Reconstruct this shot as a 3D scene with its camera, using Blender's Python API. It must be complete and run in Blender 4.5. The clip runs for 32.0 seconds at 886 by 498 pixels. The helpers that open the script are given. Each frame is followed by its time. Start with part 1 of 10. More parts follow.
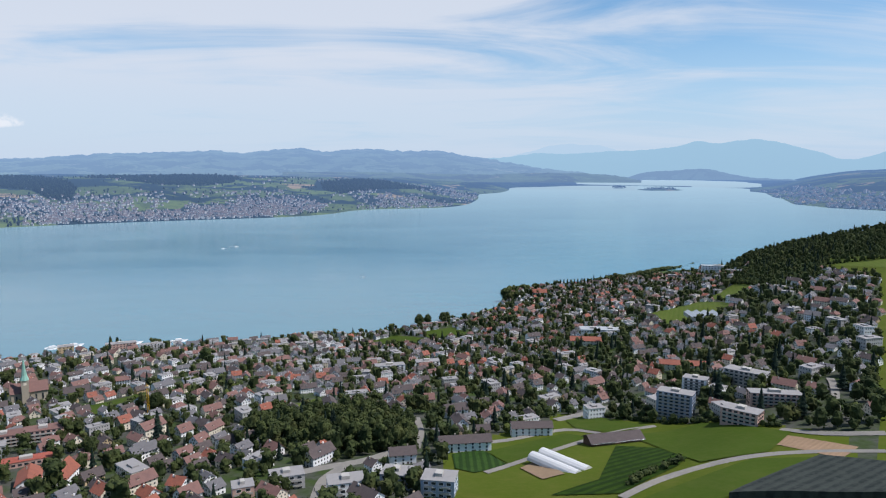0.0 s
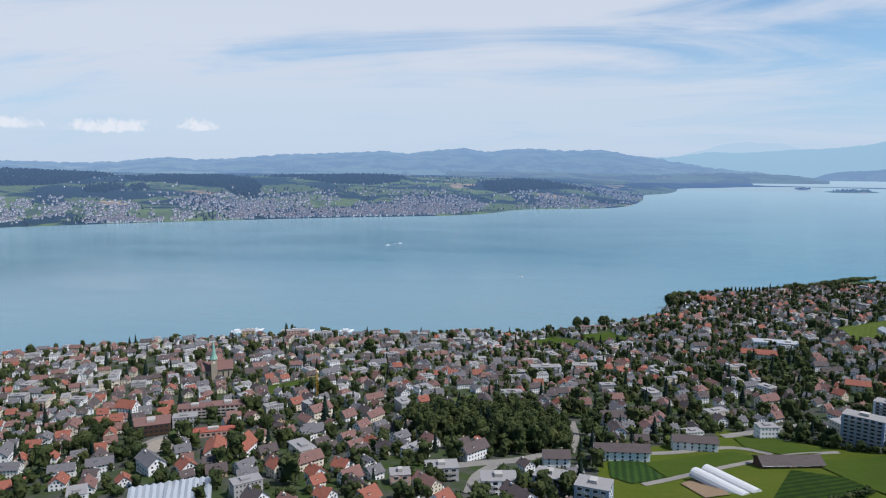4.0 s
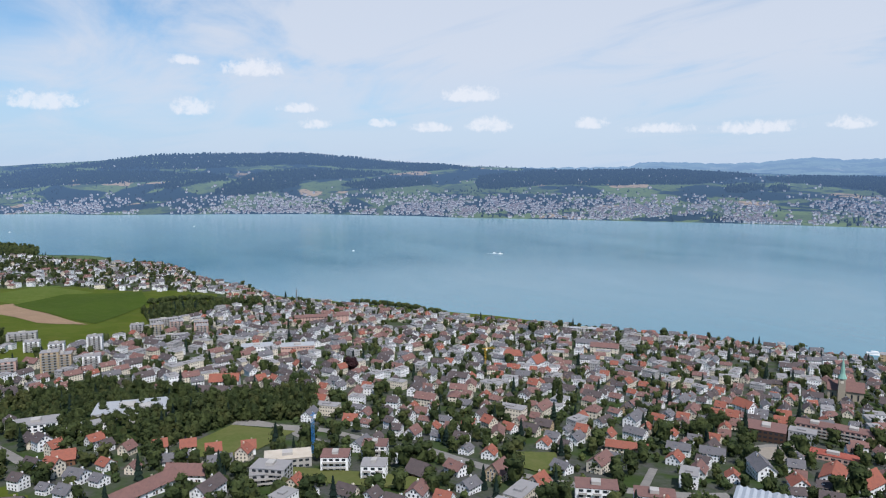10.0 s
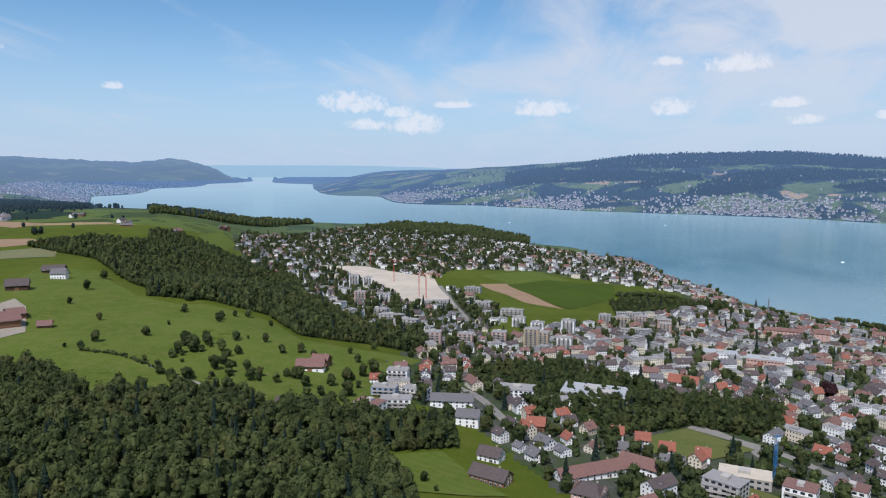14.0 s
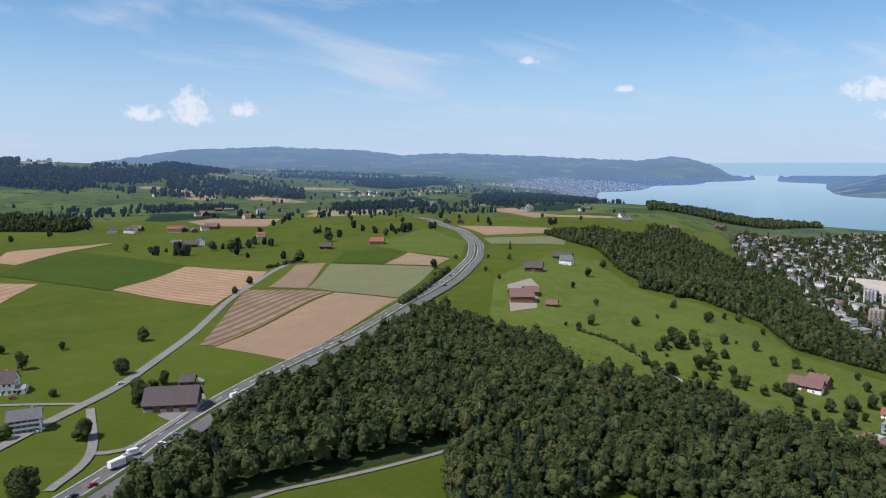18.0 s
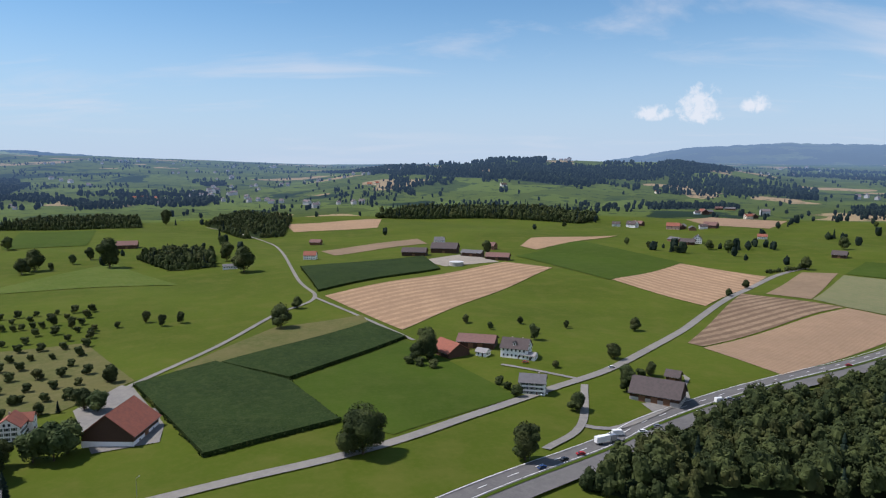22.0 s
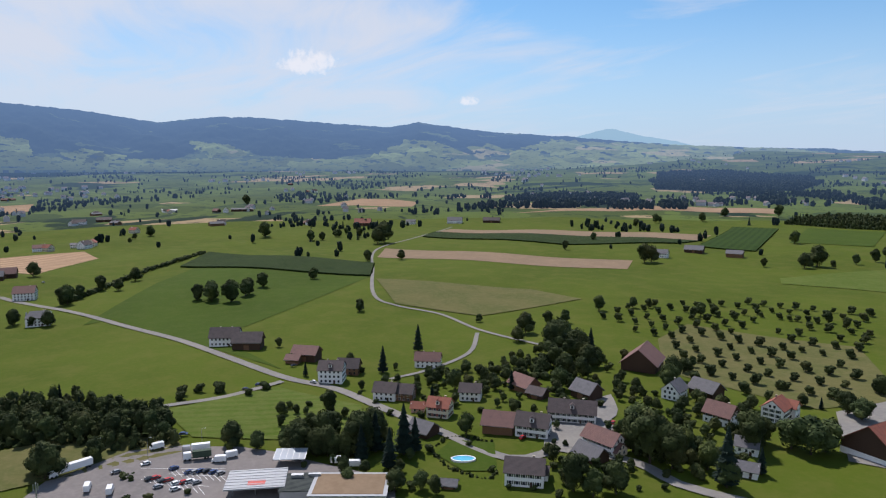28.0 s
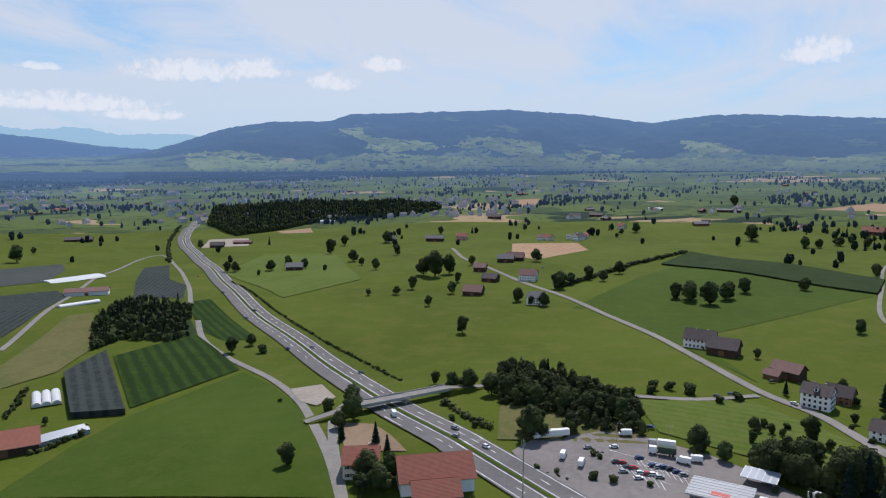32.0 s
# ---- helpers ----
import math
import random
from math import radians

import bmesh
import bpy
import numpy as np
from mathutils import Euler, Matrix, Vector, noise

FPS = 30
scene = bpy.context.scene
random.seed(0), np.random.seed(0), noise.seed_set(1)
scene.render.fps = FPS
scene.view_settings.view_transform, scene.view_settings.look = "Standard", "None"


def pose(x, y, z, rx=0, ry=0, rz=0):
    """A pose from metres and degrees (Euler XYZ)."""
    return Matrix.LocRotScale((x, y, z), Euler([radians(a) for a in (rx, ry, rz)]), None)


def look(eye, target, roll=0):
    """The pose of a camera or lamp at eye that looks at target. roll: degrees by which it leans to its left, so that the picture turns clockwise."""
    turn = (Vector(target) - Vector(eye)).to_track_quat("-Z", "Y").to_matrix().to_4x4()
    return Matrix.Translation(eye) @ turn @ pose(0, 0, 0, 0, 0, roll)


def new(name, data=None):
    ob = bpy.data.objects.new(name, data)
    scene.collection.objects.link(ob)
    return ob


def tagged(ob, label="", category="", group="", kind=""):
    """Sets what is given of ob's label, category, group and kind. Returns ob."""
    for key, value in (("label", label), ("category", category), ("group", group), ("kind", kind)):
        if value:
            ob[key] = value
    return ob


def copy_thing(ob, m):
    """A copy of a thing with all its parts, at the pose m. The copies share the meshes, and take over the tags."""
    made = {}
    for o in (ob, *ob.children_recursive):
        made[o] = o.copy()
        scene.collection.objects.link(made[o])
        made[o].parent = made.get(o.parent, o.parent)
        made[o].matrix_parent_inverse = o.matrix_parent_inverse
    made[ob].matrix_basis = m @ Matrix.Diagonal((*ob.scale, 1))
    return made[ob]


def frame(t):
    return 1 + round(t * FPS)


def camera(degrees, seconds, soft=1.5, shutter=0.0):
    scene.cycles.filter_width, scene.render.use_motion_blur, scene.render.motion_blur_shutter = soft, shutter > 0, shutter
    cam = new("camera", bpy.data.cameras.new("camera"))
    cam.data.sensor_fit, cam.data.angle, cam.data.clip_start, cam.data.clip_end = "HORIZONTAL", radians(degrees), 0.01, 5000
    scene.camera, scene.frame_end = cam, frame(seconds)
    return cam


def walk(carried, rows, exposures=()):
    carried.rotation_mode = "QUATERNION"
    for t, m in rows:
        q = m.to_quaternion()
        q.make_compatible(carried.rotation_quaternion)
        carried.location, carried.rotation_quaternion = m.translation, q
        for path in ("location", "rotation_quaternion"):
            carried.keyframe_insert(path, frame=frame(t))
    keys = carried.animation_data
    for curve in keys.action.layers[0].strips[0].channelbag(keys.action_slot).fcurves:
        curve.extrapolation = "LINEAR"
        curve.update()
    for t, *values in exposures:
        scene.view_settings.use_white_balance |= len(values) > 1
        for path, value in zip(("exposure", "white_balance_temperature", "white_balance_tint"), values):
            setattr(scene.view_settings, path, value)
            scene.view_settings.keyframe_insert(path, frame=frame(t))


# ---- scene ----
# ---- camera ----
cam = camera(64.82, 32.0, 1.15)
EYE = 300.0
TURN = [
    (0, 0.00, -6.76, 0.03),
    (0.5, 1.36, -6.76, 0.03),
    (1, 2.71, -6.76, 0.03),
    (1.5, 4.06, -6.76, 0.04),
    (2, 5.41, -6.76, 0.04),
    (2.5, 6.80, -6.76, 0.04),
    (4.5, 15.94, -6.76, 0.04),
    (5, 19.13, -6.75, 0.05),
    (5.5, 22.40, -6.75, 0.05),
    (6, 25.67, -6.74, 0.04),
    (6.5, 29.75, -6.73, 0.03),
    (7, 34.40, -6.72, 0.02),
    (7.5, 39.07, -6.71, 0.01),
    (8, 43.68, -6.69, 0.01),
    (8.5, 48.31, -6.68, 0.01),
    (9, 52.93, -6.67, 0.03),
    (9.5, 57.56, -6.65, 0.05),
    (10, 62.19, -6.64, 0.07),
    (10.5, 66.79, -6.63, 0.08),
    (11, 71.38, -6.62, 0.08),
    (11.5, 76.01, -6.60, 0.07),
    (12, 80.60, -6.59, 0.07),
    (12.5, 85.27, -6.59, 0.07),
    (13, 89.86, -6.59, 0.08),
    (13.5, 94.63, -6.59, 0.09),
    (14, 99.57, -6.60, 0.11),
    (14.5, 104.50, -6.62, 0.13),
    (16.5, 124.04, -6.64, 0.15),
    (17, 128.95, -6.65, 0.17),
    (17.5, 133.87, -6.66, 0.18),
    (18, 138.76, -6.67, 0.17),
    (18.5, 143.70, -6.67, 0.16),
    (19, 148.63, -6.67, 0.14),
    (19.5, 153.55, -6.68, 0.13),
    (20, 158.49, -6.69, 0.13),
    (20.5, 163.41, -6.70, 0.13),
    (21, 168.35, -6.71, 0.14),
    (21.5, 173.25, -6.72, 0.14),
    (22, 178.17, -6.73, 0.14),
    (22.5, 183.07, -6.75, 0.14),
    (23, 187.99, -6.76, 0.15),
    (23.5, 192.92, -6.77, 0.15),
    (24, 197.85, -6.77, 0.15),
    (24.5, 202.78, -6.77, 0.15),
    (25, 207.69, -6.77, 0.15),
    (25.5, 212.56, -6.77, 0.14),
    (27.5, 232.31, -6.78, 0.14),
    (28, 237.20, -6.78, 0.12),
    (28.5, 242.15, -6.78, 0.11),
    (29, 247.13, -6.77, 0.10),
    (29.5, 252.06, -6.77, 0.09),
    (30, 256.98, -6.76, 0.08),
    (30.5, 261.91, -6.76, 0.08),
    (31, 266.83, -6.76, 0.08),
    (31.5, 271.63, -6.76, 0.08),
    (32, 275.55, -6.77, 0.08),
]
walk(cam, [(t, pose(0, 0, EYE, 90 + p, r, y)) for t, y, p, r in TURN],
     [(0, 0.03, 6450, 11), (5, -0.04, 6350, 11), (9, -0.02, 6300, 11), (12, 0.03, 6350, 11), (13, 0.08, 6350, 12), (14, -0.08, 6300, 12), (17, -0.02, 6350, 13), (19, 0.03, 6400, 13), (21, 0.0, 6450, 13), (28, -0.02, 6500, 14), (32, -0.08, 6350, 13)])

# ---- sky and sun ----
SUN_YAW, SUN_UP = 262.0, 56.0
world = bpy.data.worlds.new("sky")
scene.world = world
world.use_nodes = True


def nodes_of(tree):
    tree.nodes.clear()
    return lambda kind, **kw: node(tree, kind, **kw)


def node(tree, kind, operation=None, use_clamp=None, data_type=None, blend_type=None, interpolation_type=None, sky_type=None, sun_disc=None,
         distance=None, wave_type=None, bands_direction=None, **sockets):
    n = tree.nodes.new(kind)
    if operation:
        n.operation = operation
    if use_clamp is not None:
        n.use_clamp = use_clamp
    if data_type:
        n.data_type = data_type
    if blend_type:
        n.blend_type = blend_type
    if interpolation_type:
        n.interpolation_type = interpolation_type
    if sky_type:
        n.sky_type = sky_type
    if sun_disc is not None:
        n.sun_disc = sun_disc
    if distance:
        n.distance = distance
    if wave_type:
        n.wave_type, n.bands_direction = wave_type, bands_direction
    for key, value in sockets.items():
        sock = n.inputs[int(key[2:])]
        if isinstance(value, bpy.types.NodeSocket):
            tree.links.new(value, sock)
        else:
            sock.default_value = value
    return n


def calc(N, op, a, b=0.5, clamp=False):
    n = N("ShaderNodeMath", operation=op, use_clamp=clamp)
    for i, v in enumerate((a, b)):
        if isinstance(v, bpy.types.NodeSocket):
            n.id_data.links.new(v, n.inputs[i])
        else:
            n.inputs[i].default_value = v
    return n.outputs[0]


def blend(N, f, a, b, kind="MIX"):
    n = N("ShaderNodeMix", data_type="RGBA", blend_type=kind)
    for i, v in ((0, f), (6, a), (7, b)):
        if isinstance(v, bpy.types.NodeSocket):
            n.id_data.links.new(v, n.inputs[i])
        else:
            n.inputs[i].default_value = (*v, 1) if isinstance(v, tuple) and len(v) == 3 else v
    return n.outputs[2]


def band(N, v, a, b, c=0.0, d=1.0):
    n = N("ShaderNodeMapRange", interpolation_type="SMOOTHSTEP")
    n.id_data.links.new(v, n.inputs[0])
    for i, q in zip((1, 2, 3, 4), (a, b, c, d)):
        n.inputs[i].default_value = q
    return n.outputs[0]


def fuzz(N, vec, scale, detail=4.0, rough=0.55, dist=0.0):
    n = N("ShaderNodeTexNoise", i_2=scale, i_3=detail, i_4=rough, i_8=dist)
    n.id_data.links.new(vec, n.inputs[0])
    return n.outputs[0]


def make_sky():
    N = nodes_of(world.node_tree)
    L = world.node_tree.links
    sky = N("ShaderNodeTexSky", sky_type="NISHITA", sun_disc=False)
    sky.sun_elevation, sky.sun_rotation = radians(SUN_UP), radians(-SUN_YAW)
    sky.altitude, sky.air_density, sky.dust_density, sky.ozone_density = 600, 1.0, 0.25, 2.0
    way = N("ShaderNodeTexCoord").outputs["Generated"]
    sep = N("ShaderNodeSeparateXYZ", i_0=way)
    up = sep.outputs[2]
    lift = calc(N, "MAXIMUM", up, 0.0)
    den = calc(N, "ADD", lift, 0.12)
    flat = N("ShaderNodeCombineXYZ", i_0=calc(N, "DIVIDE", sep.outputs[0], den), i_1=calc(N, "DIVIDE", sep.outputs[1], den))
    clear = blend(N, 1.0, sky.outputs[0], SKY_TINT, "MULTIPLY")
    # the pale band of moist air over the horizon
    clear = blend(N, band(N, up, -0.02, 0.24, 0.95, 0.0), clear, HORIZON)
    # high thin cloud, drawn out in streaks
    turned = N("ShaderNodeMapping", i_2=(0, 0, radians(-38)), i_3=(0.42, 1.0, 1.0))
    L.new(flat.outputs[0], turned.inputs[0])
    streak = fuzz(N, turned.outputs[0], 1.25, 9.0, 0.60, 0.9)
    broad = fuzz(N, flat.outputs[0], 0.55, 3.0, 0.5, 0.3)
    # more veil over the lake than over the land
    side = None
    for yaw, share in VEILS:
        q = calc(N, "ADD", calc(N, "MULTIPLY", sep.outputs[0], -math.sin(radians(yaw)) * share), calc(N, "MULTIPLY", sep.outputs[1], math.cos(radians(yaw)) * share))
        side = q if side is None else calc(N, "MAXIMUM", side, q)
    cover = calc(N, "ADD", calc(N, "MULTIPLY", broad, 0.6), calc(N, "MULTIPLY", streak, 1.0))
    cover = calc(N, "ADD", cover, band(N, side, 0.30, 1.1, -0.07, 0.29))
    veil = calc(N, "MULTIPLY", band(N, cover, 0.71, 1.10), 0.90)
    veil = calc(N, "MAXIMUM", veil, 0.04)
    veil = calc(N, "MULTIPLY", veil, band(N, up, 0.0, 0.16, 0.35, 1.0))
    tint = blend(N, veil, clear, CLOUD)
    # fair-weather cumulus low over the hills
    puffs = None
    for yaw, el, w, h in PUFFS:
        c = Vector((-math.sin(radians(yaw)) * math.cos(radians(el)), math.cos(radians(yaw)) * math.cos(radians(el)), math.sin(radians(el))))
        right = Vector((math.cos(radians(yaw)), math.sin(radians(yaw)), 0))
        dx = N("ShaderNodeVectorMath", operation="DOT_PRODUCT", i_0=way, i_1=tuple(right))
        dz = calc(N, "SUBTRACT", up, c.z)
        fx = calc(N, "DIVIDE", dx.outputs["Value"], radians(w))
        # flat bases, heaped tops
        fz = calc(N, "DIVIDE", calc(N, "MAXIMUM", dz, calc(N, "MULTIPLY", dz, -1.9)), radians(h))
        front = N("ShaderNodeVectorMath", operation="DOT_PRODUCT", i_0=way, i_1=tuple(c))
        d = calc(N, "ADD", calc(N, "MULTIPLY", fx, fx), calc(N, "MULTIPLY", fz, fz))
        d = calc(N, "ADD", d, calc(N, "MULTIPLY", band(N, front.outputs["Value"], 0.5, 0.8, 1, 0), 50.0))
        puffs = d if puffs is None else calc(N, "MINIMUM", puffs, d)
    ragged = fuzz(N, way, 78.0, 6.0, 0.62, 0.3)
    edge = calc(N, "ADD", puffs, calc(N, "MULTIPLY", calc(N, "SUBTRACT", ragged, 0.5), 4.0))
    body = calc(N, "MULTIPLY", band(N, edge, 0.0, 1.4, 1.0, 0.0), 0.66)
    tint = blend(N, body, tint, PUFF)
    out = N("ShaderNodeBackground", i_0=tint, i_1=0.105)
    L.new(out.outputs[0], N("ShaderNodeOutputWorld").inputs[0])


VEILS = [(36, 1.1), (286, 0.95)]
SKY_TINT = (0.72, 1.07, 1.22)
HORIZON = (4.8, 5.95, 7.7)
CLOUD, PUFF = (6.5, 6.98, 7.85), (8.6, 8.7, 9.1)
PUFFS = [(67.0, 3.51, 0.97, 0.46), (63.3, 3.16, 1.82, 0.51), (58.6, 3.24, 1.34, 0.76), (60.1, 5.67, 1.58, 0.61), (50.4, 3.38, 1.34, 0.61), (45.1, 2.90, 2.43, 0.51), (38.3, 2.83, 2.67, 0.66), (32.3, 2.99, 1.46, 0.61)]
PUFFS += [(106.6, 5.06, 2.72, 1.07), (105.6, 3.36, 1.46, 0.61), (103.0, 4.35, 1.46, 0.66), (101.7, 3.32, 2.24, 1.07), (91.6, 4.59, 2.43, 0.81), (81.6, 4.48, 1.51, 0.87), (77.1, 7.51, 2.31, 0.81), (82.1, 7.99, 1.09, 0.51), (73.6, 4.60, 1.46, 0.51), (72.5, 3.37, 1.22, 0.56), (67.1, 3.54, 1.09, 0.41), (62.9, 3.14, 1.70, 0.51), (59.9, 5.67, 2.43, 0.76), (58.4, 3.30, 1.70, 0.87), (98.6, 5.03, 1.70, 0.41)]
PUFFS += [(158.3, 4.11, 1.58, 1.78), (161.7, 3.94, 1.46, 0.76), (154.4, 4.36, 0.97, 0.81), (131.9, 8.36, 0.78, 0.41), (124.5, 5.96, 0.68, 0.36), (131.8, 8.27, 0.73, 0.36), (247.7, 7.77, 1.80, 1.07), (235.1, 5.06, 0.73, 0.46)]
PUFFS += [(295.3, 6.96, 4.13, 1.02), (290.3, 7.31, 2.19, 1.02), (284.3, 6.43, 1.94, 0.81), (280.2, 7.87, 1.75, 0.76), (303.8, 4.39, 6.32, 0.87), (298.6, 3.76, 2.92, 0.61), (247.8, 7.95, 2.31, 1.07), (305.0, 6.92, 1.46, 0.36)]
make_sky()
sun = new("sun", bpy.data.lights.new("sun", "SUN"))
sun.data.energy, sun.data.angle, sun.data.color = 4.8, radians(0.6), (1.0, 0.955, 0.93)
sun.matrix_world = look((0, 0, 900), (900 * math.sin(radians(SUN_YAW)), -900 * math.cos(radians(SUN_YAW)), 900 - 900 * math.tan(radians(SUN_UP))))
scene.view_settings.exposure = 0.0

# ---- the lie of the land ----
# Heights over the lake by bearing (degrees left of the first view) and distance; far country is drawn in towards the eye.
# -- land --
PROFILES = {}


def profile(az, *pairs):
    PROFILES[az] = (pairs[0::2], pairs[1::2])


LAKE = -14
profile(-60, 0, 165, 340, 165, 1500, 150, 3000, 150, 6000, 180, 10000, 300)
profile(-45, 0, 165, 340, 162, 1200, 160, 1800, 170, 3000, 150, 6000, 180, 10000, 300)
profile(-33, 0, 165, 340, 152, 900, 138, 1300, 152, 1800, 172, 2500, 0, 2600, LAKE, 5450, LAKE, 5560, 3, 6500, 60, 8000, 190, 12000, 260)
profile(-29.7, 0, 165, 340, 150, 900, 126, 1300, 132, 1800, 146, 2430, 0, 2530, LAKE, 5600, LAKE, 5700, 3, 6500, 45, 8500, 168, 12000, 220)
profile(-27, 0, 165, 340, 149, 900, 114, 1300, 118, 1800, 124, 2370, 0, 2470, LAKE, 5980, LAKE, 6080, 3, 7500, 36, 9500, 100, 12000, 110)
profile(-25.9, 0, 165, 340, 148, 900, 110, 1300, 112, 1800, 112, 2350, 0, 2450, LAKE, 7260, LAKE, 7380, 3, 9000, 22, 12000, 40)
profile(-24.2, 0, 165, 340, 147, 900, 104, 1300, 98, 1800, 92, 2310, 0, 2400, LAKE, 8780, LAKE, 8850, 4, 10700, 6, 11200, LAKE, 13200, LAKE, 13600, 3, 20000, 60)
profile(-22.2, 0, 165, 340, 145, 900, 96, 1300, 80, 1800, 62, 2240, 0, 2320, LAKE, 10250, LAKE, 10330, 5, 10650, 5, 10750, LAKE, 14600, LAKE, 15000, 3, 20000, 60)
profile(-19, 0, 165, 340, 142, 800, 85, 1300, 58, 1800, 30, 2130, 0, 2200, LAKE, 10400, LAKE, 10700, 5, 11300, 5, 11600, LAKE, 15500, LAKE, 16000, 3, 20000, 60)
profile(-12, 0, 165, 340, 138, 800, 70, 1300, 38, 1650, 12, 1860, 0, 1930, LAKE, 10900, LAKE, 11200, 5, 11700, 5, 12000, LAKE, 15500, LAKE, 16000, 3, 20000, 60)
profile(-5.5, 0, 165, 340, 135, 800, 62, 1300, 18, 1740, 0, 1800, LAKE, 9800, LAKE, 10100, 3, 12000, 60)
profile(-3.5, 0, 165, 340, 135, 800, 62, 1300, 9, 1440, 0, 1500, LAKE, 7600, LAKE, 7800, 3, 9000, 70)
profile(5, 0, 165, 340, 134, 800, 60, 1100, 15, 1260, 0, 1330, LAKE, 4880, LAKE, 4960, 3, 6500, 164, 8000, 150)
profile(20, 0, 165, 340, 133, 800, 58, 1100, 14, 1240, 0, 1310, LAKE, 4100, LAKE, 4160, 3, 5200, 110, 6500, 215, 8000, 190)
profile(32, 0, 165, 340, 133, 800, 58, 1100, 16, 1280, 0, 1350, LAKE, 3990, LAKE, 4060, 3, 5200, 110, 6500, 205, 8000, 190)
profile(46, 0, 165, 340, 133, 800, 60, 1150, 18, 1310, 0, 1380, LAKE, 4000, LAKE, 4060, 3, 5200, 130, 6500, 272, 8000, 230)
profile(59, 0, 165, 340, 132, 800, 62, 1200, 20, 1420, 0, 1490, LAKE, 4130, LAKE, 4190, 3, 5400, 140, 7000, 310, 8500, 260)
profile(66, 0, 165, 340, 132, 800, 66, 1300, 20, 1500, 0, 1570, LAKE, 4370, LAKE, 4430, 3, 5600, 150, 7500, 372, 9000, 300)
profile(73, 0, 165, 340, 132, 800, 70, 1400, 22, 1620, 0, 1690, LAKE, 4600, LAKE, 4660, 3, 5700, 160, 7500, 462, 9000, 400)
profile(80, 0, 165, 340, 132, 800, 76, 1400, 30, 1930, 0, 2000, LAKE, 4730, LAKE, 4800, 3, 5800, 160, 7500, 446, 9000, 400)
profile(85, 0, 165, 340, 132, 800, 84, 1400, 42, 2000, 28, 2370, 0, 2430, LAKE, 4860, LAKE, 4930, 3, 6000, 160, 7500, 422, 9000, 380)
profile(92, 0, 165, 340, 132, 800, 90, 1400, 48, 2000, 40, 2600, 18, 2780, 0, 2840, LAKE, 5250, LAKE, 5330, 3, 6500, 150, 8000, 346, 9500, 300)
profile(97, 0, 165, 340, 132, 800, 94, 1400, 58, 2000, 50, 2600, 46, 3000, 58, 3300, 0, 3360, LAKE, 5640, LAKE, 5720, 3, 7000, 150, 8500, 315, 10000, 280)
profile(105, 0, 165, 340, 136, 620, 130, 900, 98, 1300, 74, 1700, 68, 2300, 70, 3000, 70, 3400, 0, 3460, LAKE, 7500, LAKE, 7650, 3, 9000, 120, 11000, 240)
profile(110, 0, 165, 340, 140, 620, 138, 900, 110, 1300, 82, 1700, 80, 2300, 82, 2900, 84, 3400, 0, 3460, LAKE, 13600, LAKE, 14000, 3, 16000, 60)
profile(114, 0, 165, 340, 143, 640, 143, 900, 124, 1200, 92, 1600, 98, 2200, 104, 2800, 96, 3400, 0, 3460, LAKE, 24000, LAKE, 25000, 3)
profile(118, 0, 165, 340, 146, 700, 149, 950, 140, 1200, 104, 1500, 134, 2000, 156, 2600, 140, 3500, 0, 3560, LAKE, 14600, LAKE, 15000, 3, 18000, 60)
profile(122, 0, 165, 340, 150, 900, 152, 1150, 126, 1500, 166, 2050, 184, 3000, 140, 4000, 0, 4080, LAKE, 11400, LAKE, 11800, 3, 14000, 120)
profile(126, 0, 165, 340, 152, 900, 162, 1500, 178, 2200, 184, 3500, 130, 5000, 0, 5100, LAKE, 8500, LAKE, 8700, 3, 11000, 120)
profile(130, 0, 165, 340, 152, 900, 168, 1500, 180, 2300, 184, 4000, 140, 6500, 90, 9000, 120, 12000, 200)
profile(138, 0, 165, 340, 155, 900, 170, 1500, 178, 2500, 185, 4000, 190, 6500, 190, 9000, 250, 12000, 300)
profile(150, 0, 165, 340, 158, 700, 170, 1500, 178, 2500, 186, 4000, 215, 7000, 275, 9000, 310)
profile(160, 0, 165, 340, 162, 1500, 176, 2200, 182, 3000, 250, 3600, 318, 5000, 280, 9000, 330)
profile(173, 0, 165, 340, 166, 1700, 180, 2200, 190, 3000, 285, 3600, 342, 5000, 290, 9000, 330)
profile(182, 0, 165, 340, 168, 1700, 180, 2400, 200, 3200, 270, 3800, 305, 5500, 280, 9000, 330)
profile(190, 0, 165, 340, 168, 1500, 176, 2500, 182, 4000, 230, 6000, 306, 9000, 330)
profile(205, 0, 165, 340, 169, 1500, 175, 2500, 180, 4000, 235, 6500, 390, 8500, 430)
profile(218, 0, 165, 340, 169, 1500, 172, 3000, 195, 5000, 275, 7000, 430, 9000, 460)
profile(230, 0, 165, 340, 169, 1500, 170, 3000, 195, 5000, 260, 7000, 320, 9000, 380)
profile(250, 0, 165, 340, 169, 1500, 166, 3000, 190, 5000, 255, 7500, 320, 9500, 360)
profile(270, 0, 165, 340, 169, 1500, 160, 3000, 180, 5000, 230, 8000, 310, 9500, 340)
profile(285, 0, 165, 340, 168, 1500, 150, 3000, 165, 6000, 220, 9000, 320, 12000, 350)


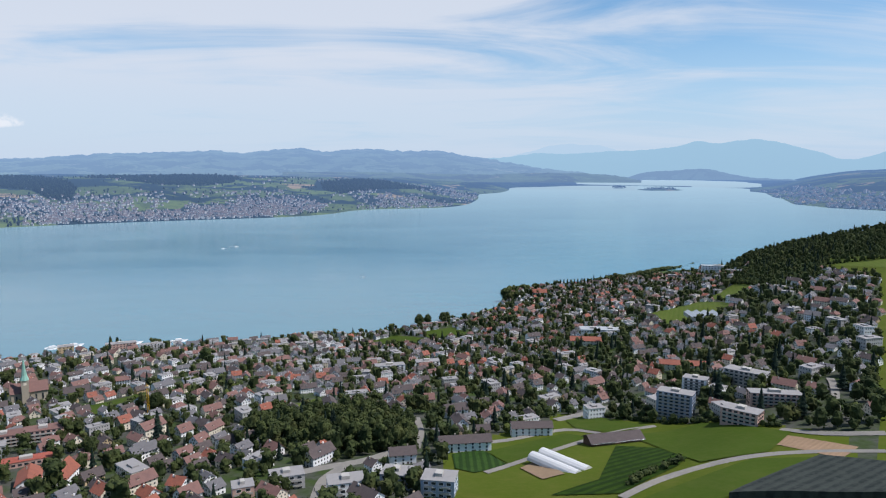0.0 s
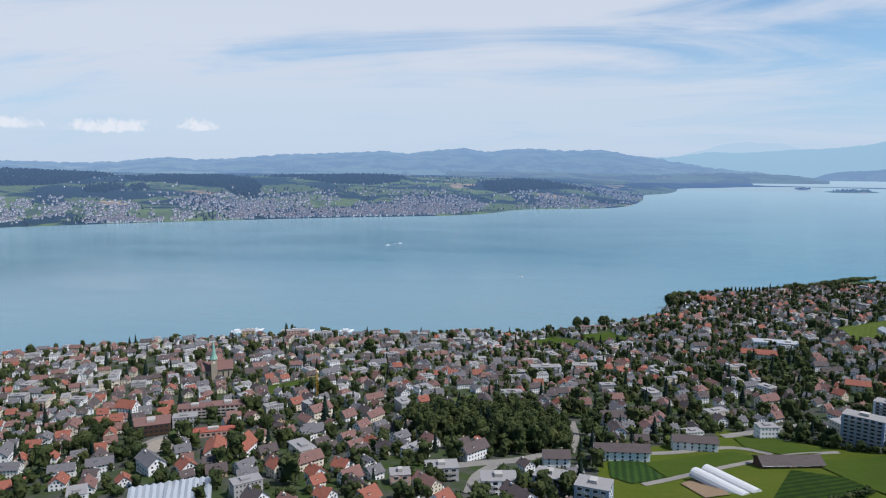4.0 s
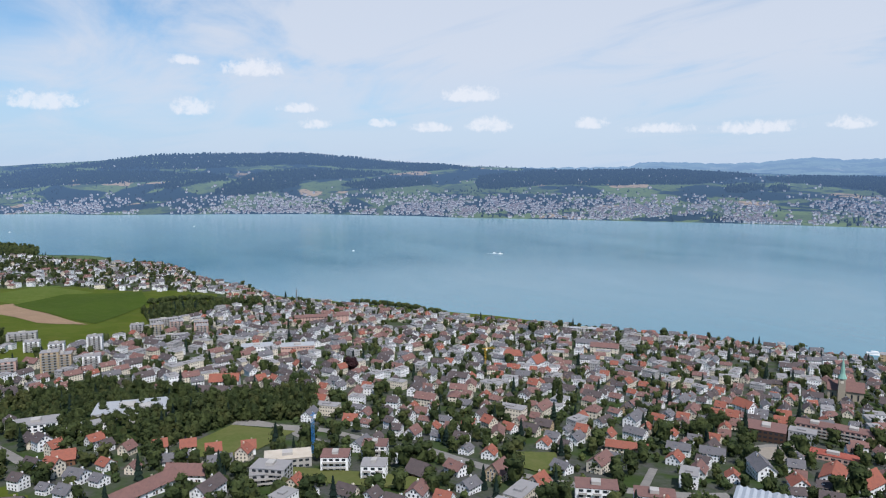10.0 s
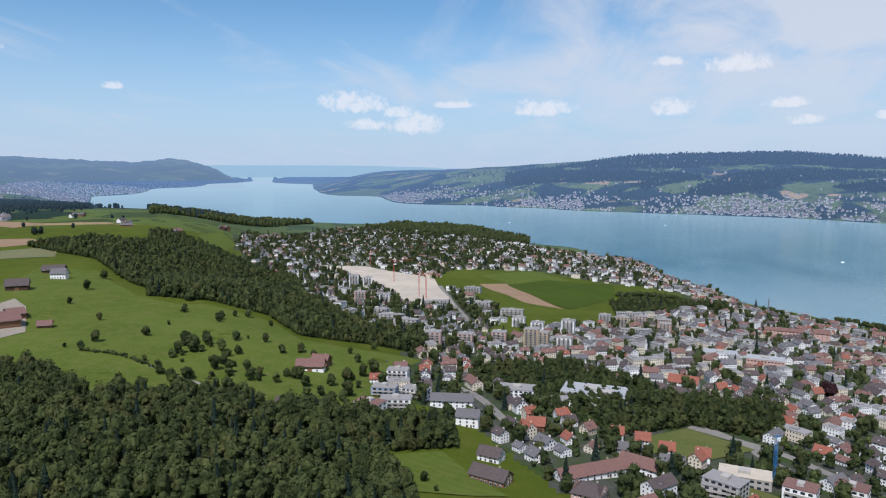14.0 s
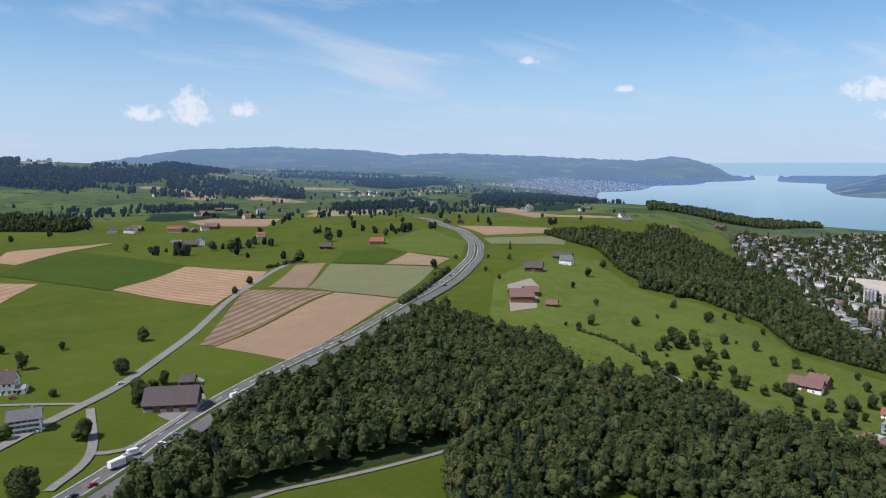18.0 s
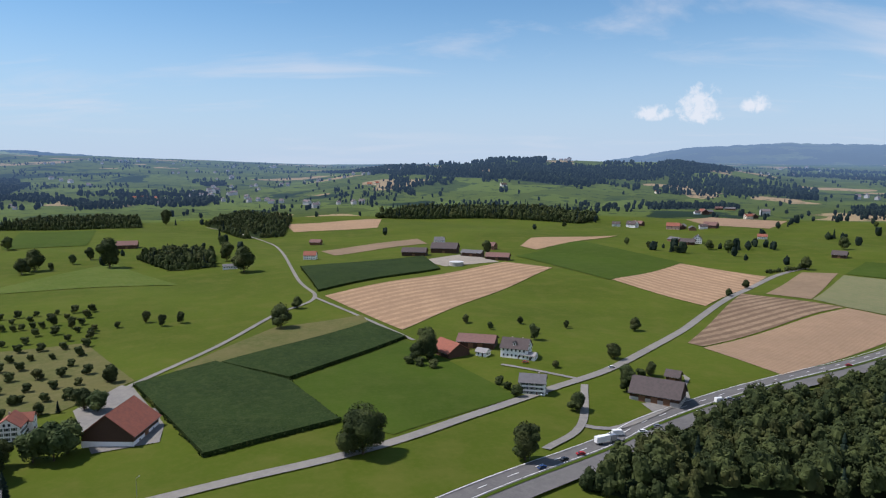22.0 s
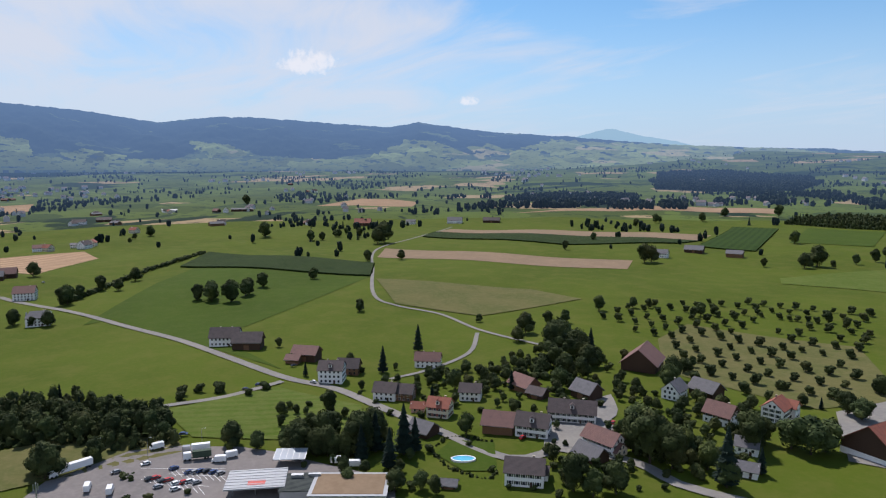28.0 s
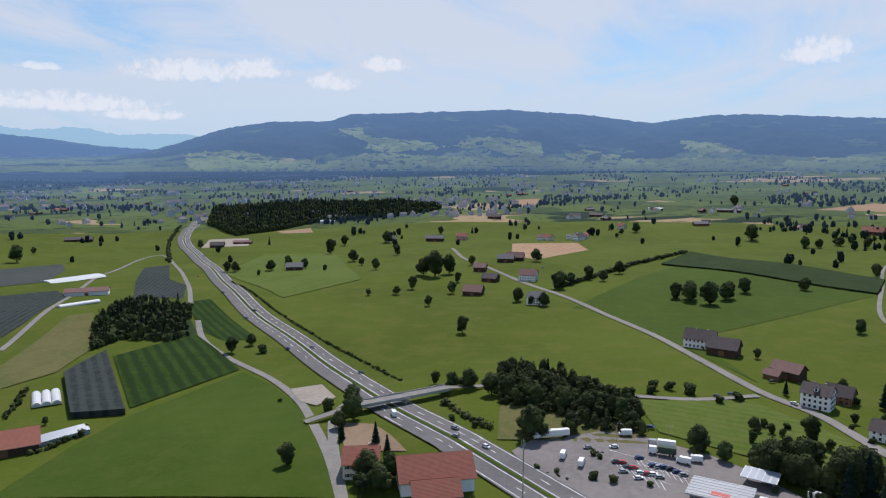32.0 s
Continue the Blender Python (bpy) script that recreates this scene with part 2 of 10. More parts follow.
def lie_of_land():
    az = np.sort(np.array(list(PROFILES)))
    lr = np.linspace(math.log(100), math.log(30000), 420)
    rows = np.array([np.interp(np.exp(lr), *PROFILES[a]) for a in az])
    grid_az = np.arange(-60, 300.5, 0.5)
    full = np.vstack([rows, rows[:1]])
    g = np.empty((len(grid_az), len(lr)))
    for j in range(len(lr)):
        g[:, j] = np.interp(grid_az, np.append(az, 300), full[:, j])
    k = np.exp(-np.linspace(-2, 2, 9) ** 2)
    k /= k.sum()
    pad = np.vstack([g[-5:-1], g, g[1:5]])
    g = np.array([np.convolve(pad[:, j], k, "valid") for j in range(g.shape[1])]).T
    k2 = np.exp(-np.linspace(-2, 2, 7) ** 2)
    k2 /= k2.sum()
    g = np.array([np.convolve(np.pad(row, 3, mode="edge"), k2, "valid") for row in g])
    return lr, g


ISLANDS = [(9300 * math.sin(math.radians(17.2)), 9300 * math.cos(math.radians(17.2)), 230, 14), (9900 * math.sin(math.radians(14.1)), 9900 * math.cos(math.radians(14.1)), 110, 10)]
LOG_R, RELIEF = lie_of_land()


def height(x, y):
    x, y = np.asarray(x, float), np.asarray(y, float)
    r = np.maximum(np.hypot(x, y), 100.5)
    az = (np.degrees(np.arctan2(-x, y)) + 60) % 360
    i = az / 0.5
    j = (np.log(r) - LOG_R[0]) / (LOG_R[1] - LOG_R[0])
    i0 = np.clip(i.astype(int), 0, RELIEF.shape[0] - 2)
    j0 = np.clip(j.astype(int), 0, RELIEF.shape[1] - 2)
    fi, fj = i - i0, np.clip(j - j0, 0, 1)
    h = (RELIEF[i0, j0] * (1 - fi) + RELIEF[i0 + 1, j0] * fi) * (1 - fj) + (RELIEF[i0, j0 + 1] * (1 - fi) + RELIEF[i0 + 1, j0 + 1] * fi) * fj
    s = np.clip((r - 60) / 170, 0, 1)
    s = s * s * (3 - 2 * s)
    h = 160 + (h - 160) * s
    roll = 3.0 * np.sin(x / 131 + 1.3 * np.sin(y / 197)) * np.sin(y / 149 + 0.7) + 1.2 * np.sin(x / 47 + y / 61)
    far = 9 * np.sin(x / 610 + 2 * np.sin(y / 830)) * np.sin(y / 540 + x / 1300) * np.clip((r - 1500) / 2500, 0, 1)
    for ix, iy, ir, ih in ISLANDS:
        h = np.maximum(h, ih * (1.6 - ((x - ix) ** 2 + (y - iy) ** 2) / ir ** 2))
    return h + (roll + far) * np.clip(h / 30, 0, 1)


def drawn_in(r):
    return np.where(r < 2600, r, 2600 + 2200 * (1 - np.exp(-(np.maximum(r, 2600) - 2600) / 2200)))
# -- end land --


def warp(x, y, z):
    """Arrays in true metres to the scene, far country drawn in."""
    r = np.maximum(np.hypot(x, y), 1e-6)
    k = drawn_in(r) / r
    return x * k, y * k, EYE + (z - EYE) * k


def spot(x, y, up=0.0):
    """Where a thing stands: place in the scene and its scale there."""
    r = max(math.hypot(x, y), 1e-6)
    k = float(drawn_in(np.array(r))) / r
    return Vector((x * k, y * k, EYE + (float(height(x, y)) + up - EYE) * k)), k


def bearing(az, r):
    return -r * math.sin(radians(az)), r * math.cos(radians(az))

# ---- materials ----
def material(name):
    m = bpy.data.materials.new(name)
    m.use_nodes = True
    return m, nodes_of(m.node_tree)


def finish(m, N, colour, rough=0.85, bump=None, depth=0.05, metal=0.0, spec=0.3, far=False, haze=None, glow=None, start=1500.0, **extra):
    b = N("ShaderNodeBsdfPrincipled")
    L = m.node_tree.links
    if isinstance(colour, bpy.types.NodeSocket):
        L.new(colour, b.inputs["Base Color"])
    else:
        b.inputs["Base Color"].default_value = (*colour, 1)
    if isinstance(rough, bpy.types.NodeSocket):
        L.new(rough, b.inputs["Roughness"])
    else:
        b.inputs["Roughness"].default_value = rough
    b.inputs["Metallic"].default_value = metal
    b.inputs["Specular IOR Level"].default_value = spec
    for key, value in extra.items():
        b.inputs[key.replace("_", " ")].default_value = value
    if bump is not None:
        bm = N("ShaderNodeBump", i_0=0.6, i_1=depth)
        L.new(bump, bm.inputs["Height"])
        L.new(bm.outputs[0], b.inputs["Normal"])
    out = b.outputs[0]
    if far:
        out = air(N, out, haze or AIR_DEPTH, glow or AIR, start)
    L.new(out, N("ShaderNodeOutputMaterial").inputs[0])
    return m


def true_distance(N, pos):
    """How far off a place lies in truth, before the far country was drawn in, and its distance in the scene."""
    flat = N("ShaderNodeVectorMath", operation="MULTIPLY", i_0=pos, i_1=(1, 1, 0)).outputs[0]
    d = N("ShaderNodeVectorMath", operation="LENGTH", i_0=flat).outputs["Value"]
    d = calc(N, "MINIMUM", d, 4798.0)
    q = calc(N, "SUBTRACT", 1.0, calc(N, "DIVIDE", calc(N, "SUBTRACT", calc(N, "MAXIMUM", d, 2600.0), 2600.0), 2200.0))
    return calc(N, "SUBTRACT", calc(N, "MINIMUM", d, 2600.0), calc(N, "MULTIPLY", calc(N, "LOGARITHM", q, math.e), 2200.0)), d, flat


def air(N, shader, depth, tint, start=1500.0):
    """Haze painted on the far backdrop as emission, by how far off it lies."""
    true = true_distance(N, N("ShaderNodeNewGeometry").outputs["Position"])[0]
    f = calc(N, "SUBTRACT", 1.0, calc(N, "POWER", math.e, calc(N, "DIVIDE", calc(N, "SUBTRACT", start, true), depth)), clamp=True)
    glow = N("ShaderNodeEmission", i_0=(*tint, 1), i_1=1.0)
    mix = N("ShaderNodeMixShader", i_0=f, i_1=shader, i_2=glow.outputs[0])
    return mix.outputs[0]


# colour of the haze emission, and the distance over which it builds up
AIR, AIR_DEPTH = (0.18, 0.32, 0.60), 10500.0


def place_of(N):
    return N("ShaderNodeNewGeometry").outputs["Position"]


def soil(name, a, b, c, big=0.012, small=0.35, rough=0.95, far=False, depth=0.15, stripe=None, wash=0.5):
    """Ground cover: three colours over two scales, with drilled or mown stripes where stripe = (spacing, turn, share)."""
    m, N = material(name)
    p = place_of(N)
    col = blend(N, band(N, fuzz(N, p, big, 4.0), 0.35, 0.65), a, b)
    fine = fuzz(N, p, small, 6.0, 0.65)
    col = blend(N, calc(N, "MULTIPLY", band(N, fine, 0.4, 0.75), wash), col, c)
    mid = fuzz(N, p, big * 6, 5.0, 0.6)
    col = blend(N, calc(N, "MULTIPLY", band(N, mid, 0.42, 0.72), 0.5), col, c)
    h = fine
    if stripe:
        space, turn, share = stripe
        rot = N("ShaderNodeMapping", i_2=(0, 0, radians(turn)))
        m.node_tree.links.new(p, rot.inputs[0])
        w = N("ShaderNodeTexWave", wave_type="BANDS", bands_direction="X", i_1=math.pi / (10 * space), i_2=0.5, i_3=2.0, i_4=0.3)
        m.node_tree.links.new(rot.outputs[0], w.inputs[0])
        along = N("ShaderNodeMapping", i_2=(0, 0, radians(turn)), i_3=(1.0, 0.05, 1.0))
        m.node_tree.links.new(p, along.inputs[0])
        uneven = fuzz(N, along.outputs[0], 0.8 / space, 4.0, 0.7)
        s = band(N, calc(N, "ADD", calc(N, "MULTIPLY", w.outputs["Fac"], 0.55), calc(N, "MULTIPLY", uneven, 0.9)), 0.52, 0.92)
        col = blend(N, calc(N, "MULTIPLY", s, share), col, c)
        h = calc(N, "ADD", fine, calc(N, "MULTIPLY", s, 1.5))
    return finish(m, N, col, rough, h, depth, spec=0.06, far=far)


def rows_of(base, key, turn, space, a, b, gap, share):
    """A crop in rows that run the way the field was drilled or mown."""
    M[key] = soil(key, a, b, gap, 0.03, 0.5, stripe=(space, turn, share))
    return key


def leafy(name, dark, light, far=False, yellow=(0.16, 0.17, 0.03)):
    m, N = material(name)
    geo = N("ShaderNodeNewGeometry")
    rnd = geo.outputs["Random Per Island"]
    own = N("ShaderNodeObjectInfo").outputs["Random"]
    big = fuzz(N, geo.outputs["Position"], 0.05, 2.0)
    each = fuzz(N, geo.outputs["Position"], 0.11, 1.0)
    tone = calc(N, "ADD", calc(N, "MULTIPLY", rnd, 0.24), calc(N, "MULTIPLY", band(N, each, 0.36, 0.64), 0.76))
    col = blend(N, tone, dark, light)
    col = blend(N, calc(N, "MULTIPLY", band(N, big, 0.52, 0.72), 0.4), col, yellow)
    col = blend(N, calc(N, "MULTIPLY", own, 0.3), col, dark)
    return finish(m, N, col, 0.8, spec=0.08, far=far)


def painted(name, colour, dirt=0.25, rough=0.8, scale=0.6, far=False, spec=0.3, metal=0.0, worn=None):
    """A plain building surface with stains at two scales and a tone of its own on each piece."""
    m, N = material(name)
    p = place_of(N)
    d = tuple(v * 0.62 for v in colour) if worn is None else worn
    f = band(N, fuzz(N, p, scale, 5.0, 0.6), 0.42, 0.8)
    col = blend(N, calc(N, "MULTIPLY", f, dirt), colour, d)
    geo = N("ShaderNodeNewGeometry")
    col = blend(N, calc(N, "MULTIPLY", geo.outputs["Random Per Island"], dirt * 0.6), col, d)
    fine = fuzz(N, p, scale * 14, 3.0)
    return finish(m, N, col, rough, fine, 0.02, metal=metal, spec=spec, far=far)


def tiled(name, a, b, far=False):
    """Clay or slate roof covering: courses across the slope and patchy weathering."""
    m, N = material(name)
    p = place_of(N)
    own = N("ShaderNodeObjectInfo").outputs["Random"]
    isl = N("ShaderNodeNewGeometry").outputs["Random Per Island"]
    f = band(N, fuzz(N, p, 0.5, 5.0, 0.65), 0.35, 0.75)
    col = blend(N, f, a, b)
    col = blend(N, calc(N, "MULTIPLY", isl, 0.25), col, tuple(v * 0.7 for v in b))
    col = blend(N, calc(N, "MULTIPLY", own, 0.35), col, b)
    sep = N("ShaderNodeSeparateXYZ", i_0=p)
    course = calc(N, "SINE", calc(N, "MULTIPLY", sep.outputs[2], 20.0))
    col = blend(N, calc(N, "MULTIPLY", band(N, course, 0.2, 0.9), 0.18), col, tuple(v * 0.5 for v in b))
    return finish(m, N, col, 0.8, course, 0.03, spec=0.25, far=far)


M = {}
M["meadow"] = soil("meadow_grass", (0.068, 0.094, 0.010), (0.054, 0.078, 0.008), (0.100, 0.103, 0.022), 0.007, 0.30, wash=0.35)
M["grass_light"] = soil("mown_grass", (0.076, 0.110, 0.018), (0.060, 0.096, 0.012), (0.110, 0.122, 0.034), 0.02, 0.4, stripe=(7, 20, 0.25))
M["grass_dry"] = soil("dry_grass", (0.105, 0.100, 0.036), (0.078, 0.088, 0.026), (0.140, 0.122, 0.055), 0.03, 0.5)
M["grass_rich"] = soil("lush_grass", (0.044, 0.074, 0.008), (0.037, 0.063, 0.007), (0.064, 0.083, 0.016), 0.012, 0.35)
M["maize"] = soil("maize_leaves", (0.013, 0.026, 0.007), (0.019, 0.035, 0.009), (0.042, 0.058, 0.018), 0.03, 0.8, depth=0.6, wash=0.85)
M["crop_rows"] = soil("row_crop", (0.030, 0.068, 0.013), (0.041, 0.079, 0.017), (0.015, 0.034, 0.009), 0.03, 0.6, stripe=(4.2, 0, 0.75))
M["stubble"] = soil("grain_stubble", (0.350, 0.232, 0.142), (0.305, 0.205, 0.128), (0.245, 0.165, 0.100), 0.03, 0.5, stripe=(6, 62, 0.4))
M["wheat"] = soil("ripe_grain", (0.300, 0.204, 0.133), (0.262, 0.180, 0.118), (0.220, 0.150, 0.092), 0.02, 0.6, stripe=(3, 48, 0.25))
M["earth"] = soil("bare_earth", (0.238, 0.170, 0.111), (0.204, 0.149, 0.098), (0.170, 0.119, 0.076), 0.03, 0.6)
M["bluegreen_crop"] = soil("pale_crop", (0.150, 0.154, 0.075), (0.128, 0.143, 0.068), (0.180, 0.165, 0.090), 0.03, 0.5, stripe=(5, 62, 0.2))
M["net"] = soil("hail_net", (0.045, 0.052, 0.050), (0.035, 0.042, 0.040), (0.075, 0.082, 0.075), 0.05, 0.4, stripe=(4.0, 0, 0.5))
M["gravel"] = soil("gravel", (0.27, 0.235, 0.19), (0.225, 0.20, 0.165), (0.34, 0.30, 0.25), 0.05, 0.8)
M["asphalt"] = soil("asphalt", (0.132, 0.127, 0.123), (0.110, 0.106, 0.104), (0.162, 0.154, 0.147), 0.05, 0.9, depth=0.02)
M["worn_asphalt"] = soil("worn_asphalt", (0.185, 0.168, 0.158), (0.155, 0.142, 0.135), (0.230, 0.208, 0.192), 0.04, 0.5, depth=0.02)
M["lane"] = soil("lane_surface", (0.205, 0.193, 0.172), (0.172, 0.164, 0.152), (0.254, 0.238, 0.213), 0.05, 0.9, depth=0.02)
M["pasture"] = soil("grazed_pasture", (0.082, 0.118, 0.018), (0.064, 0.100, 0.013), (0.130, 0.128, 0.042), 0.016, 0.35, wash=0.6)
M["maize_leaf"] = leafy("maize_blades", (0.014, 0.027, 0.007), (0.040, 0.058, 0.016))
M["pitch"] = soil("sports_turf", (0.101, 0.112, 0.034), (0.083, 0.105, 0.027), (0.135, 0.131, 0.053), 0.02, 0.4)
M["site"] = soil("building_site_ground", (0.46, 0.40, 0.32), (0.38, 0.33, 0.27), (0.55, 0.50, 0.42), 0.02, 0.2)
M["tennis"] = soil("clay_court", (0.30, 0.085, 0.06), (0.26, 0.075, 0.055), (0.36, 0.12, 0.09), 0.05, 0.5)
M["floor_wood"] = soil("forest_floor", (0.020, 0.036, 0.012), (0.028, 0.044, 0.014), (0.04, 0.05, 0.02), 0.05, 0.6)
M["garden"] = soil("garden_lawn", (0.040, 0.064, 0.017), (0.082, 0.079, 0.077), (0.029, 0.046, 0.015), 0.04, 0.35)
M["leaf"] = leafy("leaves", (0.021, 0.031, 0.012), (0.066, 0.082, 0.028), yellow=(0.112, 0.102, 0.036))
M["leaf_light"] = leafy("light_leaves", (0.028, 0.044, 0.016), (0.080, 0.104, 0.038))
M["needle"] = leafy("needles", (0.008, 0.016, 0.013), (0.020, 0.034, 0.024), yellow=(0.03, 0.05, 0.02))
# far=True paints haze over these leaves, more with distance
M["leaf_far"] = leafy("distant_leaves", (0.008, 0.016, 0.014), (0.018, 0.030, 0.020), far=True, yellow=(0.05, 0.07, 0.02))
M["copper"] = leafy("copper_leaves", (0.020, 0.010, 0.012), (0.045, 0.020, 0.022), yellow=(0.04, 0.02, 0.02))
M["bark"] = painted("bark", (0.075, 0.055, 0.040), 0.5, 0.95, 2.0)
M["white"] = painted("white_render", (0.83, 0.825, 0.82), 0.12)
M["cream"] = painted("cream_render", (0.70, 0.63, 0.51), 0.2)
M["grey_wall"] = painted("grey_render", (0.42, 0.41, 0.40), 0.25)
M["ochre"] = painted("ochre_render", (0.52, 0.39, 0.24), 0.25)
M["pink"] = painted("pink_render", (0.55, 0.36, 0.30), 0.25)
M["blue_wall"] = painted("blue_render", (0.27, 0.33, 0.43), 0.2)
M["timber"] = painted("dark_timber_boards", (0.075, 0.042, 0.028), 0.5, 0.85, 1.5)
M["timber_light"] = painted("weathered_boards", (0.20, 0.105, 0.06), 0.5, 0.85, 1.5)
M["concrete"] = painted("concrete", (0.40, 0.38, 0.35), 0.35, 0.85)
M["steel"] = painted("grey_steel", (0.40, 0.41, 0.42), 0.3, 0.45, 1.0, metal=0.8)
M["sheet"] = painted("pale_sheet_roof", (0.36, 0.37, 0.38), 0.3, 0.5, 0.4)
M["roof_red"] = tiled("red_clay_tiles", (0.31, 0.105, 0.066), (0.22, 0.084, 0.060))
M["roof_brown"] = tiled("brown_tiles", (0.108, 0.084, 0.080), (0.072, 0.059, 0.058))
M["roof_old"] = tiled("weathered_clay_tiles", (0.215, 0.115, 0.096), (0.150, 0.088, 0.078))
M["roof_grey"] = tiled("grey_slate", (0.155, 0.150, 0.156), (0.112, 0.108, 0.114))
M["roof_flat"] = painted("flat_roof_gravel", (0.27, 0.26, 0.255), 0.4, 0.9, 0.3)
M["glass"] = painted("window_glass", (0.030, 0.036, 0.044), 0.2, 0.12, 0.5, spec=0.6)
M["shutter"] = painted("green_shutters", (0.050, 0.075, 0.050), 0.3)
M["shutter_red"] = painted("red_shutters", (0.20, 0.040, 0.030), 0.3)
M["hall_glass"] = painted("glasshouse_panes", (0.34, 0.37, 0.40), 0.2, 0.25, 0.5, spec=0.6)
M["film"] = painted("tunnel_film", (0.56, 0.56, 0.55), 0.15, 0.4)
M["paint"] = painted("road_paint", (0.72, 0.72, 0.70), 0.25)
M["copper_green"] = painted("patinated_copper", (0.23, 0.42, 0.34), 0.3)
M["stone"] = painted("sandstone", (0.36, 0.31, 0.24), 0.35)
M["crane_yellow"] = painted("yellow_steel", (0.62, 0.36, 0.03), 0.2, 0.5)
M["crane_red"] = painted("red_steel", (0.50, 0.07, 0.05), 0.2, 0.5)
M["crane_blue"] = painted("blue_steel", (0.05, 0.20, 0.42), 0.2, 0.5)
M["car_white"] = painted("white_car_paint", (0.78, 0.78, 0.77), 0.05, 0.25, spec=0.6)
M["car_black"] = painted("black_car_paint", (0.020, 0.021, 0.024), 0.05, 0.2, spec=0.6)
M["car_silver"] = painted("silver_car_paint", (0.40, 0.41, 0.43), 0.05, 0.25, metal=0.6, spec=0.6)
M["car_red"] = painted("red_car_paint", (0.42, 0.022, 0.020), 0.05, 0.25, spec=0.6)
M["car_blue"] = painted("blue_car_paint", (0.025, 0.055, 0.16), 0.05, 0.25, spec=0.6)
M["rubber"] = painted("rubber", (0.018, 0.018, 0.018), 0.2, 0.8)
M["pool"] = painted("pool_water", (0.10, 0.42, 0.56), 0.1, 0.08, spec=0.6)
M["awning"] = painted("yellow_cloth", (0.70, 0.52, 0.05), 0.2)
# distant walls and tiles also carry haze as emission
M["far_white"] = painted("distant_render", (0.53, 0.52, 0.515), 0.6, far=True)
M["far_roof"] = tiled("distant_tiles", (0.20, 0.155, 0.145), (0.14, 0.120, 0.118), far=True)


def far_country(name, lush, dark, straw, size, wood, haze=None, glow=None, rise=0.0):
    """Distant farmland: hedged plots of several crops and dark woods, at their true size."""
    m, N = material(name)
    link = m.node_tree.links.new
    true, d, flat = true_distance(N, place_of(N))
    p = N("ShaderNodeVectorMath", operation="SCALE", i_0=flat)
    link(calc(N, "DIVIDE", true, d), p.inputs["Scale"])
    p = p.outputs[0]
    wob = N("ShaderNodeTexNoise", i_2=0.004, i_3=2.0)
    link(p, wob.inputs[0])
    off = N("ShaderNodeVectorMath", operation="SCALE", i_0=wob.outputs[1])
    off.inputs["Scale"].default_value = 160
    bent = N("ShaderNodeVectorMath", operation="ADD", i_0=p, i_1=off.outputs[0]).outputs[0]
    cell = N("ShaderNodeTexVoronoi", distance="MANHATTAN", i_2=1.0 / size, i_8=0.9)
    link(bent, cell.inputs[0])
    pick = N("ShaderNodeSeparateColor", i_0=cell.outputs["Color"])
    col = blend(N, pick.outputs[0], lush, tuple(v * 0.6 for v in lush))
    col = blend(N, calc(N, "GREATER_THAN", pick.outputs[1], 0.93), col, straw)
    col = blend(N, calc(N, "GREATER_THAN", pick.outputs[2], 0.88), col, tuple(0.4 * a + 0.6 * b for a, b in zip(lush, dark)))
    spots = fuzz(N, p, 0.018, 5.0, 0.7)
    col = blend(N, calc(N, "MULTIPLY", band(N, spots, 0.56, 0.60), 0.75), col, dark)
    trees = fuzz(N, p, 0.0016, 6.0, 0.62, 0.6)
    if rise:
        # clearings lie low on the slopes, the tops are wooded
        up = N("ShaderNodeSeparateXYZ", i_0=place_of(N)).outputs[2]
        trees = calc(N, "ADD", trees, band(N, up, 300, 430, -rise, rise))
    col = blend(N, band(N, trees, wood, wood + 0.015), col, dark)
    # far=True lays blue haze over the plots and woods as emission
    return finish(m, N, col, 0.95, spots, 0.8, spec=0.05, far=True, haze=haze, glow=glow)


# where given, depth and tint of the painted haze follow the wood share
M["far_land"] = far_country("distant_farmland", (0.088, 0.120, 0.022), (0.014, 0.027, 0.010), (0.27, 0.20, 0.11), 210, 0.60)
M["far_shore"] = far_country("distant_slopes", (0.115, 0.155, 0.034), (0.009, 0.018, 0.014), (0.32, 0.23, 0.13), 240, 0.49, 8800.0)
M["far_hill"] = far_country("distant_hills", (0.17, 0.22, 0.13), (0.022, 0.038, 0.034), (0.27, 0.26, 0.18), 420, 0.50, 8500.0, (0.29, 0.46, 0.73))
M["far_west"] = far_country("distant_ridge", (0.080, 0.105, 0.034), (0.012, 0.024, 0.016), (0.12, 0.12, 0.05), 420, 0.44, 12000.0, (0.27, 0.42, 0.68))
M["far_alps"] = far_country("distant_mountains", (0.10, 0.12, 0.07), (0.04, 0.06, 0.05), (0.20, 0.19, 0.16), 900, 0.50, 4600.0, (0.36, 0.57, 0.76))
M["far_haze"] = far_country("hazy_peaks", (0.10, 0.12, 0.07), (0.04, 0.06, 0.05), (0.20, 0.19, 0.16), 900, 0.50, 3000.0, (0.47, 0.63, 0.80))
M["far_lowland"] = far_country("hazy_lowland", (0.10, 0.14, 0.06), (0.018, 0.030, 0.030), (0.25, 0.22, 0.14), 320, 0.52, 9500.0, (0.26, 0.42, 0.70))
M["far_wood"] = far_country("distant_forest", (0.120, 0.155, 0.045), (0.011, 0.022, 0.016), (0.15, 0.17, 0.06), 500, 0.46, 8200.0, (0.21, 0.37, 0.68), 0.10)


# clearings get their own depth and tint of painted haze
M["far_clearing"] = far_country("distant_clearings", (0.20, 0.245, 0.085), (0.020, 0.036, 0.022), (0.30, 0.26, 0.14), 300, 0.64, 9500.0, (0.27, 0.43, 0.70))


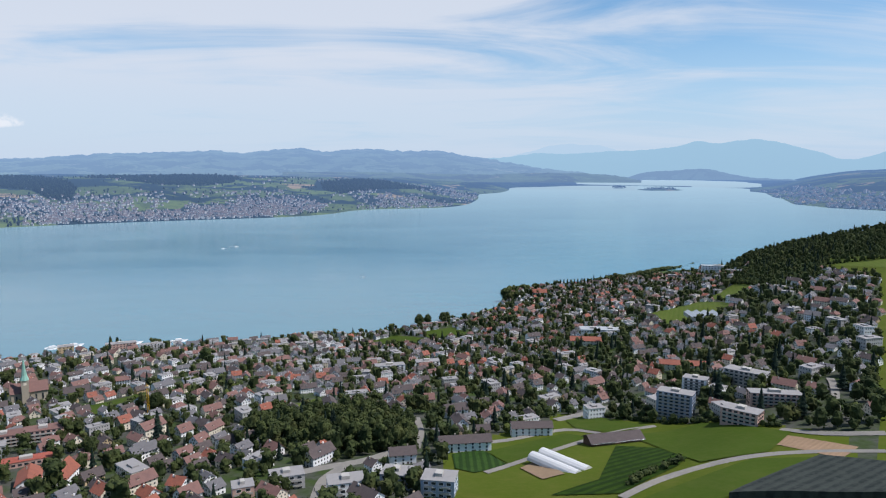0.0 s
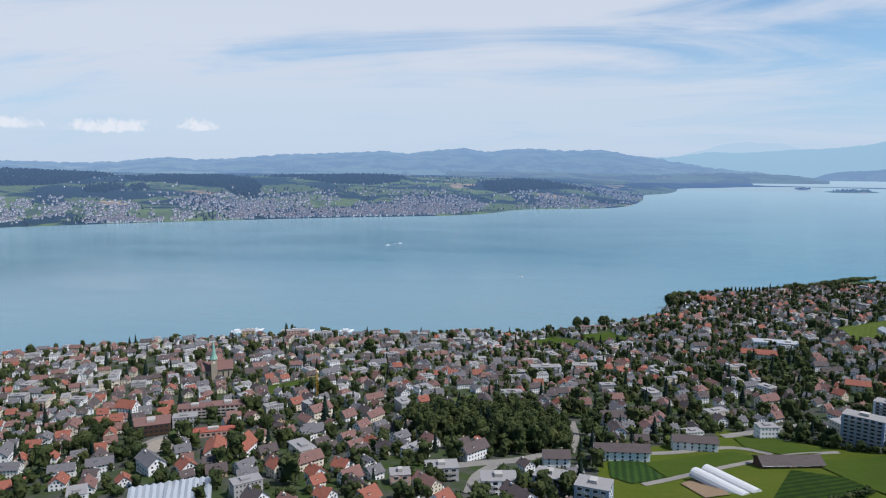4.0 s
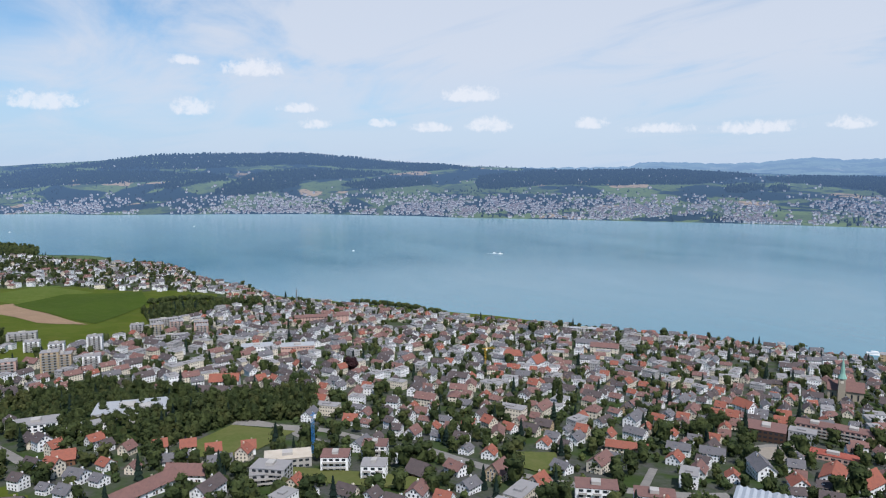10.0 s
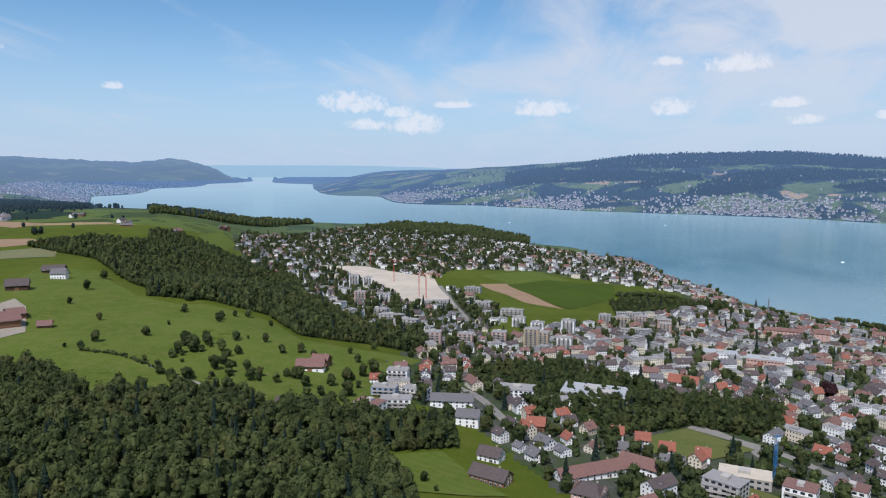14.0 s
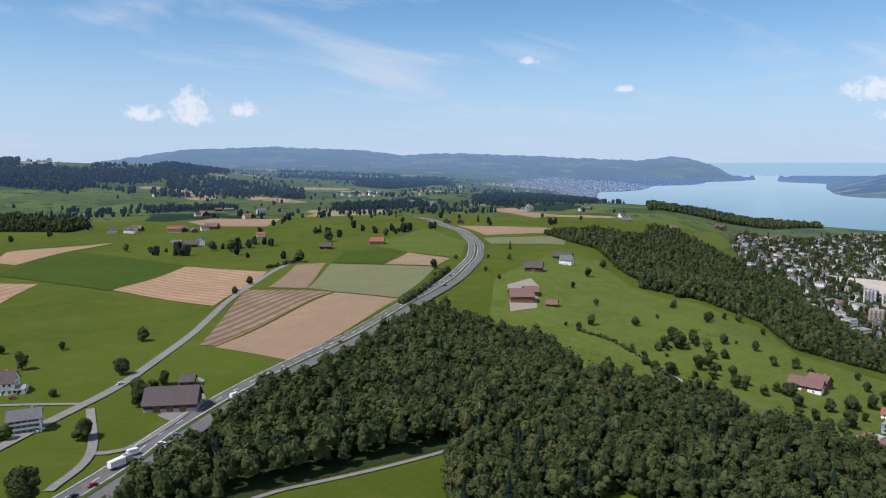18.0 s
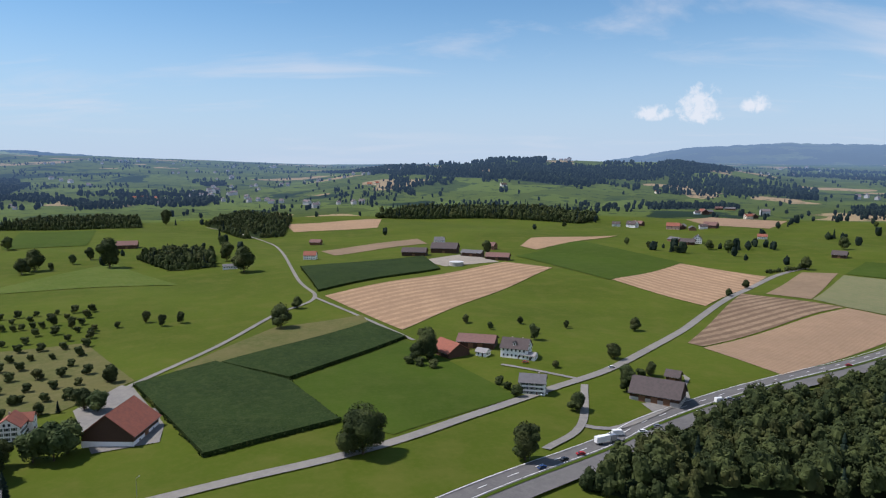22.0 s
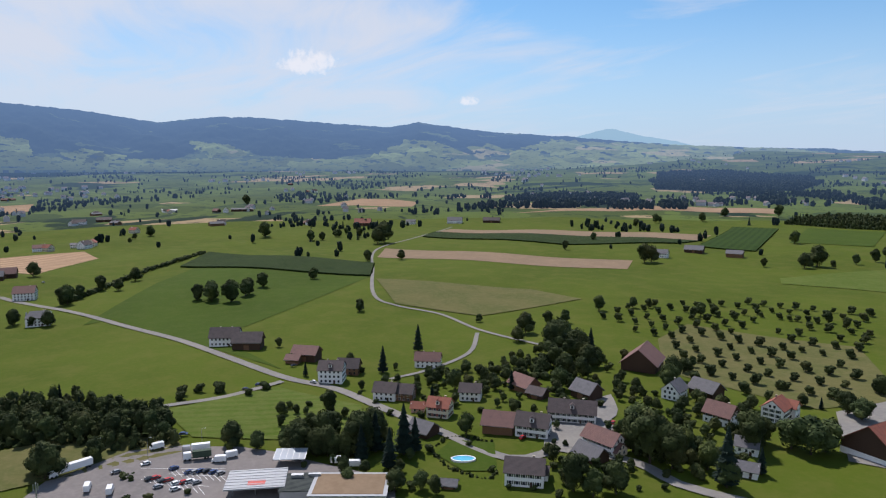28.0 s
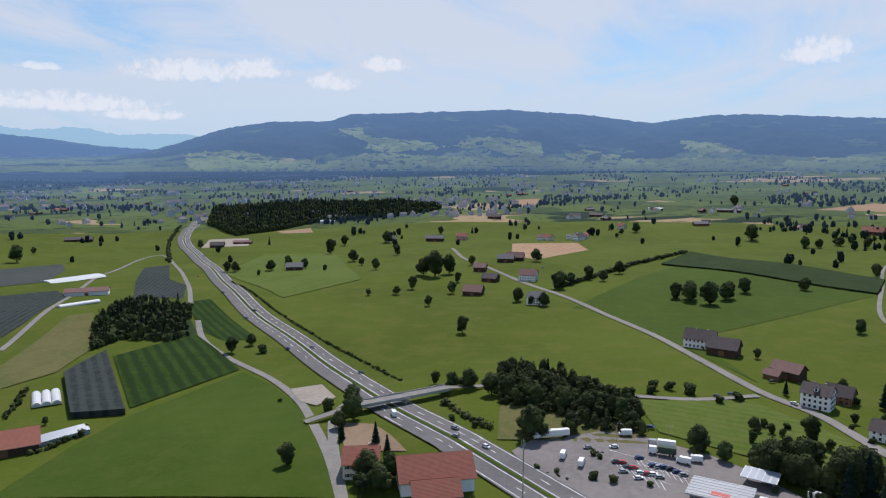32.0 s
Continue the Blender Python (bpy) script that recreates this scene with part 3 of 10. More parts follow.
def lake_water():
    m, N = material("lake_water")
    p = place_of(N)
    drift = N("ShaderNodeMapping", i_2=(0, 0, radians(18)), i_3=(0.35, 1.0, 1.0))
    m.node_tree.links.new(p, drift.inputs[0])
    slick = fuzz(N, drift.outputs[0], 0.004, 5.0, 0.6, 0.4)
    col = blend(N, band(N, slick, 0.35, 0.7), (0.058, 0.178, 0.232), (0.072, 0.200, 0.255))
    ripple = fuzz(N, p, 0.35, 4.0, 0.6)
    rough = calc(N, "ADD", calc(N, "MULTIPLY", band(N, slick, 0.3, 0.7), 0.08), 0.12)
    # far water pales by painted haze, which also stands for mirrored sky
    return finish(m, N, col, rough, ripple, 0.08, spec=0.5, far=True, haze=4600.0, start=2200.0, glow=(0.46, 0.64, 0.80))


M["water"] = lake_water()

# ---- building kit ----
def mesh_np(name, verts, quads, mats, index=None, smooth=False):
    me = bpy.data.meshes.new(name)
    verts, quads = np.asarray(verts, np.float32).reshape(-1, 3), np.asarray(quads, np.int32)
    k = quads.shape[1]
    me.vertices.add(len(verts))
    me.vertices.foreach_set("co", verts.ravel())
    me.loops.add(quads.size)
    me.loops.foreach_set("vertex_index", quads.ravel())
    me.polygons.add(len(quads))
    me.polygons.foreach_set("loop_start", np.arange(0, quads.size, k, dtype=np.int32))
    me.polygons.foreach_set("loop_total", np.full(len(quads), k, np.int32))
    for q in mats if isinstance(mats, (list, tuple)) else [mats]:
        me.materials.append(M[q])
    if index is not None:
        me.polygons.foreach_set("material_index", np.asarray(index, np.int32))
    me.polygons.foreach_set("use_smooth", np.full(len(quads), smooth, bool))
    me.update(calc_edges=True)
    return me


class Soup:
    """Quads gathered for one mesh."""

    def __init__(self):
        self.v, self.q, self.n = [], [], 0

    def add(self, verts, quads):
        verts = np.asarray(verts, float).reshape(-1, 3)
        self.v.append(verts)
        self.q.append(np.asarray(quads, int).reshape(-1, 4) + self.n)
        self.n += len(verts)
        return self

    def box(self, x0, y0, z0, x1, y1, z1):
        return self.add([(x0, y0, z0), (x1, y0, z0), (x1, y1, z0), (x0, y1, z0), (x0, y0, z1), (x1, y0, z1), (x1, y1, z1), (x0, y1, z1)],
                        [(3, 2, 1, 0), (4, 5, 6, 7), (0, 1, 5, 4), (1, 2, 6, 5), (2, 3, 7, 6), (3, 0, 4, 7)])

    def slab(self, a, b, c, d, t):
        """A thick sheet over four corners."""
        p = [Vector(v) for v in (a, b, c, d)]
        n = (p[1] - p[0]).cross(p[3] - p[0]).normalized() * t
        return self.add([tuple(v) for v in p] + [tuple(v + n) for v in p], [(3, 2, 1, 0), (4, 5, 6, 7), (0, 1, 5, 4), (1, 2, 6, 5), (2, 3, 7, 6), (3, 0, 4, 7)])

    def tube(self, a, b, r0, r1, sides=6):
        a, b = Vector(a), Vector(b)
        u = (b - a).normalized()
        s = u.orthogonal().normalized()
        w = u.cross(s)
        ring = [s * math.cos(2 * math.pi * i / sides) + w * math.sin(2 * math.pi * i / sides) for i in range(sides)]
        v = [tuple(a + q * r0) for q in ring] + [tuple(b + q * r1) for q in ring]
        return self.add(v, [(i, (i + 1) % sides, sides + (i + 1) % sides, sides + i) for i in range(sides)])

    def arrays(self):
        return np.concatenate(self.v), np.concatenate(self.q)

    def mesh(self, name, mats, smooth=False):
        return mesh_np(name, *self.arrays(), mats, smooth=smooth)


def part(name, mesh, parent, label="", m=None):
    ob = new(name, mesh)
    ob.parent = parent
    if m is not None:
        ob.matrix_local = m
    if label:
        ob["label"] = label
    return ob


def thing(name, x, y, turn=0.0, up=0.0, label="", category="", group="", kind=""):
    """An empty at the foot of a thing that stands on the ground."""
    ob = new(name)
    p, k = spot(x, y, up)
    ob.matrix_world = Matrix.Translation(p) @ Matrix.Rotation(radians(turn), 4, "Z") @ Matrix.Scale(k, 4)
    return tagged(ob, label, category, group, kind)


def at(x, y, turn=0.0, size=1.0, up=0.0):
    p, k = spot(x, y, up)
    return Matrix.LocRotScale(p, Euler((0, 0, radians(turn))), (k * size,) * 3)


def inside(px, py, poly):
    px, py = np.asarray(px, float), np.asarray(py, float)
    hit = np.zeros(px.shape, bool)
    n = len(poly)
    for i in range(n):
        (x0, y0), (x1, y1) = poly[i], poly[(i + 1) % n]
        if y0 == y1:
            continue
        cross = ((y0 > py) != (y1 > py)) & (px < (x1 - x0) * (py - y0) / (y1 - y0) + x0)
        hit ^= cross
    return hit


CLEAR = []


def drape(name, poly, mat, lift=0.35, label="", category="", keep=False, step=None, sides=0.0):
    """A field: a sheet cut to its outline and laid on the ground; sides: how far its cover stands up."""
    if keep is False:
        CLEAR.append(poly)
    bm = bmesh.new()
    vs = [bm.verts.new((x, y, 0)) for x, y in poly]
    bm.faces.new(vs)
    xs, ys = [p[0] for p in poly], [p[1] for p in poly]
    size = max(max(xs) - min(xs), max(ys) - min(ys))
    step = step or max(6.0, size / 26)
    for axis, lo, hi in ((0, min(xs), max(xs)), (1, min(ys), max(ys))):
        c = lo + step
        while c < hi:
            nrm, co = [0, 0, 0], [0, 0, 0]
            nrm[axis], co[axis] = 1, c
            bmesh.ops.bisect_plane(bm, geom=bm.verts[:] + bm.edges[:] + bm.faces[:], plane_co=co, plane_no=nrm)
            c += step
    if bm.faces and sum(f.normal.z for f in bm.faces) < 0:
        bmesh.ops.reverse_faces(bm, faces=bm.faces[:])
    if sides:
        edge = [e for e in bm.edges if e.is_boundary]
        made = bmesh.ops.extrude_edge_only(bm, edges=edge)["geom"]
        low = {v for v in made if isinstance(v, bmesh.types.BMVert)}
    else:
        low = set()
    bm.verts.ensure_lookup_table()
    x = np.array([v.co.x for v in bm.verts])
    y = np.array([v.co.y for v in bm.verts])
    top = np.array([(-0.3 if v in low else lift + sides) for v in bm.verts])
    X, Y, Z = warp(x, y, height(x, y) + top)
    for i, v in enumerate(bm.verts):
        v.co = (X[i], Y[i], Z[i])
    me = bpy.data.meshes.new(name)
    bm.to_mesh(me)
    bm.free()
    me.materials.append(M[mat])
    return tagged(new(name, me), label, category or "field", kind="structure")


def curve_through(pts, step, straight=False):
    """Points along a smooth line through the given ones."""
    p = [np.array(q, float) for q in pts]
    p = [2 * p[0] - p[1]] + p + [2 * p[-1] - p[-2]]
    out = []
    for i in range(1, len(p) - 2):
        n = max(2, int(np.linalg.norm(p[i + 1] - p[i]) / step))
        for k in range(n):
            t = k / n
            if straight:
                out.append(p[i] + (p[i + 1] - p[i]) * t)
                continue
            out.append(0.5 * (2 * p[i] + (p[i + 1] - p[i - 1]) * t + (2 * p[i - 1] - 5 * p[i] + 4 * p[i + 1] - p[i + 2]) * t * t + (3 * p[i] - p[i - 1] - 3 * p[i + 1] + p[i + 2]) * t ** 3))
    out.append(p[-2])
    return np.array(out)


ROADS = []


def strip(pts, width, offset=0.0, lift=0.5, step=8.0, dash=None):
    """Verts and quads of a band along a line; dash = (length, gap)."""
    c = curve_through(pts, step)
    d = np.gradient(c, axis=0)
    d /= np.maximum(np.linalg.norm(d, axis=1), 1e-9)[:, None]
    n = np.stack([-d[:, 1], d[:, 0]], 1)
    a, b = c + n * (offset - width / 2), c + n * (offset + width / 2)
    hz = height(*(c + n * offset).T) + lift
    A = np.stack(warp(a[:, 0], a[:, 1], hz), 1)
    B = np.stack(warp(b[:, 0], b[:, 1], hz), 1)
    k = len(c)
    q = np.array([(i, i + 1, k + i + 1, k + i) for i in range(k - 1)])[:, ::-1]
    if dash:
        run = np.concatenate([[0], np.cumsum(np.linalg.norm(np.diff(c, axis=0), axis=1))])[:-1]
        q = q[(run % (dash[0] + dash[1])) < dash[0]]
    return np.vstack([A, B]), q


def road(name, pts, width, mat="lane", lift=0.5, label="", verge=None):
    ROADS.append((curve_through(pts, 12.0), width))
    s = Soup().add(*strip(pts, width, lift=lift))
    ob = tagged(new(name, s.mesh(name, mat)), label, "road", kind="structure")
    return ob


def near_road(x, y, gap):
    hit = np.zeros(np.shape(x), bool)
    for line, w in ROADS:
        for i in range(0, len(line)):
            hit |= (x - line[i, 0]) ** 2 + (y - line[i, 1]) ** 2 < (gap + w / 2 + 4) ** 2
    return hit


# ---- plants ----
RNG = np.random.default_rng(7)


def leaf_quads(blobs, count, leaf, rng, droop=0.0):
    """Leaf sprays over a few lobes: centre, radii."""
    c = np.array([b[0] for b in blobs], float)
    r = np.array([b[1] for b in blobs], float)
    w = r.prod(axis=1) ** (2 / 3)
    pick = rng.choice(len(blobs), count, p=w / w.sum())
    d = rng.normal(size=(count, 3))
    d /= np.linalg.norm(d, axis=1)[:, None]
    pos = c[pick] + d * r[pick] * rng.uniform(0.80, 1.04, (count, 1))
    nrm = d / r[pick] + rng.normal(size=(count, 3)) * (0.20 / r[pick].mean())
    nrm /= np.linalg.norm(nrm, axis=1)[:, None]
    t = np.cross(nrm, rng.normal(size=(count, 3)))
    t /= np.linalg.norm(t, axis=1)[:, None]
    b = np.cross(nrm, t)
    s = leaf * rng.uniform(0.6, 1.25, (count, 1))
    v = np.stack([pos - t * s - b * s * 0.3, pos + t * s * 0.2 - b * s, pos + t * s + b * s * 0.3, pos - t * s * 0.2 + b * s], 1)
    v[..., 2] -= droop * rng.uniform(0, 1, (count, 1))
    return v.reshape(-1, 3), np.arange(count * 4).reshape(-1, 4)


def broad_blobs(h, spread, rng, lobes=7):
    out = [((0, 0, h * 0.50), (spread * 0.72, spread * 0.72, h * 0.44))]
    for i in range(lobes):
        a, k = 2 * math.pi * i / lobes + rng.uniform(-0.4, 0.4), rng.uniform(0.35, 0.62)
        z = h * rng.uniform(0.20, 0.80)
        q = spread * rng.uniform(0.32, 0.5)
        out.append(((spread * k * math.cos(a), spread * k * math.sin(a), z), (q, q, q * rng.uniform(0.75, 1.0))))
    return out


def ball_faces(n):
    """A unit ball in n x n quads a side."""
    g = np.tan(np.linspace(-math.pi / 4, math.pi / 4, n + 1))
    out = []
    for axis in range(3):
        for sign in (-1, 1):
            for i in range(n):
                for j in range(n):
                    ring = []
                    for a, b in ((i, j), (i + 1, j), (i + 1, j + 1), (i, j + 1))[::sign]:
                        p = [0.0, 0.0, 0.0]
                        p[axis], p[(axis + 1) % 3], p[(axis + 2) % 3] = sign, g[a], g[b]
                        ring.append(p)
                    out.append(ring)
    v = np.array(out)
    return v / np.linalg.norm(v, axis=2, keepdims=True)


BALLS = {n: ball_faces(n) for n in (1, 2, 3, 4)}


def foliage_body(blobs, parts, rng, shrink=0.80, lump=0.15):
    """The dense leafy mass inside a crown: lumpy balls, one for each lobe, seen between the outer sprays."""
    out = []
    for (c, r), n in zip(blobs, parts):
        d = BALLS[n]
        f = rng.uniform(2.5, 5.0, 3)
        w = 1 + lump * np.sin(d[..., 0] * f[0] * 1.7 + f[1] * 9) * np.cos(d[..., 1] * f[1] * 1.5 + f[2] * 5) + lump * np.sin(d[..., 2] * f[2] * 2.1 + d[..., 0] * 3 + f[0] * 7)
        v = np.array(c) + d * np.array(r) * (shrink * w)[..., None]
        out.append(v[d[..., 2].mean(1) > -0.75])
    v = np.concatenate(out).reshape(-1, 3)
    return v, np.arange(len(v)).reshape(-1, 4)


def with_body(sprays, body):
    (v, q), (w, r) = sprays, body
    return np.concatenate([v, w]), np.concatenate([q, r + len(v)])


def broad_crown(h, spread, count, leaf, seed, body=()):
    """body: into how many quads a side the main mass and each lobe are cut."""
    rng = np.random.default_rng(seed)
    blobs = broad_blobs(h, spread, rng)
    if not count:
        return foliage_body(blobs, body, rng, 1.08, 0.2)
    sprays = leaf_quads(blobs, count, leaf, rng)
    return with_body(sprays, foliage_body(blobs, body, rng)) if body else sprays


def fir_crown(h, spread, count, leaf, seed):
    rng = np.random.default_rng(seed)
    z = h * (0.08 + 0.92 * (1 - np.sqrt(rng.uniform(0, 1, count))))
    rad = spread * (1 - z / h) ** 0.85 * (0.72 + 0.28 * np.sin(z / h * 44)) * rng.uniform(0.55, 1.05, count)
    a = rng.uniform(0, 2 * math.pi, count)
    pos = np.stack([rad * np.cos(a), rad * np.sin(a), z], 1)
    out = np.stack([np.cos(a), np.sin(a), np.full(count, -0.45)], 1)
    side = np.stack([-np.sin(a), np.cos(a), rng.normal(0, 0.25, count)], 1)
    s = leaf * rng.uniform(0.6, 1.3, (count, 1))
    v = np.stack([pos - out * s, pos - side * s * 0.6, pos + out * s, pos + side * s * 0.6], 1).reshape(-1, 3)
    # tiers of dense boughs round the stem
    rings, sides = 5, 7
    tiers = []
    for k in range(rings):
        z0, z1 = h * (0.08 + 0.88 * k / rings), h * (0.08 + 0.88 * (k + 1.25) / rings)
        r0 = spread * (1 - z0 / h) ** 0.85 * 0.86
        lift = rng.uniform(0, h * 0.03, sides)
        for i in range(sides):
            b, c = 2 * math.pi * (i + k * 0.5) / sides, 2 * math.pi * (i + 1 + k * 0.5) / sides
            r1 = r0 * 0.22
            tiers += [(r0 * math.cos(b), r0 * math.sin(b), z0 + lift[i]), (r0 * math.cos(c), r0 * math.sin(c), z0 + lift[(i + 1) % sides]),
                      (r1 * math.cos(c), r1 * math.sin(c), min(z1, h)), (r1 * math.cos(b), r1 * math.sin(b), min(z1, h))]
    v = np.concatenate([v, np.array(tiers)])
    return v, np.arange(len(v)).reshape(-1, 4)


def trunk_mesh(h, r, spread, seed, limbs=6):
    rng = np.random.default_rng(seed)
    s = Soup().tube((0, 0, -0.6), (0, 0, h * 0.35), r, r * 0.75).tube((0, 0, h * 0.35), (r * 0.3, 0, h * 0.72), r * 0.75, r * 0.25)
    for i in range(limbs):
        a, z = 2 * math.pi * i / limbs + rng.uniform(-0.3, 0.3), h * rng.uniform(0.25, 0.5)
        s.tube((0, 0, z), (spread * 0.55 * math.cos(a), spread * 0.55 * math.sin(a), z + h * rng.uniform(0.15, 0.3)), r * 0.45, r * 0.12, 5)
    return s.mesh("trunk", "bark")


def tree_proto(name, label, h, spread, count, leaf, seed, mat="leaf", fir=False, category="tree", r=None):
    ob = new(name)
    tagged(ob, label, category)
    r = r or h * 0.022 + 0.06
    if fir:
        part("trunk", Soup().tube((0, 0, -0.6), (0, 0, h * 0.94), r, r * 0.15).mesh("trunk", "bark"), ob)
        crown = fir_crown(h, spread, count, leaf, seed)
    else:
        part("trunk", trunk_mesh(h, r, spread, seed), ob)
        crown = broad_crown(h, spread, int(count * 1.1), leaf, seed, (4, 3, 3, 3, 3, 3, 3, 3))
    part("crown", mesh_np("crown", *crown, mat), ob)
    ob.location = (0, 0, -400)
    return ob


def scatter(poly, gap, rng, jitter=0.45):
    xs, ys = [p[0] for p in poly], [p[1] for p in poly]
    gx, gy = np.meshgrid(np.arange(min(xs), max(xs), gap), np.arange(min(ys), max(ys), gap))
    gx = gx + rng.uniform(-jitter, jitter, gx.shape) * gap
    gy = gy + rng.uniform(-jitter, jitter, gy.shape) * gap
    ok = inside(gx, gy, poly)
    return gx[ok], gy[ok]


def grow(templates, x, y, sizes, turns, pick, sink=0.5):
    """Many plants joined into one set of quads, each standing on the ground."""
    V, Q, n = [], [], 0
    z = height(x, y) - sink
    r = np.maximum(np.hypot(x, y), 1e-6)
    k = drawn_in(r) / r
    for i, (tv, tq) in enumerate(templates):
        idx = np.where(pick == i)[0]
        if not len(idx):
            continue
        c, s, f = np.cos(turns[idx])[:, None], np.sin(turns[idx])[:, None], (sizes[idx] * k[idx])[:, None]
        X = (tv[:, 0] * c - tv[:, 1] * s) * f + (x * k)[idx][:, None]
        Y = (tv[:, 0] * s + tv[:, 1] * c) * f + (y * k)[idx][:, None]
        Z = tv[:, 2] * f + (EYE + (z - EYE) * k)[idx][:, None]
        V.append(np.stack([X, Y, Z], 2).reshape(-1, 3))
        Q.append((tq[None] + (np.arange(len(idx)) * len(tv))[:, None, None]).reshape(-1, tq.shape[1]) + n)
        n += len(idx) * len(tv)
    return np.concatenate(V), np.concatenate(Q)


def dome(crown, cut):
    """A crown inside a wood: only its upper part is in leaf."""
    v, q = crown
    keep = v.reshape(-1, 4, 3)[:, :, 2].mean(1) > cut
    v = v.reshape(-1, 4, 3)[keep].reshape(-1, 3)
    return v, np.arange(len(v)).reshape(-1, 4)


SIZES = [(17, 5.0), (20, 5.6), (14, 4.4), (18, 4.8), (19, 5.3)]
WOOD_BROAD = [dome(broad_crown(h, s, 250, 0.55, 30 + i, (3, 2, 2, 2, 2, 2)), h * 0.40) for i, (h, s) in enumerate(SIZES)]
RIM_NEAR = [broad_crown(h, s, 150, 0.60, 130 + i, (3, 2, 2, 2)) for i, (h, s) in enumerate([(14, 5.0), (11, 4.4), (16, 5.4)])]
RIM_MID = [broad_crown(h, s, 24, 1.0, 130 + i, (2,)) for i, (h, s) in enumerate([(14, 5.0), (11, 4.4), (16, 5.4)])]
WOOD_FIR = [fir_crown(h, s, 220, 0.6, 50 + i) for i, (h, s) in enumerate([(20, 4.2), (17, 3.8)])]
MID_BROAD = [dome(broad_crown(h, s, 46, 1.0, 40 + i, (3, 1, 1, 1, 1)), h * 0.42) for i, (h, s) in enumerate(SIZES)]
MID_FIR = [fir_crown(h, s, 16, 1.2, 50 + i) for i, (h, s) in enumerate([(21, 4.4), (18, 4.0)])]
FAR_BROAD = [broad_crown(h, s, 0, 3.3, 60 + i, (2,)) for i, (h, s) in enumerate([(17, 6.5), (14, 6.0), (20, 7.0)])]
FAR_FIR = [fir_crown(h, s, 0, 3.2, 70 + i) for i, (h, s) in enumerate([(18, 5.0)])]


def forest(name, poly, gap, firs, label, far=False, size=1.0, floor=True, seed=1, edge=True):
    """Woodland that nobody could count: crowns joined into one canopy, over a dark floor."""
    rng = np.random.default_rng(seed)
    x, y = scatter(poly, gap, rng)
    CLEAR.append(poly)
    ok = ~near_road(x, y, 4.0)
    x, y = x[ok], y[ok]
    if not len(x):
        return None
    near = float(np.mean(np.hypot(x, y)))
    T, nb = (FAR_BROAD + FAR_FIR, len(FAR_BROAD)) if far or near > 2300 else (MID_BROAD + MID_FIR, len(MID_BROAD)) if near > 640 else (WOOD_BROAD + WOOD_FIR, len(WOOD_BROAD))
    fir = rng.uniform(size=len(x)) < firs
    pick = np.where(fir, nb + rng.integers(0, len(T) - nb, len(x)), rng.integers(0, nb, len(x)))
    swell = np.array([noise.noise((a / 38, b / 38, seed)) for a, b in zip(x, y)])
    v, q = grow(T, x, y, size * (rng.uniform(0.74, 1.16, len(x)) + 0.22 * swell), rng.uniform(0, 6.3, len(x)), pick)
    per = np.concatenate([np.repeat(i >= nb, (pick == i).sum() * len(T[i][1])) for i in range(len(T))])
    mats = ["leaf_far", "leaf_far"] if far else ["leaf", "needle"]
    ob = new(name, mesh_np(name, v, q, mats, per.astype(int)))
    if not far and near < 2300:
        line = curve_through(list(poly) + [poly[0]], 4.2, True)
        line = line[~near_road(line[:, 0], line[:, 1], 3.5)]
        n = len(line)
        ex, ey = line[:, 0] + rng.normal(0, 1.0, n), line[:, 1] + rng.normal(0, 1.0, n)
        v, q = grow(RIM_MID if near > 640 else RIM_NEAR, ex, ey, size * rng.uniform(0.5, 1.05, n), rng.uniform(0, 6.3, n), rng.integers(0, 3, n), 1.2)
        tagged(new("wood_edge", mesh_np("wood_edge", v, q, "leaf")), "leafy edge of the wood, in leaf to the ground", "forest", kind="stuff")
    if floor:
        drape("forest_floor", poly, "floor_wood" if not far else "leaf_far", 0.3, "dark green forest floor under the trees", "ground", keep=True)
    return tagged(ob, label, "forest", kind="stuff")

# ---- ground, lake, hills ----
def town_here(x, y):
    return inside(x, y, TOWN) | inside(x, y, TOWN_WEST) | inside(x, y, TOWN_EAST) | inside(x, y, TOWN_POINT)


TOWN = [(292.6, 451.0), (629, 989), (683, 1618), (488, 1887), (154, 1622), (112, 1414), (-48, 1305), (-282, 1198), (-689, 1086), (-650, 1134), (-916, 927), (-1086, 708), (-1377, 511),
        (-1490, 353), (-1586, 285), (-1359, 245), (-771.5, -141.5), (-519.8, -152.4), (-457.2, -54.4), (-355.7, 5.5), (-250.0, 165.0), (-130.0, 262.0), (-12.0, 300.0), (5.6, 421.2), (97.7, 539.7), (176.2, 459.9)]
TOWN_WEST = [(-750.2, -218.0), (-1013, -401), (-1517, -755), (-1859, -878), (-2483, -769), (-2742, -626), (-2583, -171), (-2270, 146), (-1702, 249), (-1578, 128), (-1748, -59), (-1642, -243), (-1447, -262), (-1049, -70), (-850.1, -99.5)]
TOWN_POINT = [(-1590, 290), (-1578, 128), (-1702, 249), (-2270, 146), (-2420, 150), (-2330, 260), (-1960, 380), (-1650, 400), (-1500, 380)]
TOWN_EAST = [(206.5, 310.1), (300.5, 463.6), (181.6, 464.2), (231.0, 383.1)]


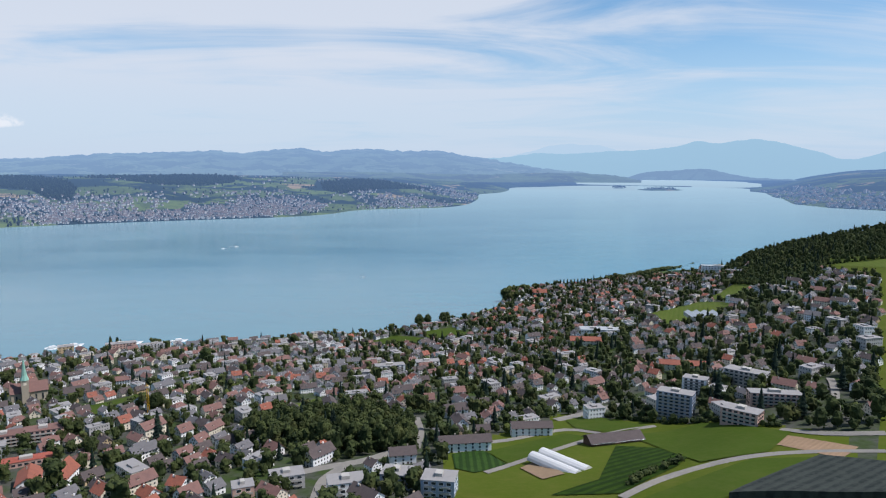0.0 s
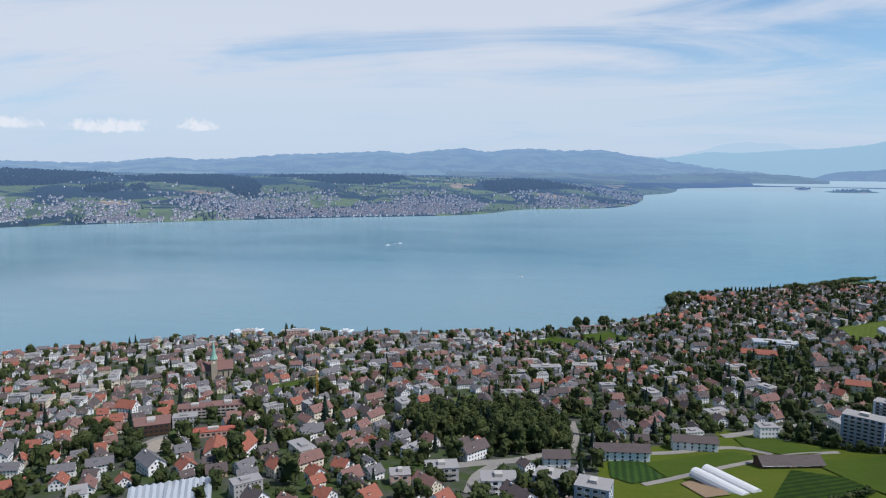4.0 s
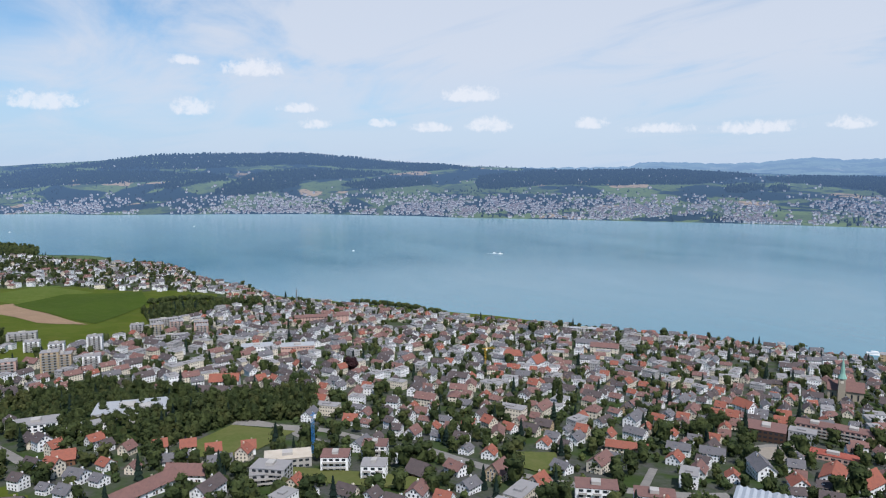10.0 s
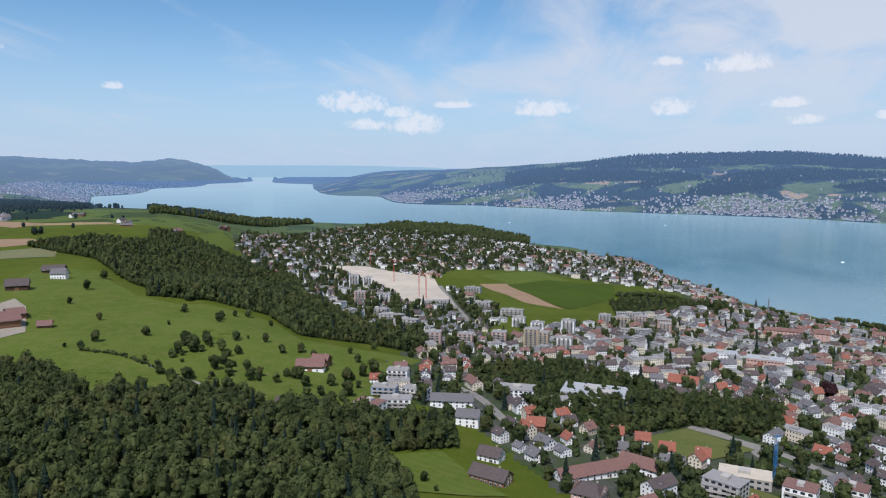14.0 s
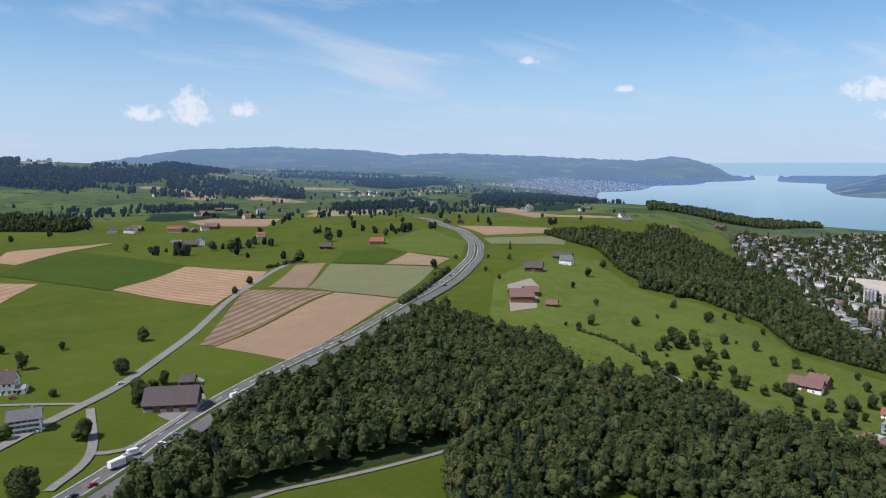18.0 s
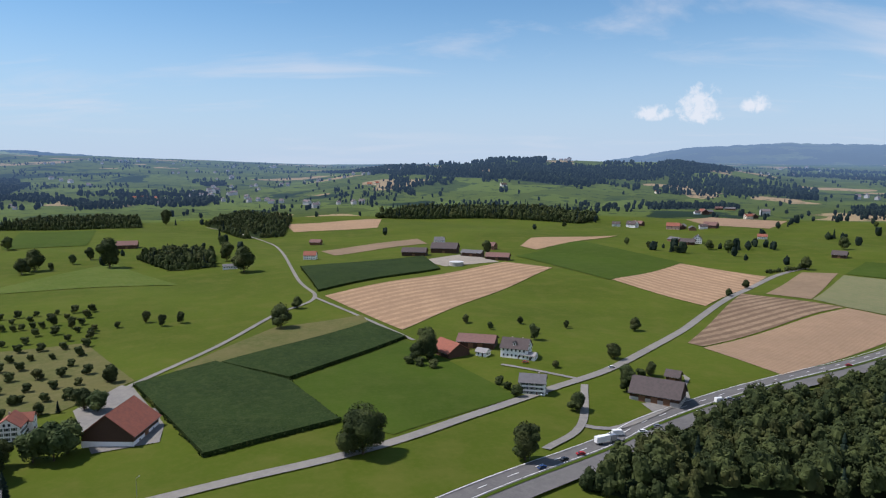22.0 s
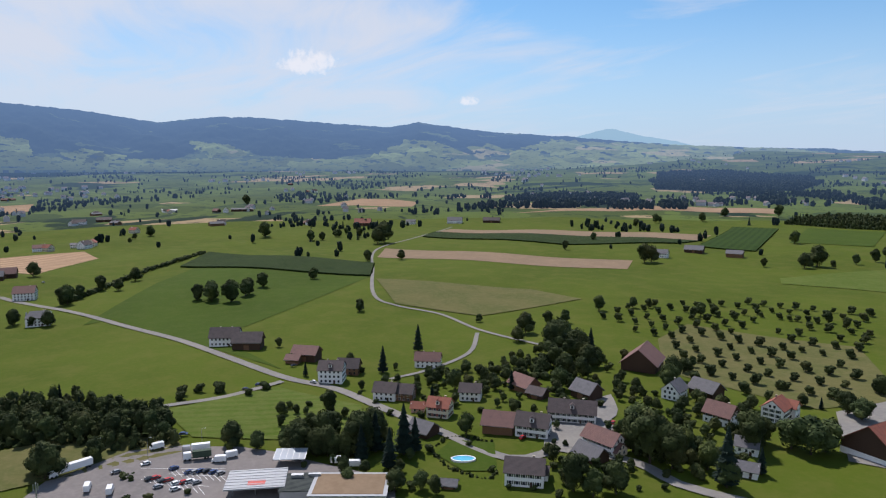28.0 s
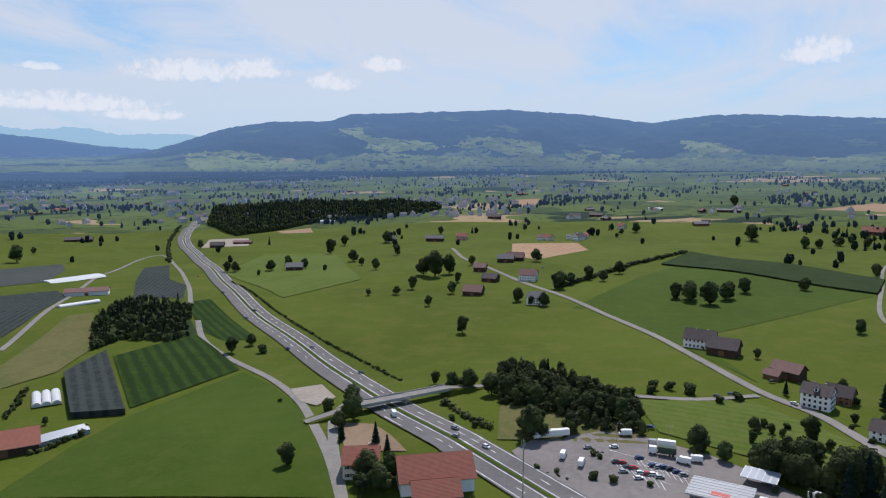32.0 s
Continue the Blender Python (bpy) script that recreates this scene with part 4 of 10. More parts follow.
def ground_sheet():
    az = np.arange(0, 360, 0.6)
    r = np.concatenate([np.linspace(0.01, 180, 9), np.exp(np.linspace(math.log(190), math.log(2600), 165)), np.exp(np.linspace(math.log(2620), math.log(28000), 100))])
    A, R = np.meshgrid(np.radians(az), r, indexing="ij")
    x, y = -R * np.sin(A), R * np.cos(A)
    z = height(x, y)
    X, Y, Z = warp(x, y, z)
    n, m = A.shape
    i, j = np.meshgrid(np.arange(n), np.arange(m - 1), indexing="ij")
    q = np.stack([i * m + j, i * m + j + 1, ((i + 1) % n) * m + j + 1, ((i + 1) % n) * m + j], -1).reshape(-1, 4)
    cx, cy = x[:, :-1].ravel(), y[:, :-1].ravel()
    cr, ca = np.hypot(cx, cy), (np.degrees(np.arctan2(-cx, cy)) + 60) % 360 - 60
    idx = np.zeros(len(q), int)
    idx[town_here(cx, cy)] = 1
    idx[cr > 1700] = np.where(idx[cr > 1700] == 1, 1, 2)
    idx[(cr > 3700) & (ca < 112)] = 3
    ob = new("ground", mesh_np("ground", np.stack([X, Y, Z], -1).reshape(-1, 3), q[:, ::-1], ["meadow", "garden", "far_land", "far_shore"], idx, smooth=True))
    tagged(ob, "rolling green farmland and town slopes above a lake", "ground", kind="structure")


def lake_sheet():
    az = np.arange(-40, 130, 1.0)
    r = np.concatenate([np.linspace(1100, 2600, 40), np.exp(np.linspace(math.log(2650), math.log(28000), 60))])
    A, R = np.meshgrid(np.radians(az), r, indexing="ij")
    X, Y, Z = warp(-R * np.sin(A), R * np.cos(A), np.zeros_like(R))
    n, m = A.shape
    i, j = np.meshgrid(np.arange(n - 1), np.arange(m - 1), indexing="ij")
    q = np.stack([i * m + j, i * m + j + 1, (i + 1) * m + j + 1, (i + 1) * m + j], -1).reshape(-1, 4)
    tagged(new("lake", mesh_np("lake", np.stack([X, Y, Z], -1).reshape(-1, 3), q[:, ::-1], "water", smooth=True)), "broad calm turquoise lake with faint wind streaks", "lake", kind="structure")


def ridge(name, skyline, near, far, foot, mat, label, rough=0.05, seed=0, fine=26, clearings=()):
    """A range of hills as one body, its crest at the given bearings and elevations (degrees); clearings are meadows outlined in the same way."""
    a0 = np.array([s[0] for s in skyline], float)
    e0 = np.array([s[1] for s in skyline], float)
    az = np.arange(a0[0], a0[-1], 0.12 if fine < 40 else 0.07)
    el = np.interp(az, a0, e0)
    k = np.hanning(9)
    k /= k.sum()
    el = np.convolve(np.pad(el, 4, mode="edge"), k, "valid")
    rows = fine
    t = np.linspace(0, 1, rows)
    A, T = np.meshgrid(az, t, indexing="ij")
    wav = np.array([[noise.fractal((a * 0.35 + seed, tt * 3.0, seed), 0.9, 2.2, 6) for tt in t] for a in az])
    wav1 = np.array([noise.fractal((a * 1.7 + seed, 3.3, seed), 0.8, 2.1, 6) for a in az])
    R = near + (far - near) * T
    shape = T ** 0.8
    E = foot + (el[:, None] + wav1[:, None] * rough - foot) * shape + wav * 0.16 * np.sin(np.pi * T) * np.maximum(el[:, None] - foot, 0.3) * 0.55
    last = (T > 0.999)
    Z = EYE + R * np.tan(np.radians(E))
    X, Y = -R * np.sin(np.radians(A)), R * np.cos(np.radians(A))
    back = np.stack([X[:, -1] * 1.02, Y[:, -1] * 1.02, np.where(az > 126, EYE - 260.0, EYE + R[:, -1] * math.tan(radians(foot)))], -1)[:, None]
    V = np.concatenate([np.stack([X, Y, Z], -1), back], 1)
    n, m = V.shape[:2]
    i, j = np.meshgrid(np.arange(n - 1), np.arange(m - 1), indexing="ij")
    q = np.stack([i * m + j, i * m + j + 1, (i + 1) * m + j + 1, (i + 1) * m + j], -1).reshape(-1, 4)
    idx = None
    if clearings:
        shift = np.array([[noise.noise((a * 1.9, e * 3.0, seed)) for e in row] for a, row in zip(az, E)])
        ca, ce = (A + shift * 0.5)[:-1].ravel(), (E + shift * 0.16)[:-1].ravel()
        ce = np.concatenate([(E + shift * 0.16)[:-1], np.full((n - 1, 1), -9.0)], 1)[:, :m - 1].ravel()
        idx = np.zeros(len(q), int)
        for outline in clearings:
            idx[inside(ca, ce, outline)] = 1
        copse = np.array([noise.noise((a * 1.3, e * 5.0, 3.0 + seed)) for a, e in zip(ca, ce)])
        idx[copse > 0.34] = 0
    tagged(new(name, mesh_np(name, V.reshape(-1, 3), q[:, ::-1], [mat, "far_clearing"] if clearings else mat, idx, smooth=True)), label, "hills", kind="structure")


ground_sheet()
lake_sheet()
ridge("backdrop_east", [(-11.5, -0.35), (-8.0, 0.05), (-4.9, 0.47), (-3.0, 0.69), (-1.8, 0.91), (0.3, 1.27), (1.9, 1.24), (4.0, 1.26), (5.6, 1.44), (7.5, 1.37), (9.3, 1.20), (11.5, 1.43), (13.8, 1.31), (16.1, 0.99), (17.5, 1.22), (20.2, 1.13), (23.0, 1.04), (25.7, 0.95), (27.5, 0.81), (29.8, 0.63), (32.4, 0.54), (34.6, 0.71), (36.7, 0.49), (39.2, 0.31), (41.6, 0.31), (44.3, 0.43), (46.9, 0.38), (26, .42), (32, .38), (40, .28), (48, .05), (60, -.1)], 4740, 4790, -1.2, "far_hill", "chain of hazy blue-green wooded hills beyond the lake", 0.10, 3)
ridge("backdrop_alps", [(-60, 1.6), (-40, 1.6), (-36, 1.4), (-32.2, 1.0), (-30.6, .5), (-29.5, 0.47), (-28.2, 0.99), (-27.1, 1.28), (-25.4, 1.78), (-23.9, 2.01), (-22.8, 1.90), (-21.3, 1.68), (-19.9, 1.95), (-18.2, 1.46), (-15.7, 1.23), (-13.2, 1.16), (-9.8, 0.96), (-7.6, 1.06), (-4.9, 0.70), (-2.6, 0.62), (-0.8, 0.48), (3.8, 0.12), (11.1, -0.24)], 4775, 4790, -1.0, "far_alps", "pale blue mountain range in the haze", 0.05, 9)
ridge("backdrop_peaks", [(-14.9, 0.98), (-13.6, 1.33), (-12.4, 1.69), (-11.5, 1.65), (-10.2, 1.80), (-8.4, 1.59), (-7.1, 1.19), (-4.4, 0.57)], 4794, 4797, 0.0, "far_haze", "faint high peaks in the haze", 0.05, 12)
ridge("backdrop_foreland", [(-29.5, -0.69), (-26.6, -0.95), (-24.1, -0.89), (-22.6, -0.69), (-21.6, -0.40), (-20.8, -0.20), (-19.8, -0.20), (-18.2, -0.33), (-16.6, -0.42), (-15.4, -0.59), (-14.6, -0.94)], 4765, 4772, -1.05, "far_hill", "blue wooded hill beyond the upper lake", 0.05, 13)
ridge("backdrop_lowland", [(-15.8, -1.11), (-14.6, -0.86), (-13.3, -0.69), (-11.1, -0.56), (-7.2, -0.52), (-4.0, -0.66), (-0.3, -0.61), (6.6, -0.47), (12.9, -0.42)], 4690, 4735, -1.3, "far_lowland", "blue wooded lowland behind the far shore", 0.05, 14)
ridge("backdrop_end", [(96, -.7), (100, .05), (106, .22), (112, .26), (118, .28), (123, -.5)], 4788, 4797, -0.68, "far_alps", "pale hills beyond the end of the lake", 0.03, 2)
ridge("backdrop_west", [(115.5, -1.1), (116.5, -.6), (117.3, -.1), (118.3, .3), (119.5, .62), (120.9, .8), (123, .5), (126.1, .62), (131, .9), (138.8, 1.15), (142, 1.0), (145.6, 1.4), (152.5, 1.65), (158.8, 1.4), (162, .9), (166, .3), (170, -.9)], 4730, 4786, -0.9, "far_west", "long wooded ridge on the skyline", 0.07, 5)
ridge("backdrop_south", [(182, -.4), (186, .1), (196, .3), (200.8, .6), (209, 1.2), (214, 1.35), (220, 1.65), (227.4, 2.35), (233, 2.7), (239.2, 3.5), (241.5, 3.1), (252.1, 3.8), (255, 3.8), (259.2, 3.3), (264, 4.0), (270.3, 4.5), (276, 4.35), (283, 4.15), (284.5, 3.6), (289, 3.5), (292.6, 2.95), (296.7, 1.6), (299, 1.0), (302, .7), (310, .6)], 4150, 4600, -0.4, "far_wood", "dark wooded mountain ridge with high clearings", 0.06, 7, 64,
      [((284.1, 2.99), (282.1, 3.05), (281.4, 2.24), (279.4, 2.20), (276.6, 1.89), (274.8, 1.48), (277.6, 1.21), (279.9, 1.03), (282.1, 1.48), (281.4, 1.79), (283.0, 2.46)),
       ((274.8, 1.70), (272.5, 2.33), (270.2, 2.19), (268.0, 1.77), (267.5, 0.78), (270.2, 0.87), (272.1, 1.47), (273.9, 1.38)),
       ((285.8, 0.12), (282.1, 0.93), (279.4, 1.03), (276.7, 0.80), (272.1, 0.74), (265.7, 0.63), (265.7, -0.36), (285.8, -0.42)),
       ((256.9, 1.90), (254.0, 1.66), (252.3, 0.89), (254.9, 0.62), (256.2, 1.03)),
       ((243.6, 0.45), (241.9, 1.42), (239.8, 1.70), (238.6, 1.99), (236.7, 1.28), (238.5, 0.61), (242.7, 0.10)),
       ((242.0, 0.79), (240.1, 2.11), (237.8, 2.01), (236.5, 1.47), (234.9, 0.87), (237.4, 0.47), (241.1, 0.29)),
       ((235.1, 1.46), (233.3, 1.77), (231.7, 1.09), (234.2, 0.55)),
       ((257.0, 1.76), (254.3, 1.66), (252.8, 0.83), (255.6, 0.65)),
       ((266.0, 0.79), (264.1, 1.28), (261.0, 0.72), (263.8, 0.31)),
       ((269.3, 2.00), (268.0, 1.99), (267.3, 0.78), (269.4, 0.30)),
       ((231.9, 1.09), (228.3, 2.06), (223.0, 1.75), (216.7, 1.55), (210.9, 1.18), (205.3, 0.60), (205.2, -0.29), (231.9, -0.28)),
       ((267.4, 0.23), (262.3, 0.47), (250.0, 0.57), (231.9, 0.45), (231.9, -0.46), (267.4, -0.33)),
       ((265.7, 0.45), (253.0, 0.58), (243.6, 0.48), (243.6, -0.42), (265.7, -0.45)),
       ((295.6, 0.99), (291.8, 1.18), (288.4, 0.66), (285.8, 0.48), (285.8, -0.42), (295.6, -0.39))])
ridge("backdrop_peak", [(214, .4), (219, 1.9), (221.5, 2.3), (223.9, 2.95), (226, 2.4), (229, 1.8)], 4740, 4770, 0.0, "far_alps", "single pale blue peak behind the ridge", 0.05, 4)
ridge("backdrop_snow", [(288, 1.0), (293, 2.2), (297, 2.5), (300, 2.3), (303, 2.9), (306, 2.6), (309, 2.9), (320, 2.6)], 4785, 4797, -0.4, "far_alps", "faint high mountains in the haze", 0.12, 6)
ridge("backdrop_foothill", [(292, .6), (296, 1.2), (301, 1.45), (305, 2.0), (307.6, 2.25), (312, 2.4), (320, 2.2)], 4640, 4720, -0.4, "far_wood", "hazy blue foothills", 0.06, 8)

# ---- roads ----
HIGHWAY = [(-1041, -1285), (-997, -1153), (-918, -996), (-804, -839), (-697, -725), (-591.3, -637.0), (-497.2, -577.6), (-382.3, -506.7), (-250.8, -431.1), (-135.8, -359.7), (-57.9, -289.8), (279.2, -6.3), (312.0, 20.7), (356.9, 57.6), (425.4, 101.0), (497.8, 150.2), (680.4, 271.0), (967, 436), (1194, 574), (1381, 674), (1625, 774), (1954, 888)]
road("motorway", HIGHWAY, 25.0, "asphalt", 0.7, "four-lane motorway with a planted median and hard shoulders")


def lane_marks():
    s = Soup()
    for off in (-11.2, -2.2, 2.2, 11.2):
        s.add(*strip(HIGHWAY, 0.35, off, 0.78))
    tagged(new("edge_lines", s.mesh("edge_lines", "paint")), "solid white edge lines", "marking", kind="structure")
    s = Soup()
    for off in (-6.6, 6.6):
        s.add(*strip(HIGHWAY, 0.35, off, 0.78, step=3.0, dash=(6, 12)))
    tagged(new("lane_lines", s.mesh("lane_lines", "paint")), "dashed white lane lines", "marking", kind="structure")
    s = Soup().add(*strip(HIGHWAY, 2.0, 0, 0.95))
    tagged(new("median", s.mesh("median", "grass_rich")), "narrow grassy median", "verge", kind="structure")


lane_marks()
LANE = "pale asphalt country road between the fields"
road("road", [(159.2, -240.4), (139.1, -249.0), (116.2, -262.3), (80.3, -280.7), (38.3, -299.8), (8.4, -319.0), (-31.5, -359.3), (-76.4, -403.1), (-133.9, -453.6), (-211.4, -553.9), (-258.4, -617.0), (-349.8, -732.1), (-418, -806), (-483, -853)], 7.0, label=LANE)
road("road", [(733.7, -49.0), (853.5, 0.4), (744.1, -43.9), (648.4, -79.9), (565.2, -109.2), (476.0, -128.2), (413.3, -145.9), (379.2, -165.3), (341.7, -172.8), (283.3, -180.9), (238.0, -188.3), (234.0, -213.5), (242.7, -234.3), (252.7, -268.2), (273.4, -287.6)], 6.5, label="village road of pale asphalt")
road("road", [(733.7, -49.0), (853.9, 1.9), (991, 59), (1178, 99)], 6.0, label=LANE)
road("road", [(234.0, -213.5), (205.0, -232.7), (179.9, -232.0), (159.2, -240.4)], 6.5, label="village road of pale asphalt")
road("lane", [(391.8, -71.0), (391.9, -104.6), (404.7, -142.8)], 5.0, label=LANE)
road("lane", [(387.6, -337.8), (456.7, -330.5), (521.3, -333.2), (569.8, -313.5), (623.6, -318.4), (769.2, -391.6), (990, -512), (1104, -656), (1274, -844)], 4.0, label="narrow field lane winding through meadows")
road("lane", [(450.3, -323.1), (404.7, -282.9), (383.9, -236.4), (378.9, -203.8)], 3.5, label="narrow field lane")
road("lane", [(177.1, -410.1), (149.4, -498.5), (129.8, -612.1), (105.3, -682.6), (138.5, -779.6), (214, -1065), (264, -1203), (358, -1368), (448, -1470)], 4.0, label="narrow field lane between crops")
road("lane", [(105.3, -682.6), (51.3, -598.7), (6.0, -518.8)], 3.5, label="narrow field lane between crops")
road("lane", [(-53.3, -452.4), (-72.7, -440.4), (-99.3, -421.8)], 3.5, label="farm drive")
road("lane", [(-57.9, -313.1), (-82.8, -347.6), (-99.7, -412.3)], 4.5, label="gravel link lane")
road("lane", [(-82.8, -347.6), (-98.0, -344.2), (-125.5, -364.8), (-145.6, -382.8)], 4.5, label="gravel link lane")
road("lane", [(256.2, 65.1), (291.5, 78.9), (328.7, 95.8), (381.2, 120.8), (429.5, 154.6), (478.1, 205.5), (527.9, 245.2), (602.4, 284.4)], 5.0, label=LANE)
road("lane", [(256.2, 65.1), (307.4, 81.7), (353.5, 92.9), (373.7, 90.6)], 5.0, label=LANE)
road("lane", [(482.1, 385.0), (654.4, 457.3), (875, 544), (1056, 589), (1087, 562), (835, 407), (665.7, 320.7)], 5.0, label=LANE)
road("lane", [(-1.5, 422.1), (13.1, 435.1), (44.0, 451.3), (87.2, 480.4), (107.5, 463.0)], 5.0, label=LANE)
road("lane", [(23.8, 371.5), (60.4, 407.0), (114.6, 460.4), (149.6, 473.4)], 4.0, label=LANE)
road("lane", [(85.4, 317.6), (122.5, 347.4), (168.0, 364.2), (204.6, 364.0), (235.4, 355.6)], 4.5, label=LANE)
road("lane", [(-105.7, -256.4), (-135.6, -263.6), (-185.2, -259.9), (-232.6, -257.3)], 3.0, label="gravel track along the wood")
road("lane", [(-480.1, -312.4), (-457.2, -260.2), (-433.1, -210.9), (-418.6, -169.2)], 3.0, label="gravel track across the pasture")

# ---- fields ----
ROW_TONES = {"stubble": ((0.39, 0.262, 0.160), (0.33, 0.222, 0.138), (0.225, 0.145, 0.088), 0.6), "earth": ((0.285, 0.205, 0.135), (0.235, 0.165, 0.108), (0.130, 0.088, 0.058), 0.85),
             "crop_rows": ((0.024, 0.050, 0.006), (0.030, 0.058, 0.007), (0.011, 0.024, 0.005), 0.8), "net": ((0.024, 0.029, 0.028), (0.019, 0.024, 0.023), (0.055, 0.064, 0.056), 0.5),
             "maize": ((0.016, 0.035, 0.006), (0.020, 0.042, 0.007), (0.036, 0.060, 0.012), 0.5)}
COUNT = [0]


def field(mat, label, *poly, lift=0.35, sides=0.0, rows=None):
    COUNT[0] += 1
    if rows:
        (ax, ay), (bx, by), space = rows
        turn = 90 - math.degrees(math.atan2(by - ay, bx - ax))
        mat = rows_of(mat, mat + "_rows_" + "abcdefghijklmnopqrstuvwxyz"[COUNT[0] % 26] + "abcdef"[COUNT[0] // 26], turn, space, *ROW_TONES[mat])
    if mat.startswith("maize"):
        # the outer plants lean out, so that the crop's edge is ragged
        rng = np.random.default_rng(COUNT[0])
        line = curve_through(list(poly) + [poly[0]], 1.1, True)
        x, y = line[:, 0] + rng.normal(0, 0.5, len(line)), line[:, 1] + rng.normal(0, 0.5, len(line))
        v, q = grow([broad_crown(2.7, 0.9, 9, 0.5, 5 + k) for k in range(3)], x, y, rng.uniform(0.7, 1.15, len(x)), rng.uniform(0, 6.3, len(x)), rng.integers(0, 3, len(x)), 0.2)
        tagged(new("crop_edge", mesh_np("crop_edge", v, q, "maize_leaf")), "ragged outer plants of a maize field", "crop", kind="stuff")
    return drape("field", list(poly), mat, lift + 0.05 * (COUNT[0] % 7), label, "field", sides=sides)


GRAIN, STUB, CORN = "ripe golden grain field", "harvested straw-coloured stubble field with swaths", "dense dark green maize field"
field("pasture", "grazed yellowish-green pasture on the slope", (-450.6, -449.5), (-586.9, -578.1), (-806, -674), (-837, -612), (-715.1, -477.1), (-705.0, -418.6), (-726.3, -395.4), (-716.8, -314.5), (-625.1, -244.1), (-624.8, -182.2), (-644.2, -126.6), (-523.2, -144.7), (-431.2, -127.3), (-404.4, -180.6), (-433.5, -213.7), (-388.9, -275.7), (-398.0, -302.3), (-424.3, -356.5), lift=0.2)
field("grass_rich", "deep green meadow above the village road", (651.6, -56.8), (842.0, -152.6), (1041, -277), (810.9, -339.6), (737.8, -379.7), (535.9, -136.3), (428.0, -151.2), (486.7, -131.2), (661.8, -81.7), lift=0.2)
field("stubble", STUB, (96.2, -687.6), (-111, -914), (-166.7, -873.6), (15.4, -551.5), rows=((81.6, -640.4), (-154.8, -882.2), 13))
field("stubble", STUB, (-223.3, -800.1), (-343, -938), (-411, -808), (-271.4, -647.7), rows=((-231.9, -806.7), (-275.9, -658.3), 12))
field("grass_rich", "dark green clover field", (-134, -984), (-260, -1165), (-356, -929), (-218.9, -798.1))
field("stubble", GRAIN, (-158, -1101), (-189, -1187), (-356, -1244), (-177, -1062))
field("wheat", GRAIN, (-209.3, -500.9), (-391.2, -618.0), (-425.8, -555.1), (-234.7, -434.4))
field("earth", "raked field with curved swath lines", (-203.4, -515.9), (-335.1, -708.8), (-390.4, -622.3), (-210.8, -504.6), rows=((-207.0, -518.6), (-382.6, -621.3), 11))
field("earth", "reddish raked field", (-358.3, -705.1), (-461, -822), (-496, -806), (-382.6, -663.1))
field("bluegreen_crop", "pale green ripening crop field", (-383.7, -662.5), (-495, -793), (-579.1, -673.6), (-429.4, -559.8), (-393.2, -621.2))
field("grass_rich", "dark green crop strip", (-502, -801), (-589, -899), (-656, -842), (-541, -737))
field("wheat", GRAIN, (-543, -736), (-645, -815), (-649, -725), (-584.4, -679.8))
field("grass_light", "olive green mown meadow", (-649, -931), (-906, -1082), (-792, -845), (-663, -718), (-645, -822))
field("wheat", GRAIN, (-997, -1091), (-1103, -938), (-1044, -837), (-899, -909))
field("bluegreen_crop", "pale green crop strip", (-866, -880), (-1010, -807), (-901, -726), (-798, -794))
field("wheat", GRAIN, (-612, -1590), (-687, -1628), (-797, -1489), (-683, -1342), (-593, -1439))
field("wheat", GRAIN, (-1413, -1410), (-1484, -1383), (-1349, -1115), (-1251, -1097))
field("maize", CORN, (172.4, -412.4), (136.6, -455.1), (80.4, -410.1), (41.8, -341.4), (98.6, -305.2), sides=2.0)
field("maize", CORN, (131.9, -452.6), (44.5, -575.0), (12.5, -524.9), (80.6, -415.1), sides=2.0)
field("grass_dry", "olive brown grass strip", (159.7, -440.0), (119.9, -564.6), (52.1, -606.9), (44.8, -578.9), (128.0, -452.9))
field("grass_rich", "smooth bright green meadow", (79.7, -410.2), (12.4, -521.4), (-55.5, -388.6), (13.9, -323.6), (40.1, -341.6))
field("maize", CORN, (150.2, -866.8), (-3, -964), (-23.3, -854.2), (105.1, -708.8), sides=2.0)
field("earth", "bare brown field strip", (153, -1063), (6, -1220), (-10, -1145), (124, -1004))
field("stubble", GRAIN, (294, -1516), (91, -1632), (88, -1418), (246, -1357))
field("grass_light", "freshly mown light green meadow", (466, -771), (416, -947), (267.1, -765.8), (442.4, -734.4))
field("maize", CORN, (705, -935), (882, -1281), (779, -1273), (621, -959), sides=1.5, rows=((705, -935), (882, -1281), 12))
field("grass_rich", "dark green crop field", (643, -1083), (757, -1340), (639, -1391), (538, -1136))
field("grass_dry", "dry olive orchard meadow", (251.3, -518.7), (177.3, -424.4), (198.8, -371.0), (292.9, -359.0), (351.3, -422.3), (370.0, -481.5))
field("maize", CORN, (975, -207), (1125, -283), (831, -425), (728.3, -367.0), sides=2.0)
field("earth", "bare reddish-brown field strip", (901, -466), (996, -530), (658, -734), (609, -670))
field("earth", "bare brown field strip", (1199, -753), (1234, -818), (819, -1126), (762, -1009))
field("maize", CORN, (1100, -664), (1174, -737), (755, -1001), (744, -935), (843, -780), sides=1.5)
field("grass_dry", "dry olive meadow", (708.1, -364.1), (566.1, -476.3), (493.4, -480.1), (498.3, -360.6), (576.0, -316.9))
field("wheat", GRAIN, (1445, -1145), (1425, -1607), (1083, -1772), (1013, -1634), (1315, -1484))
field("stubble", STUB, (1065, -2), (1236, -3), (1263, -120), (1154, -128), (997, -37), rows=((1151, -2), (1034, -64), 12))
field("wheat", GRAIN, (2660, -18), (2746, -116), (2380, -85), (2330, -14))
